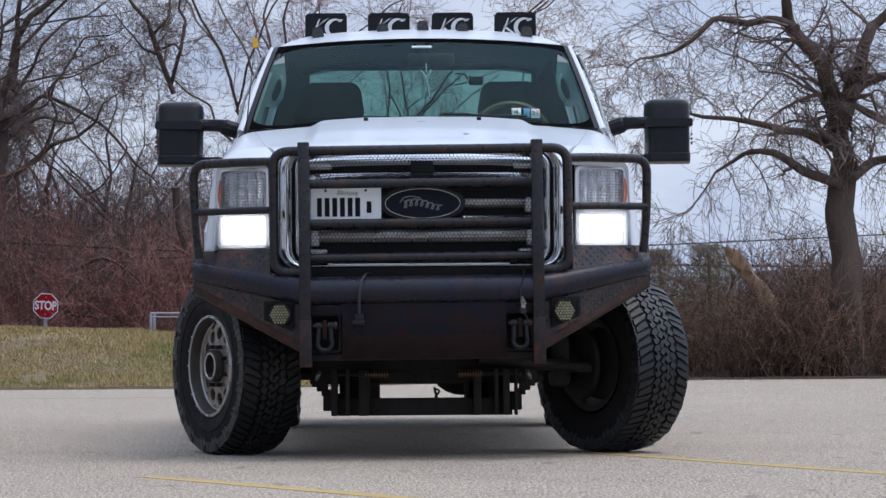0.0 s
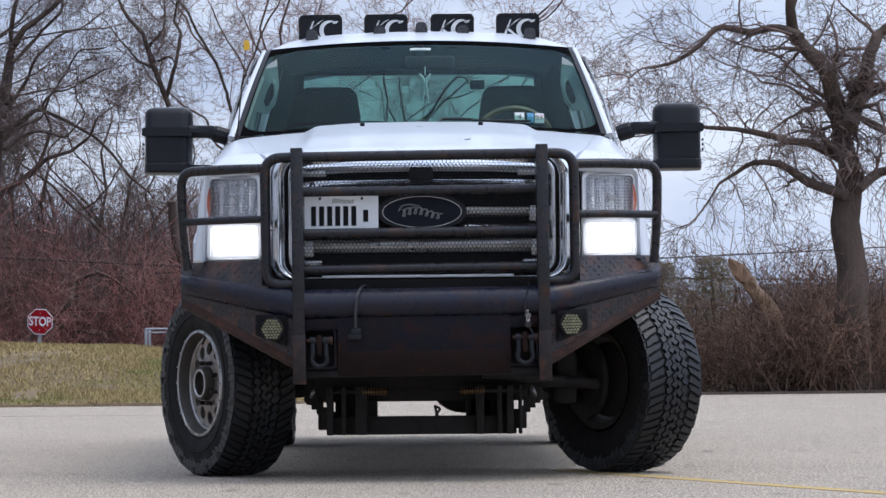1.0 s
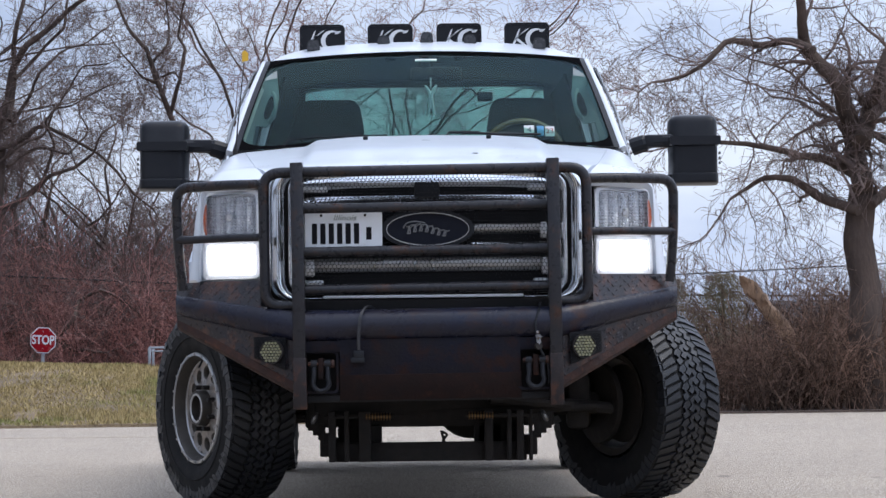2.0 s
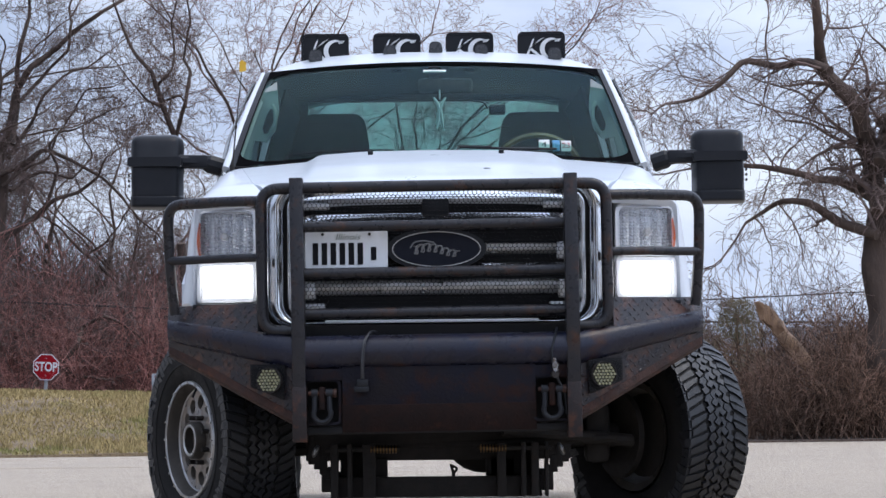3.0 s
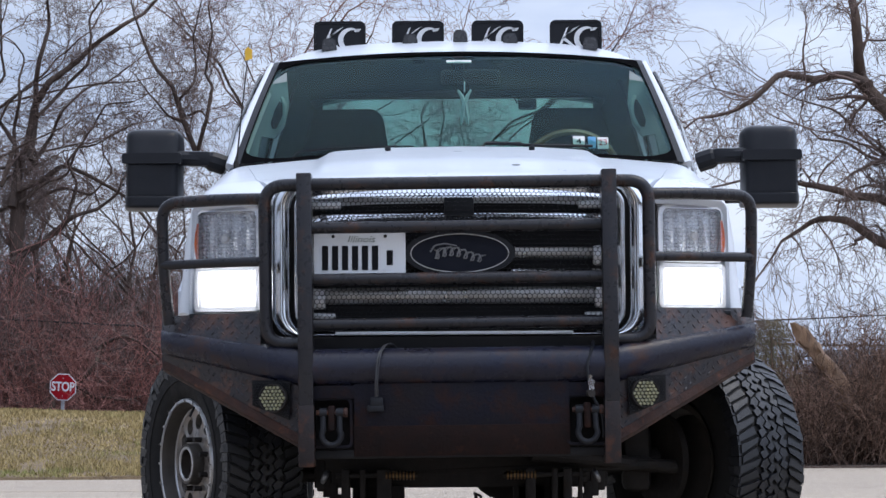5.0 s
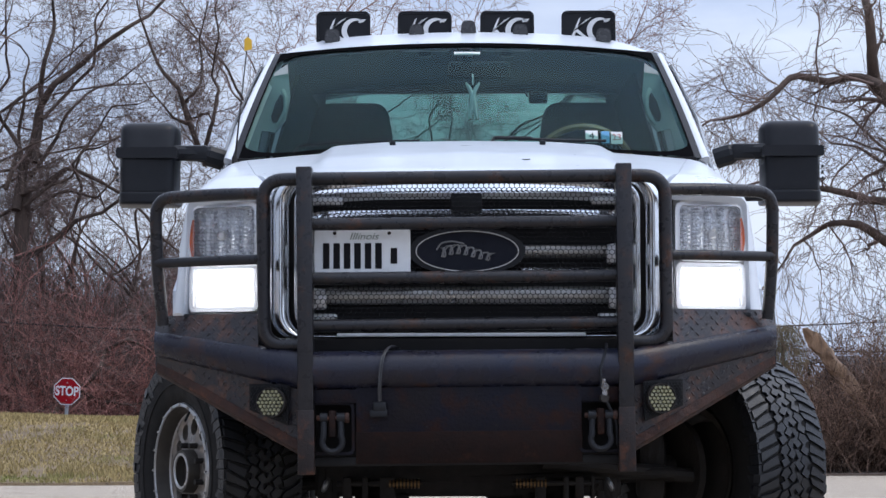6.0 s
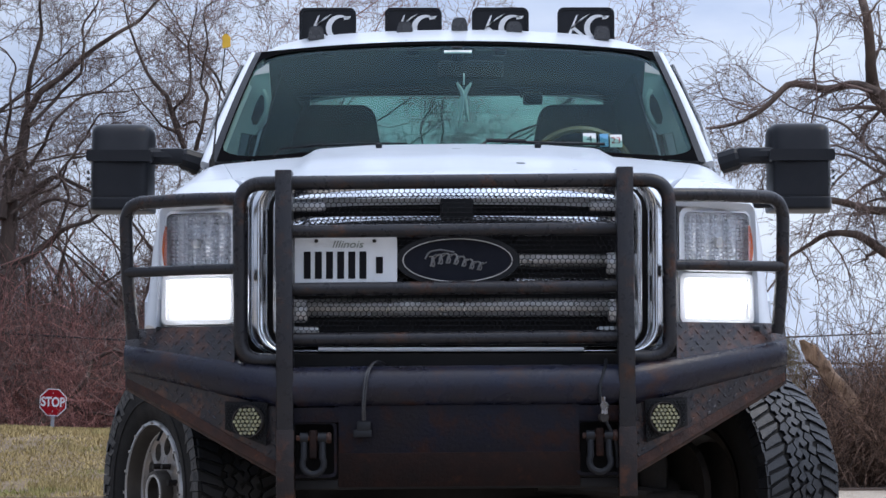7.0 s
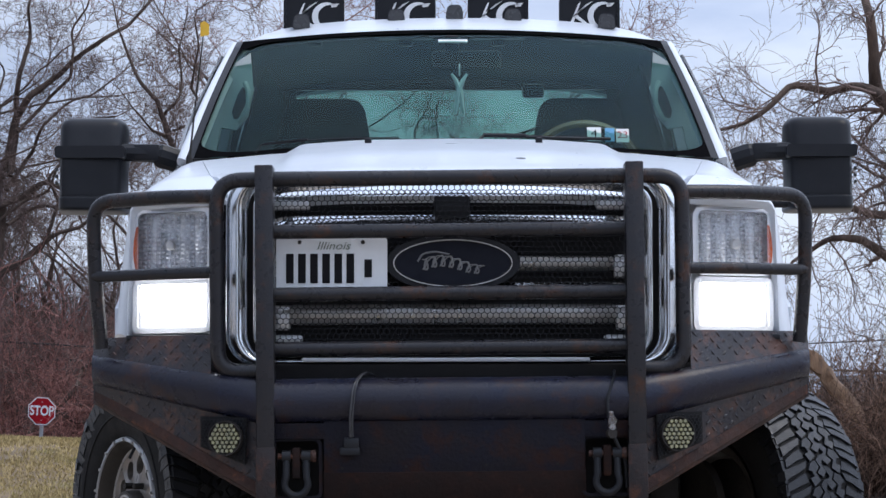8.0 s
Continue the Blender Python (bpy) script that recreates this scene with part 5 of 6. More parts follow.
    for x, z in ((-0.125, 0.655), (0.095, 0.657), (-0.125, 0.563), (0.095, 0.565), (-0.30, 0.560), (0.29, 0.567)):
        bm = bmesh.new()
        bmesh.ops.create_cone(bm, cap_ends=True, segments=10, radius1=0.0042, radius2=0.0042, depth=0.004, matrix=pose(x, 0.031, z, 90))
        part("bolt_hole", bm, M_VOID, bumper)
    for s in (-1, 1):
        cx = s * 0.425
        bm = bmesh.new()
        ring_frame(bm, [(cx + x, 0.56 + z) for x, z in rounded_rect(0.140, 0.168, 0.02, 4)], [(cx + x, 0.56 + z) for x, z in rounded_rect(0.122, 0.150, 0.014, 4)], lambda p, e: Vector((p[0], 0.048 - 0.009 * e, p[1])))
        part("shackle_frame", bm, M_FLATSTEEL, bumper)
        bm = bmesh.new()
        box(bm, (cx, 0.055, 0.575), (0.024, 0.09, 0.085), 0.006)
        part("shackle_tab", bm, M_STRIP, bumper, "rusted tow tab")
        bm = bmesh.new()
        pts = [(cx - 0.027, 0.02, 0.592)] + [(cx + 0.032 * math.cos(a), 0.01, 0.519 + 0.032 * math.sin(a)) for a in (radians(150) + radians(240) * i / 14 for i in range(15))] + [(cx + 0.027, 0.02, 0.592)]
        tube(bm, pts, 0.0100, 10)
        for k in (-1, 1):
            lathe(bm, [(0.0, -0.012), (0.016, -0.012), (0.016, 0.012), (0.0, 0.012)], 14, pose(cx + k * 0.027, 0.02, 0.594, 0, 90))
        part("bow_shackle", bm, M_BLACK, bumper, "dark steel bow shackle")
        bm = bmesh.new()
        tube(bm, [(cx - 0.050, 0.02, 0.594), (cx + 0.050, 0.02, 0.594)], 0.0085, 10)
        lathe(bm, [(0.0, -0.007), (0.015, -0.007), (0.017, 0.0), (0.015, 0.007), (0.0, 0.007)], 14, pose(cx + 0.047, 0.02, 0.594, 0, 90))
        part("shackle_pin", bm, M_RUST, bumper, "rusted pin")
    # hanging plug cable and the small connector by the other post
    bm = bmesh.new()
    tube(bm, fillet([(-0.215, 0.10, 0.81), (-0.242, 0.05, 0.822), (-0.268, -0.012, 0.785), (-0.276, -0.014, 0.70), (-0.276, 0.0, 0.645)], 0.03, 5), 0.0034, 7)
    tube(bm, fillet([(-0.21, 0.10, 0.812), (-0.235, 0.05, 0.826), (-0.260, -0.012, 0.79), (-0.270, -0.014, 0.70), (-0.270, 0.0, 0.645)], 0.03, 5), 0.0026, 7)
    part("plug_cable", bm, M_GREYWIRE, bumper, "grey cable hanging over the tube")
    bm = bmesh.new()
    box(bm, (-0.274, 0.012, 0.628), (0.042, 0.022, 0.030), 0.005)
    box(bm, (-0.278, 0.012, 0.606), (0.056, 0.020, 0.022), 0.004)
    part("plug", bm, M_BLACK, bumper, "black trailer plug")
    bm = bmesh.new()
    tube(bm, fillet([(0.450, 0.10, 0.82), (0.445, 0.02, 0.80), (0.425, -0.005, 0.74), (0.428, -0.008, 0.70), (0.44, 0.0, 0.64), (0.475, 0.02, 0.58), (0.478, 0.03, 0.50)], 0.03, 5), 0.005, 7)
    part("hose", bm, M_BLACK, bumper, "black hose with metal fittings")
    for z, r in ((0.700, 0.008), (0.682, 0.013), (0.665, 0.010), (0.648, 0.014)):
        bm = bmesh.new()
        lathe(bm, [(0.0, -0.008), (r, -0.008), (r, 0.008), (0.0, 0.008)], 12, pose(0.436, -0.008, z, 90 if z < 0.69 else 0, 0, 20))
        part("hose_fitting", bm, M_CHROME if z > 0.66 else M_CHASSIS, bumper)
    bumper.rotation_euler = (0, radians(-0.45), 0)


guard()


# ---- underbody ----
def underbody():
    bm = bmesh.new()
    box(bm, (0.003, 0.72, 0.220), (0.80, 0.05, 0.080), 0.004)
    x = part("cross_bar", bm, M_CHASSIS, truck, "square steel cross bar under the front")
    for x0, x1, z0, z1 in ((-0.46, -0.38, 0.20, 0.280), (-0.385, -0.245, 0.20, 0.330), (0.185, 0.395, 0.20, 0.330), (0.39, 0.45, 0.20, 0.285), (-0.52, 0.52, 0.322, 0.46), (-0.30, -0.20, 0.25, 0.34), (0.20, 0.30, 0.25, 0.34)):
        bm = bmesh.new()
        box(bm, ((x0 + x1) / 2, 0.80, (z0 + z1) / 2), (x1 - x0, 0.05, z1 - z0), 0.006)
        part("mount_gusset", bm, M_CHASSIS, x, "dark steel gusset")
    for sx, w in ((-0.405, 0.03), (-0.345, 0.02), (-0.27, 0.05), (0.245, 0.035), (0.33, 0.02), (0.375, 0.03), (0.42, 0.014)):
        bm = bmesh.new()
        box(bm, (sx, 0.70, 0.285), (w, 0.10, 0.21), 0.005)
        part("mount_plate", bm, M_CHASSIS, x, "steel mounting plate")
    for s in (-1, 1):
        for k in range(4):
            bm = bmesh.new()
            box(bm, (s * (0.43 + 0.022 * k), 0.80, 0.275 + 0.03 * k), (0.03, 0.06, 0.05 + 0.02 * k), 0.004)
            part("spring_leaf", bm, M_CHASSIS, x)
        bm = bmesh.new()
        for k in range(9):
            a = -0.165 * s - s * 0.012 * k
            lathe(bm, [(0.010, -0.003), (0.016, -0.003), (0.016, 0.003), (0.010, 0.003)], 12, pose(a, 0.66, 0.368, 0, 90), closed=True)
        part("coil", bm, M_BRASS, x, "brass-coloured coil")
        bm = bmesh.new()
        tube(bm, [(-0.15 * s, 0.66, 0.368), (-0.44 * s, 0.66, 0.368)], 0.009, 8)
        part("threaded_rod", bm, M_CHASSIS, x, "dirty threaded rod")
        bm = bmesh.new()
        lathe(bm, [(0.0, -0.006), (0.010, -0.010), (0.024, -0.006), (0.026, 0.0), (0.024, 0.006), (0.010, 0.010), (0.0, 0.006)], 18, pose(0.475 * s, 0.60, 0.365, 0, 90 - 25 * s))
        part("link_end", bm, M_DUSK, x, "worn bright link end")
    bm = bmesh.new()
    tube(bm, [(-0.80, 0.95, 0.41), (0.80, 0.95, 0.41)], 0.048, 14)
    bmesh.ops.create_uvsphere(bm, u_segments=18, v_segments=12, radius=0.135, matrix=Matrix.Translation((0.18, 0.97, 0.40)) @ Matrix.Diagonal((1.15, 1, 1, 1)))
    ax = part("front_axle", bm, M_CHASSIS, truck, "dirty front axle with differential")
    bm = bmesh.new()
    tube(bm, [(-0.62, 0.80, 0.36), (0.70, 0.78, 0.40)], 0.020, 10)
    tube(bm, [(0.25, 0.70, 0.44), (0.80, 0.84, 0.385)], 0.026, 10)
    part("steering_link", bm, M_CHASSIS, ax, "dirty steering link")
    bm = bmesh.new()
    tube(bm, [(0.05, 0.72, 0.30), (0.06, 0.71, 0.26)], 0.006, 6)
    tube(bm, fillet([(0.045, 0.71, 0.305), (0.075, 0.71, 0.29), (0.05, 0.71, 0.262), (0.08, 0.71, 0.25)], 0.01, 3), 0.005, 6)
    part("hanging_hook", bm, M_CHASSIS, ax)
    for s in (-1, 1):
        bm = bmesh.new()
        box(bm, (s * 0.44, 3.2, 0.60), (0.085, 5.6, 0.16), 0.01)
        part("frame_rail", bm, M_CHASSIS, truck)
        bm = bmesh.new()
        for k in range(5):
            tube(bm, [(s * 0.50 + 0.07 * math.cos(a), 1.02 + 0.07 * math.sin(a), 0.44 + 0.05 * k + 0.05 * a / 6.283) for a in (6.283 * i / 12 for i in range(13))], 0.009, 6)
        part("coil_spring", bm, M_CHASSIS, truck)
        bm = bmesh.new()
        box(bm, (s * 0.63, 0.93, 0.42), (0.10, 0.16, 0.24), 0.03)
        bmesh.ops.create_cone(bm, cap_ends=True, segments=24, radius1=0.17, radius2=0.17, depth=0.025, matrix=pose(s * 0.72, 0.93, 0.41, 0, 90, 28))
        part("steering_knuckle", bm, M_CHASSIS, truck, "knuckle and brake disc")
    bm = bmesh.new()
    tube(bm, [(-0.72, 4.98, 0.41), (0.72, 4.98, 0.41)], 0.055, 14)
    bmesh.ops.create_uvsphere(bm, u_segments=18, v_segments=12, radius=0.16, matrix=Matrix.Translation((0, 5.0, 0.42)))
    part("rear_axle", bm, M_CHASSIS, truck)
    bm = bmesh.new()
    box(bm, (0, 2.9, 0.70), (1.62, 4.4, 0.16), 0.02)
    part("floor_pan", bm, M_VOID, truck, "dark underside of the floor")


underbody()


def wheel(s, y, steer, tread=True, name="front_wheel"):
    """A mud-terrain tyre on a round-hole alloy rim with a bolted ring."""
    R0, W = 0.412, 0.285
    root = Matrix.Translation((s * 0.868, y, R0 - 0.004)) @ pose(0, 0, 0, 0, 0, steer) @ pose(0, 0, 0, 0, 90 * s, 0)
    bm = bmesh.new()
    h = W / 2
    prof = [(0.228, -h * 0.78), (0.236, -h * 0.90), (0.275, -h * 1.0), (0.320, -h * 1.03), (0.365, -h * 0.985), (0.392, -h * 0.93), (0.400, -h * 0.75),
            (0.402, 0), (0.400, h * 0.75), (0.392, h * 0.93), (0.365, h * 0.985), (0.320, h * 1.03), (0.275, h * 1.0), (0.236, h * 0.90), (0.228, h * 0.78)]
    lathe(bm, prof, 64, root)
    # a raised ring and plain bars stand for the sidewall marks
    lathe(bm, [(0.298, h * 1.02), (0.300, h * 1.045), (0.304, h * 1.045), (0.306, h * 1.03)], 64, root)
    tyre = part("tyre", bm, M_RUBBER, truck, "black mud-terrain tyre", 50)
    # tread blocks
    bm = bmesh.new()
    R = random.Random(3)

    def block(outline, a0, r0, r1):
        def at(p, e):
            rr = (r1 if e else r0) - 0.010 * max(0, abs(p[1]) / h - 0.7) / 0.3
            ang = a0 + p[0] / R0
            k = 0.985 if e else 1.03
            return root @ Vector((rr * math.cos(ang), rr * math.sin(ang), p[1] * k if abs(p[1]) > h * 0.9 else p[1]))
        prism(bm, outline, at)
    pitches = 34
    n = pitches if tread else 0
    pitch = 2 * math.pi * R0 / pitches
    for i in range(n):
        a = 2 * math.pi * i / pitches
        for sd in (-1, 1):
            j = R.uniform(-0.002, 0.002)
            b0 = a + (pitch * 0.5 if sd > 0 else 0.0) / R0
            q = pitch
            # interlocking forked centre blocks, then slanted shoulder lugs
            block([(q * 0.02, sd * -0.006), (q * 0.46, sd * 0.010), (q * 0.70, sd * -0.006), (q * 0.98, sd * 0.012), (q * 0.80, sd * 0.031), (q * 0.58, sd * 0.016), (q * 0.30, sd * 0.027), (q * 0.10, sd * 0.014)], b0, 0.386, R0 + j)
            block([(q * 0.30, sd * 0.033), (q * 0.56, sd * 0.023), (q * 0.80, sd * 0.039), (q * 1.12, sd * 0.026), (q * 1.34, sd * 0.050), (q * 1.04, sd * 0.062), (q * 0.94, sd * 0.046), (q * 0.74, sd * 0.052), (q * 0.70, sd * 0.064), (q * 0.44, sd * 0.054)], b0, 0.386, R0 - j)
            e = h * (1.03 if i % 2 else 0.97)
            block([(q * 0.30, sd * 0.062), (q * 0.60, sd * 0.072), (q * 0.76, sd * 0.096), (q * 1.06, sd * e), (q * 0.66, sd * e), (q * 0.44, sd * 0.090)], b0, 0.382, R0 - 0.002 + j)
            block([(q * 0.80, sd * 0.074), (q * 1.16, sd * 0.066), (q * 1.26, sd * 0.090), (q * 1.52, sd * e * 0.975), (q * 1.20, sd * e * 0.96), (q * 0.94, sd * 0.100)], b0, 0.382, R0 - 0.005 + j)
            # side biters on the wall
            rw = 0.372
            for k0 in (0.22, 0.72):
                ang0, ang1 = b0 + k0 * q / R0, b0 + (k0 * q + 0.034) / R0
                z0, z1 = sd * h * 0.94, sd * h * 1.02
                v = [bm.verts.new(root @ Vector((r * math.cos(t), r * math.sin(t), z))) for z in (z0, z1) for r, t in ((rw - 0.022 - 0.02 * (i % 2), ang0), (rw - 0.022, ang1), (rw + 0.022, ang1), (rw + 0.022, ang0))]
                for f in ((4, 5, 6, 7), (0, 1, 5, 4), (1, 2, 6, 5), (2, 3, 7, 6), (3, 0, 4, 7)):
                    bm.faces.new([v[k] for k in f])
    if tread:
        tagged(part("tread", bm, M_TREAD, tyre, "chunky worn tread blocks", 25), kind="stuff")
    else:
        bm.free()
    # rim
    bm = bmesh.new()
    lathe(bm, [(0.232, h * 0.84), (0.236, h * 0.90), (0.233, h * 0.95), (0.223, h * 0.96), (0.221, h * 0.92)], 64, root)
    rim = part("rim", bm, M_RIM, truck, "bright alloy rim with bolted ring", 40)
    bm = bmesh.new()
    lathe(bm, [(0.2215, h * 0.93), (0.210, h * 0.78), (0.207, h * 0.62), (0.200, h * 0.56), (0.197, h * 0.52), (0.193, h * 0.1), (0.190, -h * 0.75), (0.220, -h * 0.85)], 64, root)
    part("rim_barrel", bm, M_BARREL, rim, "dark inner barrel with dusty tan spots", 40)
    bm = bmesh.new()
    lathe(bm, [(0.206, h * 0.60), (0.203, h * 0.63), (0.199, h * 0.62), (0.197, h * 0.59)], 64, root)
    part("rim_step", bm, M_RIM, rim, "bright inner step of the rim", 40)
    for k in range(20):
        bm = bmesh.new()
        a = 2 * math.pi * k / 20
        bmesh.ops.create_cone(bm, cap_ends=True, segments=6, radius1=0.0055, radius2=0.0045, depth=0.008, matrix=root @ Matrix.Translation((0.2275 * math.cos(a), 0.2275 * math.sin(a), h * 0.965)))
        part("ring_bolt", bm, M_DULL, rim, "", 0)
    # dished face with round holes: sectors built round each hole
    bm = bmesh.new()
    holes, rc, rh = 12, 0.152, 0.0285

    def dish(r):
        return h * (0.60 + 0.05 * smooth01((0.19 - r) / 0.10))

    for depth, flip in ((0.0, 1), (-0.022, -1)):
        for k in range(holes):
            a0 = 2 * math.pi * k / holes
            seg = 24
            inner, outer = [], []
            for i in range(seg):
                t = 2 * math.pi * i / seg
                px, py = rc + rh * math.cos(t), rh * math.sin(t)
                # matching point on the sector's edge
                half = math.pi / holes
                ang = t
                cx, cy = math.cos(ang), math.sin(ang)
                best = 9.0
                for step_ in range(60):
                    q = rh + step_ * 0.0022
                    X, Y = rc + q * cx, q * cy
                    rr, aa = math.hypot(X, Y), math.atan2(Y, X)
                    if rr > 0.197 or rr < 0.072 or abs(aa) > half:
                        best = q
                        break
                X, Y = rc + best * cx, best * cy
                rr, aa = min(max(math.hypot(X, Y), 0.072), 0.197), max(-half, min(half, math.atan2(Y, X)))
                for lst, r_, a_ in ((inner, math.hypot(px, py), math.atan2(py, px)), (outer, rr, aa)):
                    lst.append(bm.verts.new(root @ Vector((r_ * math.cos(a0 + a_), r_ * math.sin(a0 + a_), dish(r_) + depth - (0.006 if lst is inner and depth == 0 else 0)))))
            for i in range(seg):
                bm.faces.new((inner[i], inner[(i + 1) % seg], outer[(i + 1) % seg], outer[i]))
            if depth == 0:
                back = [bm.verts.new(root @ (root.inverted() @ v.co + Vector((0, 0, -0.02)))) for v in inner]
                for i in range(seg):
                    bm.faces.new((inner[i], inner[(i + 1) % seg], back[(i + 1) % seg], back[i]))
    part("rim_face", bm, M_FACE, rim, "alloy face with round holes", 35)
    bm = bmesh.new()
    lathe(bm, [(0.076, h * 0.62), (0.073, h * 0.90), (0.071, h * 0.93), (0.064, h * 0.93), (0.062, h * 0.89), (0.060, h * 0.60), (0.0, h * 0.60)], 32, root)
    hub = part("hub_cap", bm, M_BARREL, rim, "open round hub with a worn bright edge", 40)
    bm = bmesh.new()
    lathe(bm, [(0.0635, h * 0.905), (0.0615, h * 0.938), (0.0545, h * 0.938), (0.0525, h * 0.905)], 32, root)
    part("hub_edge", bm, M_RIM, hub, "worn bright edge", 40)
    bm = bmesh.new()
    lathe(bm, [(0.0, h * 0.62), (0.049, h * 0.62), (0.047, h * 0.68), (0.036, h * 0.70), (0.034, h * 0.73), (0.0, h * 0.73)], 28, root)
    part("hub_centre", bm, M_CHASSIS, rim, "dark hub centre", 40)
    for k in range(8):
        bm = bmesh.new()
        a = 2 * math.pi * (k + 0.5) / 8
        bmesh.ops.create_cone(bm, cap_ends=True, segments=6, radius1=0.011, radius2=0.010, depth=0.03, matrix=root @ Matrix.Translation((0.094 * math.cos(a), 0.094 * math.sin(a), h * 0.72)))
        part("lug_nut", bm, M_CHASSIS, rim, "", 0)
    bm = bmesh.new()
    lathe(bm, [(0.0, -h * 0.5), (0.15, -h * 0.5), (0.165, -h * 0.45), (0.165, -h * 0.2), (0.0, -h * 0.2)], 28, root)
    part("brake_drum", bm, M_CHASSIS, rim, "dark brake hub behind the rim")
    bm = bmesh.new()
    tube(bm, [root @ Vector((0.204, 0.0, h * 0.70)), root @ Vector((0.170, 0.0, h * 0.82))], 0.005, 6)
    part("valve", bm, M_BLACK, rim)


wheel(-1, 0.95, 28)
wheel(1, 0.95, 34)
wheel(-1, 4.98, 0, tread=True)
wheel(1, 4.98, 0, tread=True)


# ---- cab ----
def screen_point(u, v, k=0.0):
    """Windscreen surface: u across -1 to 1, v from cowl 0 to roof 1."""
    half = 0.858 + (0.735 - 0.858) * v
    x = u * half
    y = 1.47 + 0.13 * u * u + (2.205 + 0.055 * u * u - 1.47 - 0.13 * u * u) * v - 0.02 * math.sin(math.pi * v)
    z = 1.560 - 0.028 * u * u + (2.026 - 0.034 * u * u - 1.560 + 0.028 * u * u) * v + 0.012 * math.sin(math.pi * v)
    return Vector((x, y + k, z - 0.6 * k))


def cab():
    bm = bmesh.new()
    surface(bm, lambda u, v: screen_point(2 * u - 1, v), 24, 14)
    ws = part("windscreen", bm, M_WINDSHIELD, truck, "tinted windscreen reflecting the pale sky", 60)
    ws.visible_shadow = False
    bm = bmesh.new()

    def edge(pts):
        """Closed outline with each side cut into short steps."""
        out_pts = []
        for (ax, az), (bx, bz) in zip(pts, pts[1:] + pts[:1]):
            out_pts += [(ax + (bx - ax) * k / 14, az + (bz - az) * k / 14) for k in range(14)]
        return out_pts
    inner = edge([(x * 1.935, z) for x, z in rounded_rect(1.0, 0.945, 0.10, 5)])
    outer = edge([(x * 2.0, z) for x, z in rounded_rect(1.0, 1.0, 0.004, 5)])
    rows = [[bm.verts.new(screen_point(ax * (1 - k / 3) + bx * k / 3, 0.5 + az * (1 - k / 3) + (bz - 0.004) * k / 3, -0.004)) for (ax, az), (bx, bz) in zip(outer, inner)] for k in range(4)]
    for ra, rb in zip(rows, rows[1:]):
        for i in range(len(ra)):
            bm.faces.new((ra[i], ra[(i + 1) % len(ra)], rb[(i + 1) % len(ra)], rb[i]))
    part("black_border", bm, M_FRIT, ws, "black printed glass border", 0)
    for u0, v0, u1, v1, rad in ((0.12, 0.075, 0.60, 0.045, 0.0055), (-0.72, 0.055, -0.20, 0.045, 0.003)):
        bm = bmesh.new()
        pts = [screen_point(u0 + (u1 - u0) * k / 12, v0 + (v1 - v0) * math.sin(math.pi * k / 12) + 0.02 * math.sin(math.pi * k / 12), -0.012) for k in range(13)]
        tube(bm, pts, rad, 6)
        tube(bm, [pts[0] + Vector((-0.02, -0.03, -0.03)), pts[0], pts[4] + Vector((0, -0.008, 0.003))], rad * 1.25, 6)
        part("wiper", bm, M_BLACK, ws, "black wiper arm and blade")
    # cowl
    bm = bmesh.new()
    surface(bm, lambda u, v: (lambda p: (p.x * 1.02, p.y - 0.10 + 0.13 * v, p.z - 0.045 + 0.035 * v))(screen_point(2 * u - 1, 0)), 20, 4, back=(0, 0, -0.05))
    part("cowl_panel", bm, M_BLACK, truck, "black plastic cowl")
    # pillars
    for s in (-1, 1):
        bm = bmesh.new()

        def pillar(u, v, s=s):
            a = screen_point(s, v)
            out_ = Vector((s * (0.037 - 0.012 * v), 0.055, -0.006 - 0.012 * v))
            ang = math.pi * u
            return a + out_ * (u) + Vector((s * 0.010, -0.014, 0.012)) * math.sin(ang) + Vector((0, 0.06, 0)) * max(0, u - 0.7)
        surface(bm, pillar, 10, 14, back=(-s * 0.03, 0.03, -0.02))
        part("front_pillar", bm, M_PAINT, truck, "white windscreen pillar", 50)
        bm = bmesh.new()
        surface(bm, lambda u, v, s=s: screen_point(s * (1.0 - 0.030 * u), v, -0.004) + Vector((s * 0.004, 0, 0)), 2, 14, back=(0, 0.01, 0))
        part("screen_seal", bm, M_BLACK, truck, "black rubber seal")
        # rain visor along the side window
        bm = bmesh.new()

        def visor(u, v, s=s):
            p = np.array([[0.905, 1.72, 1.50], [0.872, 1.98, 1.72], [0.800, 2.32, 1.955], [0.790, 2.9, 1.985]])
            k = v * 3
            i = min(int(k), 2)
            q = p[i] + (p[i + 1] - p[i]) * (k - i)
            return (s * (q[0] + 0.030 * math.sin(u * 1.6)), q[1] + 0.02 * u, q[2] - 0.075 * u)
        surface(bm, visor, 4, 15, back=(-s * 0.006, 0, 0))
        part("rain_visor", bm, M_SMOKE, truck, "dark window visor")
        # side glass and posts
        bm = bmesh.new()
        prism(bm, [(1.80, 1.50), (2.30, 1.93), (2.74, 1.95), (2.74, 1.48)], lambda p, e: Vector((s * (0.885 - 0.105 * (p[1] - 1.5) / 0.45 - 0.005 * e), p[0], p[1])))
        part("side_window", bm, M_GLASS, truck, "tinted side glass", 0).visible_shadow = False
        bm = bmesh.new()
        prism(bm, [(2.84, 1.48), (2.84, 1.95), (3.80, 1.94), (3.92, 1.48)], lambda p, e: Vector((s * (0.885 - 0.105 * (p[1] - 1.5) / 0.45 - 0.005 * e), p[0], p[1])))
        part("side_window", bm, M_GLASS, truck, "tinted side glass", 0).visible_shadow = False
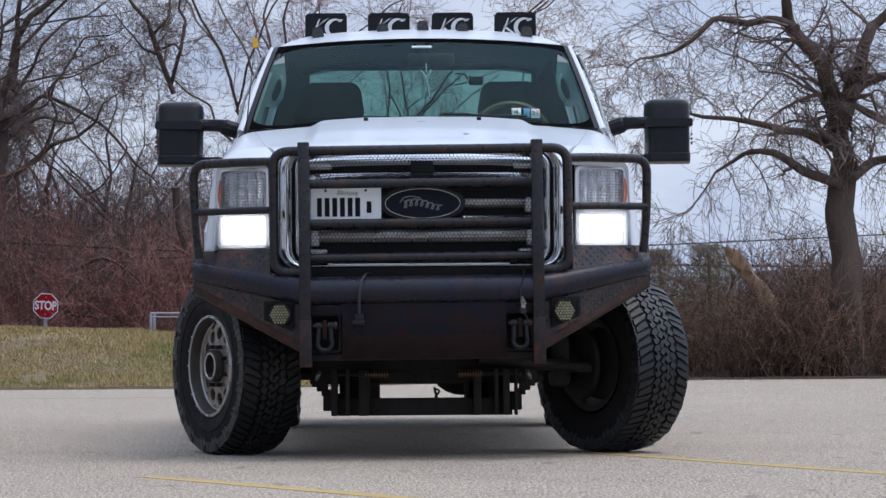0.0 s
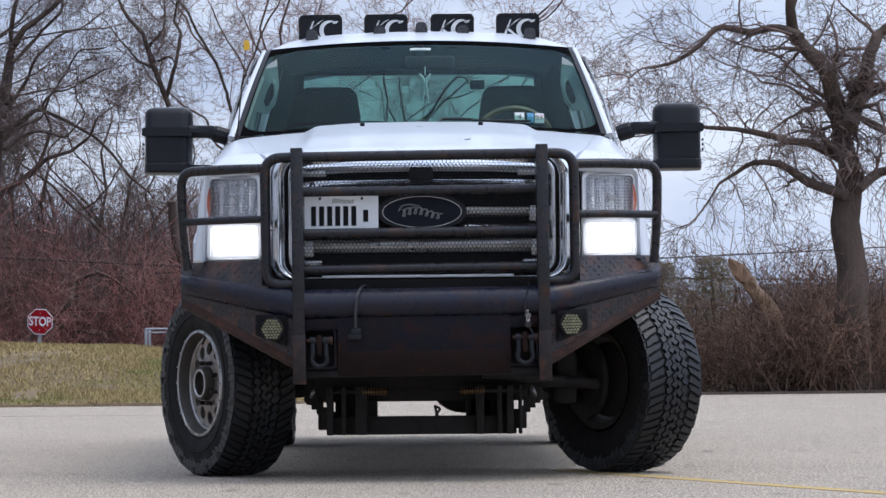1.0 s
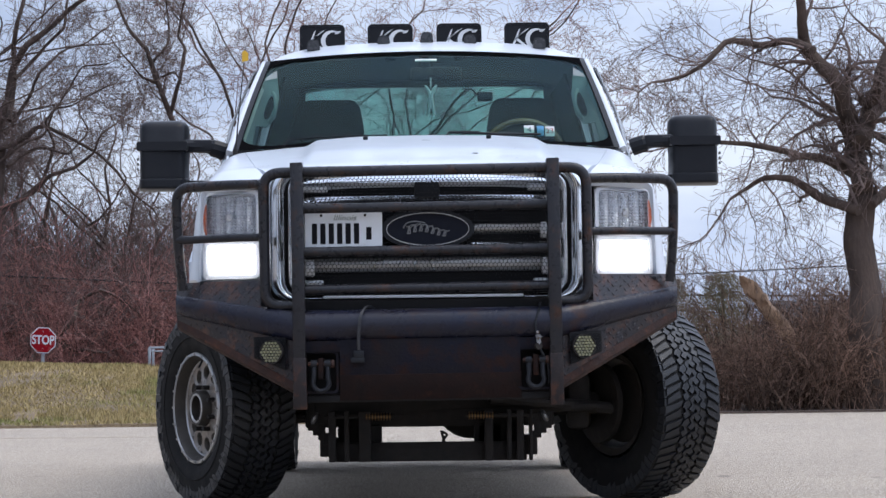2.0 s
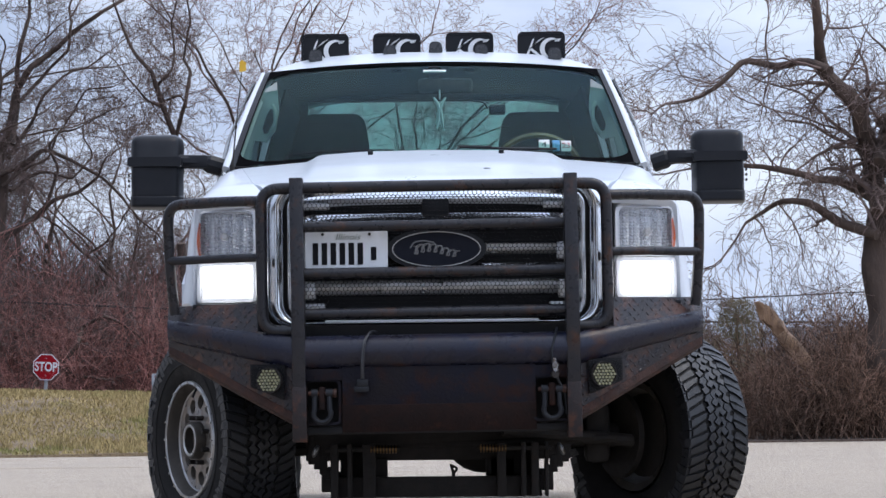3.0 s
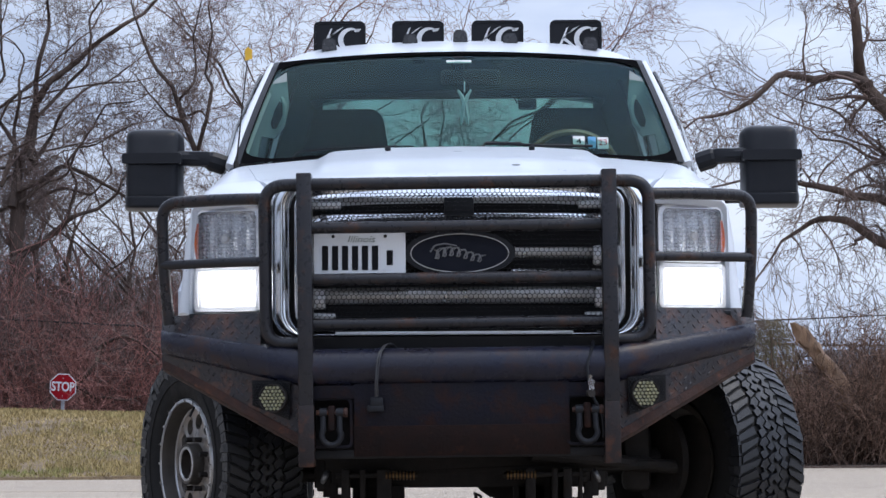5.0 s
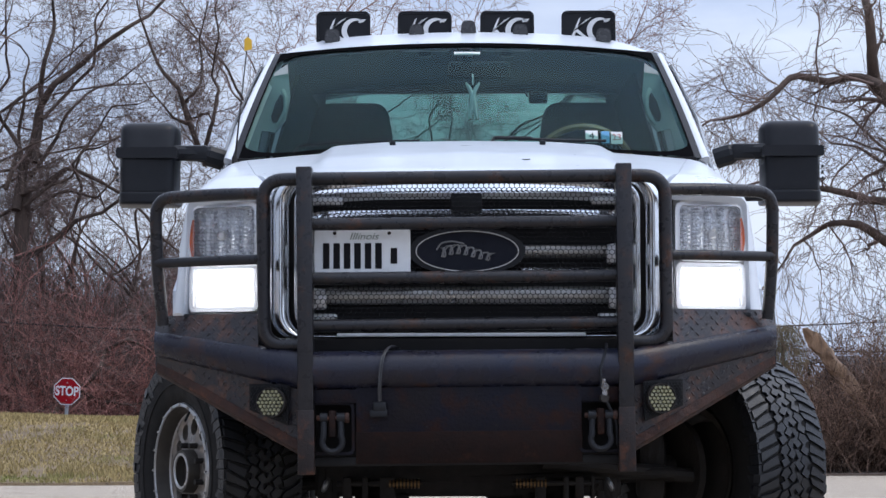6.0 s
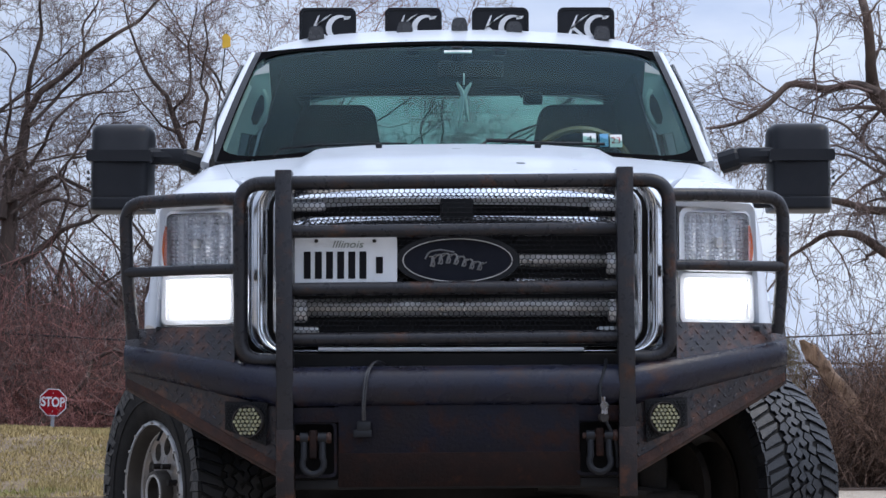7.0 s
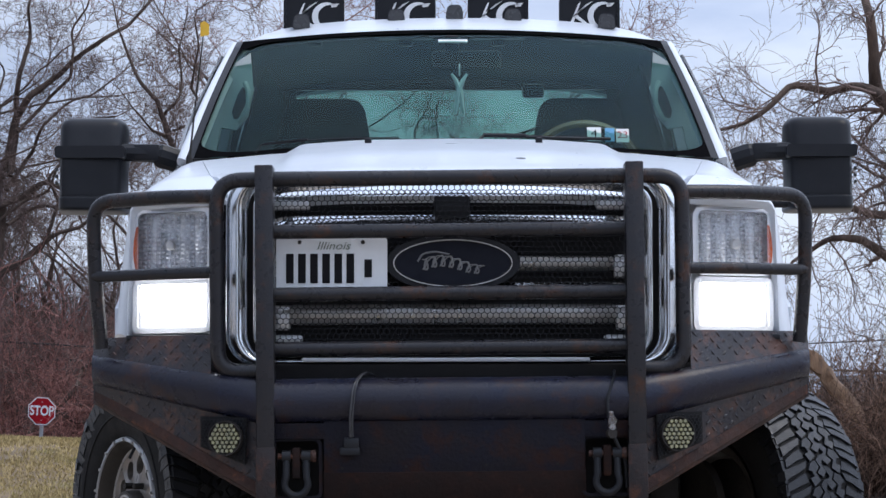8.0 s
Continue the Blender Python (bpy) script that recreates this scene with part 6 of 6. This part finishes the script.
        for y in (2.79, 4.02):
            bm = bmesh.new()
            prism(bm, [(y - 0.06, 1.45), (y - 0.055, 2.0), (y + 0.055, 2.0), (y + (0.20 if y > 3 else 0.06), 1.45)], lambda p, e: Vector((s * (0.895 - 0.115 * (p[1] - 1.5) / 0.5 - 0.05 * e), p[0], p[1])))
            part("side_pillar", bm, M_PAINT, truck)
        # doors
        for y0, y1 in ((1.61, 2.78), (2.80, 3.98)):
            bm = bmesh.new()

            def skin(u, v, s=s, y0=y0, y1=y1):
                z = 0.62 + 0.88 * v
                x = 0.955 + 0.030 * math.sin(math.pi * min(v * 1.15, 1)) - 0.055 * max(0, (v - 0.75) / 0.25) ** 2
                return (s * x, y0 + (y1 - y0) * u, z)
            surface(bm, skin, 8, 16, back=(-s * 0.06, 0, 0))
            d = part("door", bm, M_PAINT, truck, "white cab door", 50)
            bm = bmesh.new()
            box(bm, (s * 1.0, y1 - 0.16, 1.33), (0.035, 0.20, 0.04), 0.012)
            part("door_handle", bm, M_CHROME, d, "chrome handle")
        bm = bmesh.new()
        tube(bm, [(s * 0.93, 1.7, 0.53), (s * 0.93, 3.9, 0.53)], 0.045, 12)
        part("side_step", bm, M_BLACK, truck, "black tube side step")
    # roof
    bm = bmesh.new()

    def roof(u, v):
        x = (2 * u - 1)
        y = 2.205 + 0.06 * x * x + (4.12 - 2.205) * v
        crown = 0.050 * smooth01(v * 14) + 0.022 * math.sin(math.pi * min(v * 1.4, 1))
        z = 2.030 - 0.034 * x * x + crown * (1 - 0.75 * abs(x) ** 6) - 0.02 * abs(x) ** 10 - 0.05 * max(0, (v - 0.9) / 0.1) ** 2
        return (x * (0.735 + 0.035 * smooth01(v * 6)), y, z)
    surface(bm, roof, 32, 30)
    part("roof", bm, M_PAINT, truck, "white cab roof", 50)
    bm = bmesh.new()
    surface(bm, lambda u, v: (lambda p: (p[0] * 0.98, p[1] + 0.03, p[2] - 0.022))(roof(u, v * 0.96)), 16, 12)
    part("headliner", bm, M_HEADLINER, truck, "dark grey headliner")
    # rear wall with a window opening
    bm = bmesh.new()
    box(bm, (0, 4.05, 1.30), (1.72, 0.05, 0.72), 0.01)
    for s in (-1, 1):
        prism(bm, [(s * 0.86, 1.64), (s * 0.645, 1.64), (s * 0.625, 2.014), (s * 0.76, 2.014)], lambda p, e: Vector((p[0], 4.03 + 0.05 * e, p[1])))
    box(bm, (0, 4.055, 2.038), (1.50, 0.05, 0.05), 0.006)
    part("rear_wall", bm, M_PAINT, truck, "white cab back panel")
    bm = bmesh.new()
    for s in (-1, 1):
        prism(bm, [(s * 0.84, 1.60), (s * 0.635, 1.60), (s * 0.615, 2.01), (s * 0.75, 2.01)], lambda p, e: Vector((p[0], 3.985 + 0.035 * e, p[1])))
    box(bm, (0, 4.005, 2.028), (1.46, 0.03, 0.036), 0.006)
    # added blockers, no cabin trim: they close off the side windows from inside
    for s in (-1, 1):
        prism(bm, [(2.50, 1.44), (2.50, 1.94), (3.98, 1.96), (3.98, 1.44)], lambda p, e: Vector((s * (0.80 - 0.13 * max(0, p[1] - 1.5) / 0.4 + 0.012 * e), p[0], p[1])))
    part("rear_lining_and_blockers", bm, M_SEAT, truck, "dark grey lining round the rear window, with added side-window blockers")
    bm = bmesh.new()
    box(bm, (0, 4.05, 1.826), (1.29, 0.006, 0.39))
    part("rear_window", bm, M_REARGLASS, truck, "sliding rear window", 0).visible_shadow = False
    bm = bmesh.new()
    box(bm, (0.005, 3.0, 0.72), (1.86, 2.7, 0.12), 0.02)
    part("cab_floor", bm, M_VOID, truck)

    # cabin
    bm = bmesh.new()
    surface(bm, lambda u, v: (-0.84 + 1.68 * u, 1.56 + 0.42 * v, 1.535 + 0.02 * math.sin(v * 3.1) - 0.06 * v * v), 10, 6, back=(0, 0.05, -0.5))
    dash = part("dashboard", bm, M_VOID, truck, "dark dashboard", 40)
    bm = bmesh.new()
    lathe(bm, [(0.185, -0.013), (0.198, -0.013), (0.205, 0), (0.198, 0.013), (0.185, 0.013), (0.178, 0)], 36, pose(0.445, 2.12, 1.52, -62), closed=True)
    box(bm, (0.445, 2.12, 1.52), (0.36, 0.03, 0.05), 0.01, pose(0, 0, 0, 28))
    part("steering_wheel", bm, M_WOODWHEEL, dash, "tan-wrapped steering wheel")
    for s in (-1, 1):
        bm = bmesh.new()
        prism(bm, rounded_rect(0.47, 0.72, 0.06, 5), lambda p, e: Vector((s * 0.462 + p[0] * (1 - 0.1 * (p[1] > 0)), 2.82 + 0.12 * e + 0.18 * p[1], 1.30 + p[1])))
        seat = part("front_seat", bm, M_SEAT, truck, "dark grey cloth front seat", 40)
        bm = bmesh.new()
        prism(bm, rounded_rect(0.315, 0.20, 0.055, 6), lambda p, e: Vector((s * 0.462 + p[0] * (1 - 0.10 * (p[1] / 0.1)), 2.86 + 0.10 * e + 0.1 * p[1], 1.76 + p[1])))
        bmesh.ops.bevel(bm, geom=[e for e in bm.edges if e.calc_face_angle(0) > 1.0], offset=0.02, segments=3, affect="EDGES")
        part("headrest", bm, M_SEAT, seat, "wide grey headrest", 40)
        bm = bmesh.new()
        box(bm, (s * 0.45, 2.55, 1.05), (0.5, 0.55, 0.18), 0.05)
        part("seat_cushion", bm, M_SEAT, seat)
        bm = bmesh.new()
        box(bm, (s * 0.42, 3.75, 1.38), (0.72, 0.14, 0.62), 0.04)
        part("rear_seat", bm, M_SEAT, truck, "dark grey rear seat")
        # inner door top with a grab handle on the pillar
        bm = bmesh.new()
        trim = [(0.850, 1.56), (0.850, 1.604), (0.792, 1.78), (0.729, 1.905), (0.682, 1.936), (0.672, 1.81), (0.690, 1.722), (0.729, 1.675), (0.780, 1.683), (0.806, 1.56)]
        prism(bm, trim, lambda p, e: Vector((s * p[0], 2.08 + 0.03 * e, p[1])))
        bmesh.ops.bevel(bm, geom=[e for e in bm.edges if e.calc_face_angle(0) > 1.0], offset=0.006, segments=2, affect="EDGES")
        tr = part("pillar_trim", bm, M_TRIM_IN, truck, "pale grey inner pillar trim", 40)
        bm = bmesh.new()
        recess = [(0.744, 1.735), (0.726, 1.790), (0.708, 1.822), (0.698, 1.812), (0.697, 1.765), (0.722, 1.712), (0.738, 1.712)]
        prism(bm, recess, lambda p, e: Vector((s * p[0], 2.074 + 0.02 * e, p[1])))
        part("handle_recess", bm, M_VOID, tr, "dark recess behind the handle", 0)
        bm = bmesh.new()
        tube(bm, fillet([(s * 0.722, 2.07, 1.700), (s * 0.690, 2.055, 1.735), (s * 0.684, 2.055, 1.80), (s * 0.700, 2.07, 1.835)], 0.03, 4), 0.0085, 8)
        part("grab_handle", bm, M_TRIM_IN, tr, "pale grab handle")
        bm = bmesh.new()
        surface(bm, lambda u, v: (s * (0.83 + 0.03 * v), 1.7 + 2.3 * u, 1.05 + 0.45 * (1 - v)), 4, 3, back=(s * 0.02, 0, 0))
        part("door_lining", bm, M_SEAT, truck)
    # mirror, tag, pendant charm, dash camera
    bm = bmesh.new()
    box(bm, (0.05, 2.16, 1.92), (0.24, 0.03, 0.065), 0.015)
    box(bm, (0.0, 2.17, 1.975), (0.05, 0.04, 0.06), 0.01)
    part("rear_view_mirror", bm, M_BLACK, truck, "dark rear-view mirror")
    bm = bmesh.new()
    p = screen_point(0.005, 0.895, 0.002)
    box(bm, p, (0.10, 0.004, 0.022), 0.001, pose(0, 0, 0, -58))
    part("screen_tag", bm, M_STICKER, ws, "small white tag behind the glass", 0)
    bm = bmesh.new()
    tube(bm, [(0.025, 1.97, 1.885), (0.025, 1.97, 1.845)], 0.003, 5)
    for dx, a in ((-0.012, 0.3), (0.012, -0.3)):
        tube(bm, [(0.025, 1.97, 1.80), (0.025 + dx, 1.97, 1.83), (0.025 + dx * 2.2, 1.97, 1.852)], [0.009, 0.008, 0.004], 6)
        tube(bm, [(0.025, 1.97, 1.80), (0.025 + dx * 0.6, 1.97, 1.76), (0.025 + dx * 1.2, 1.97, 1.715)], [0.011, 0.009, 0.004], 6)
    part("hanging_charm", bm, M_TEALCORD, truck, "pale teal hanging charm")
    bm = bmesh.new()
    tube(bm, fillet([(0.17, 2.10, 1.845), (0.22, 2.10, 1.842), (0.235, 2.10, 1.81)], 0.02, 4), 0.004, 6)
    box(bm, (0.275, 2.10, 1.807), (0.072, 0.03, 0.045), 0.008)
    part("dash_camera", bm, M_BLACK, truck, "small black device on a bent arm")
    # inspection stickers low on the glass
    for u, w, mat, txt, col in ((0.545, 0.045, M_STICKER, "4", M_INK), (0.605, 0.030, M_STICKBLUE, "", None), (0.655, 0.042, M_STICKER, "23", M_SIGNRED)):
        p = screen_point(u, 0.13, 0.004)
        bm = bmesh.new()
        m = pose(0, 0, 0, -33)
        box(bm, p, (w, 0.002, 0.055), 0.0, m)
        st = part("screen_sticker", bm, mat, ws, "small printed sticker", 0)
        if txt:
            cu = bpy.data.curves.new("sticker_figure", "FONT")
            cu.body, cu.size, cu.align_x, cu.align_y = txt, 0.040, "CENTER", "CENTER"
            cu.materials.append(col)
            t = new("sticker_figure", cu)
            t.parent = st
            t.matrix_local = Matrix.Translation(p) @ m @ pose(0, -0.0025, 0, 90) @ Matrix.Diagonal((0.9 if len(txt) > 1 else 1.1, 1, 1, 1))


cab()


def bed():
    for s in (-1, 1):
        bm = bmesh.new()
        arch = [(4.98 + 0.53 * math.cos(a), 0.43 + 0.53 * math.sin(a)) for a in (math.pi * i / 14 for i in range(15))]
        prism(bm, [(6.25, 0.62), (6.25, 1.40), (4.14, 1.42), (4.14, 0.60)] + [(4.45, 0.60)] + arch[::-1][1:-1] + [(5.51, 0.62)], lambda p, e: Vector((s * (0.93 + 0.055 * e), p[0], p[1])))
        part("bed_side", bm, M_PAINT, truck, "white bed side", 0)
        bm = bmesh.new()
        box(bm, (s * 0.93, 6.27, 1.15), (0.10, 0.05, 0.36), 0.015)
        part("tail_light", bm, M_REDLENS, truck, "red tail light")
    bm = bmesh.new()
    box(bm, (0, 5.2, 0.80), (1.86, 2.1, 0.05))
    box(bm, (0, 4.17, 1.10), (1.86, 0.05, 0.60))
    part("bed_floor", bm, M_BLACK, truck, "black bed floor", 0)
    bm = bmesh.new()
    box(bm, (0, 6.23, 1.08), (1.74, 0.06, 0.60), 0.02)
    part("tailgate", bm, M_PAINT, truck, "white tailgate")
    bm = bmesh.new()
    box(bm, (0, 6.38, 0.66), (1.9, 0.16, 0.20), 0.03)
    part("rear_bumper", bm, M_CHROME, truck, "chrome rear bumper")


bed()


def tow_mirror(s):
    """A tall towing mirror in two housings on a double arm."""
    cx = s * 1.178

    def slab(z0, z1, w, d, r, y=1.76, x=cx):
        b = bmesh.new()
        prism(b, rounded_rect(2 * w, z1 - z0, r, 6), lambda p, e: Vector((x + p[0], y + (e - 0.5) * 2 * d, (z0 + z1) / 2 + p[1])))
        bmesh.ops.bevel(b, geom=[e for e in b.edges if e.calc_face_angle(0) > 1.0], offset=min(0.034, (z1 - z0) * 0.3), segments=5, affect="EDGES")
        return b

    def dome(z0, z1, w, d, top, power, skew=0.0):
        """A shell with a domed front and softly rounded corners."""
        b = bmesh.new()

        def fn(u, v):
            a, c = 2 * u - 1, 2 * v - 1
            k = top if c > 0 else 0.05
            x = w * a * (1 - k * abs(c) ** 7)
            z = (z0 + z1) / 2 + (z1 - z0) / 2 * c * (1 - k * abs(a) ** 7)
            bulge = ((1 - abs(a) ** power) * (1 - abs(c) ** power)) ** 0.45
            return (cx + x, 1.80 + 0.05 - (d + 0.05) * bulge * (1 - skew * (c + 1) / 2) - 0.012 * a * s * bulge, z)
        surface(b, fn, 24, 20, back=(0, 0.03, 0))
        return b
    arm = bmesh.new()
    tube(arm, fillet([(s * 0.90, 1.80, 1.535), (s * 0.98, 1.78, 1.560), (s * 1.10, 1.77, 1.562)], 0.05, 5), [0.040] * 3 + [0.030] * 5, 10)
    tube(arm, [(s * 0.90, 1.78, 1.388), (s * 1.10, 1.78, 1.392)], 0.016, 10)
    m = part("towing_mirror", arm, M_BLACK, truck, "black telescopic towing mirror")
    m.location = (0.028 if s > 0 else -0.004, 0, 0.012)
    bm = bmesh.new()
    box(bm, (s * 1.0, 1.78, 1.560), (0.09, 0.06, 0.058), 0.012)
    part("arm_sleeve", bm, M_BLACK, m, "")
    part("upper_housing", dome(1.500, 1.682, 0.112, 0.100, 0.13, 8.0, 0.35), M_BLACK, m, "rounded upper shell", 40)
    part("middle_band", slab(1.537, 1.577, 0.114, 0.072, 0.010), M_BLACK, m, "plain band", 40)
    part("lower_housing", dome(1.385, 1.560, 0.109, 0.094, 0.02, 14.0), M_BLACK, m, "flat lower shell", 40)
    part("foot_housing", dome(1.362, 1.420, 0.114, 0.102, 0.05, 9.0), M_BLACK, m, "rounded foot", 40)
    bm = bmesh.new()
    box(bm, (cx, 1.85, 1.525), (0.165, 0.006, 0.20), 0.01)
    part("mirror_glass", bm, M_CHROME, m, "mirror glass facing back")
    for k in range(3):
        bm = bmesh.new()
        box(bm, (s * 1.288, 1.72, 1.50 - 0.022 * k), (0.008, 0.03, 0.012), 0.003)
        part("side_marker", bm, M_SMOKE, m)


tow_mirror(-1)
tow_mirror(1)


def roof_gear():
    bm = bmesh.new()
    tube(bm, fillet([(-0.60, 2.58, 2.02), (-0.58, 2.58, 2.055), (0.58, 2.58, 2.055), (0.60, 2.58, 2.02)], 0.03, 4), 0.016, 10)
    part("light_bar", bm, M_BLACK, truck, "black roof light bar")
    for x in (-0.481, -0.162, 0.162, 0.481):
        bm = bmesh.new()
        prism(bm, rounded_rect(0.208, 0.150, 0.022, 5), lambda p, e: Vector((x + p[0], 2.50 - 0.075 * e, 2.103 + p[1])))
        bmesh.ops.bevel(bm, geom=[e for e in bm.edges if e.calc_face_angle(0) > 1.0], offset=0.009, segments=2, affect="EDGES")
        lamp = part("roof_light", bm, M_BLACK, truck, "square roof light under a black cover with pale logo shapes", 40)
        bm = bmesh.new()
        ring_frame(bm, [(px, pz) for px, pz in rounded_rect(0.212, 0.154, 0.024, 5)], [(px, pz) for px, pz in rounded_rect(0.194, 0.136, 0.018, 5)], lambda p, e: Vector((x + p[0], 2.430 - 0.010 * e, 2.103 + p[1])))
        part("cover_rim", bm, M_BLACK, lamp, "stitched cover rim")
        bm = bmesh.new()
        flat = lambda p, e: Vector((x + p[0], 2.424 - 0.003 * e, 2.103 + p[1]))
        prism(bm, [(-0.080, -0.054), (-0.066, -0.054), (-0.030, 0.050), (-0.038, 0.044)], flat)
        prism(bm, [(-0.060, -0.008), (-0.054, 0.004), (0.016, 0.054), (-0.012, 0.040)], flat)
        prism(bm, [(-0.052, -0.004), (-0.042, 0.004), (-0.002, -0.030), (-0.016, -0.030)], flat)
        arc_o = [(0.045 + 0.052 * math.cos(a), 0.0 + 0.050 * math.sin(a)) for a in (radians(60 + 250 * i / 16) for i in range(17))]
        arc_i = [(0.056 + 0.042 * math.cos(a), 0.0 + 0.041 * math.sin(a)) for a in (radians(60 + 250 * i / 16) for i in range(17))]
        prism(bm, arc_o + arc_i[::-1], flat)
        prism(bm, [(0.060, 0.044), (0.088, 0.046), (0.078, 0.034), (0.060, 0.032)], flat)
        part("logo_shape", bm, M_WHITEINK, lamp, "pale brush-stroke shapes", 0)
        bm = bmesh.new()
        box(bm, (x, 2.52, 2.06), (0.05, 0.05, 0.10), 0.008)
        part("lamp_bracket", bm, M_BLACK, lamp)
    for x, z in ((-0.520, 2.063), (-0.192, 2.080), (0.010, 2.094), (0.212, 2.080), (0.536, 2.062)):
        bm = bmesh.new()
        prism(bm, [(-0.031, -0.030), (0.031, -0.030), (0.029, 0.002), (0.023, 0.020), (0.016, 0.024), (-0.016, 0.024), (-0.023, 0.020), (-0.029, 0.002)], lambda p, e: Vector((x + p[0] * (1 - 0.2 * e), 2.32 + 0.10 * e, z + 0.013 + p[1] * (1 - 0.25 * e))))
        bmesh.ops.bevel(bm, geom=bm.edges[:], offset=0.004, segments=2, affect="EDGES")
        part("clearance_light", bm, M_SMOKE, truck, "smoked roof clearance light", 40)
    bm = bmesh.new()
    tube(bm, [(-0.846, 1.56, 1.53), (-0.830, 1.58, 1.70), (-0.800, 1.62, 2.00)], [0.004, 0.003, 0.0018], 6)
    lathe(bm, [(0.0, 0.0), (0.012, 0.0), (0.008, 0.03), (0.0, 0.03)], 10, pose(-0.846, 1.56, 1.515))
    an = part("antenna", bm, M_CHASSIS, truck, "thin whip antenna with a yellow tag")
    bm = bmesh.new()
    prism(bm, [(-0.012, 0), (0.016, 0.006), (0.016, 0.040), (0.0, 0.052), (-0.012, 0.044)], lambda p, e: Vector((-0.803 + p[0], 1.612 - 0.006 * e, 1.935 + p[1])))
    part("tag", bm, M_FLAG, an, "yellow tag", 0)


roof_gear()
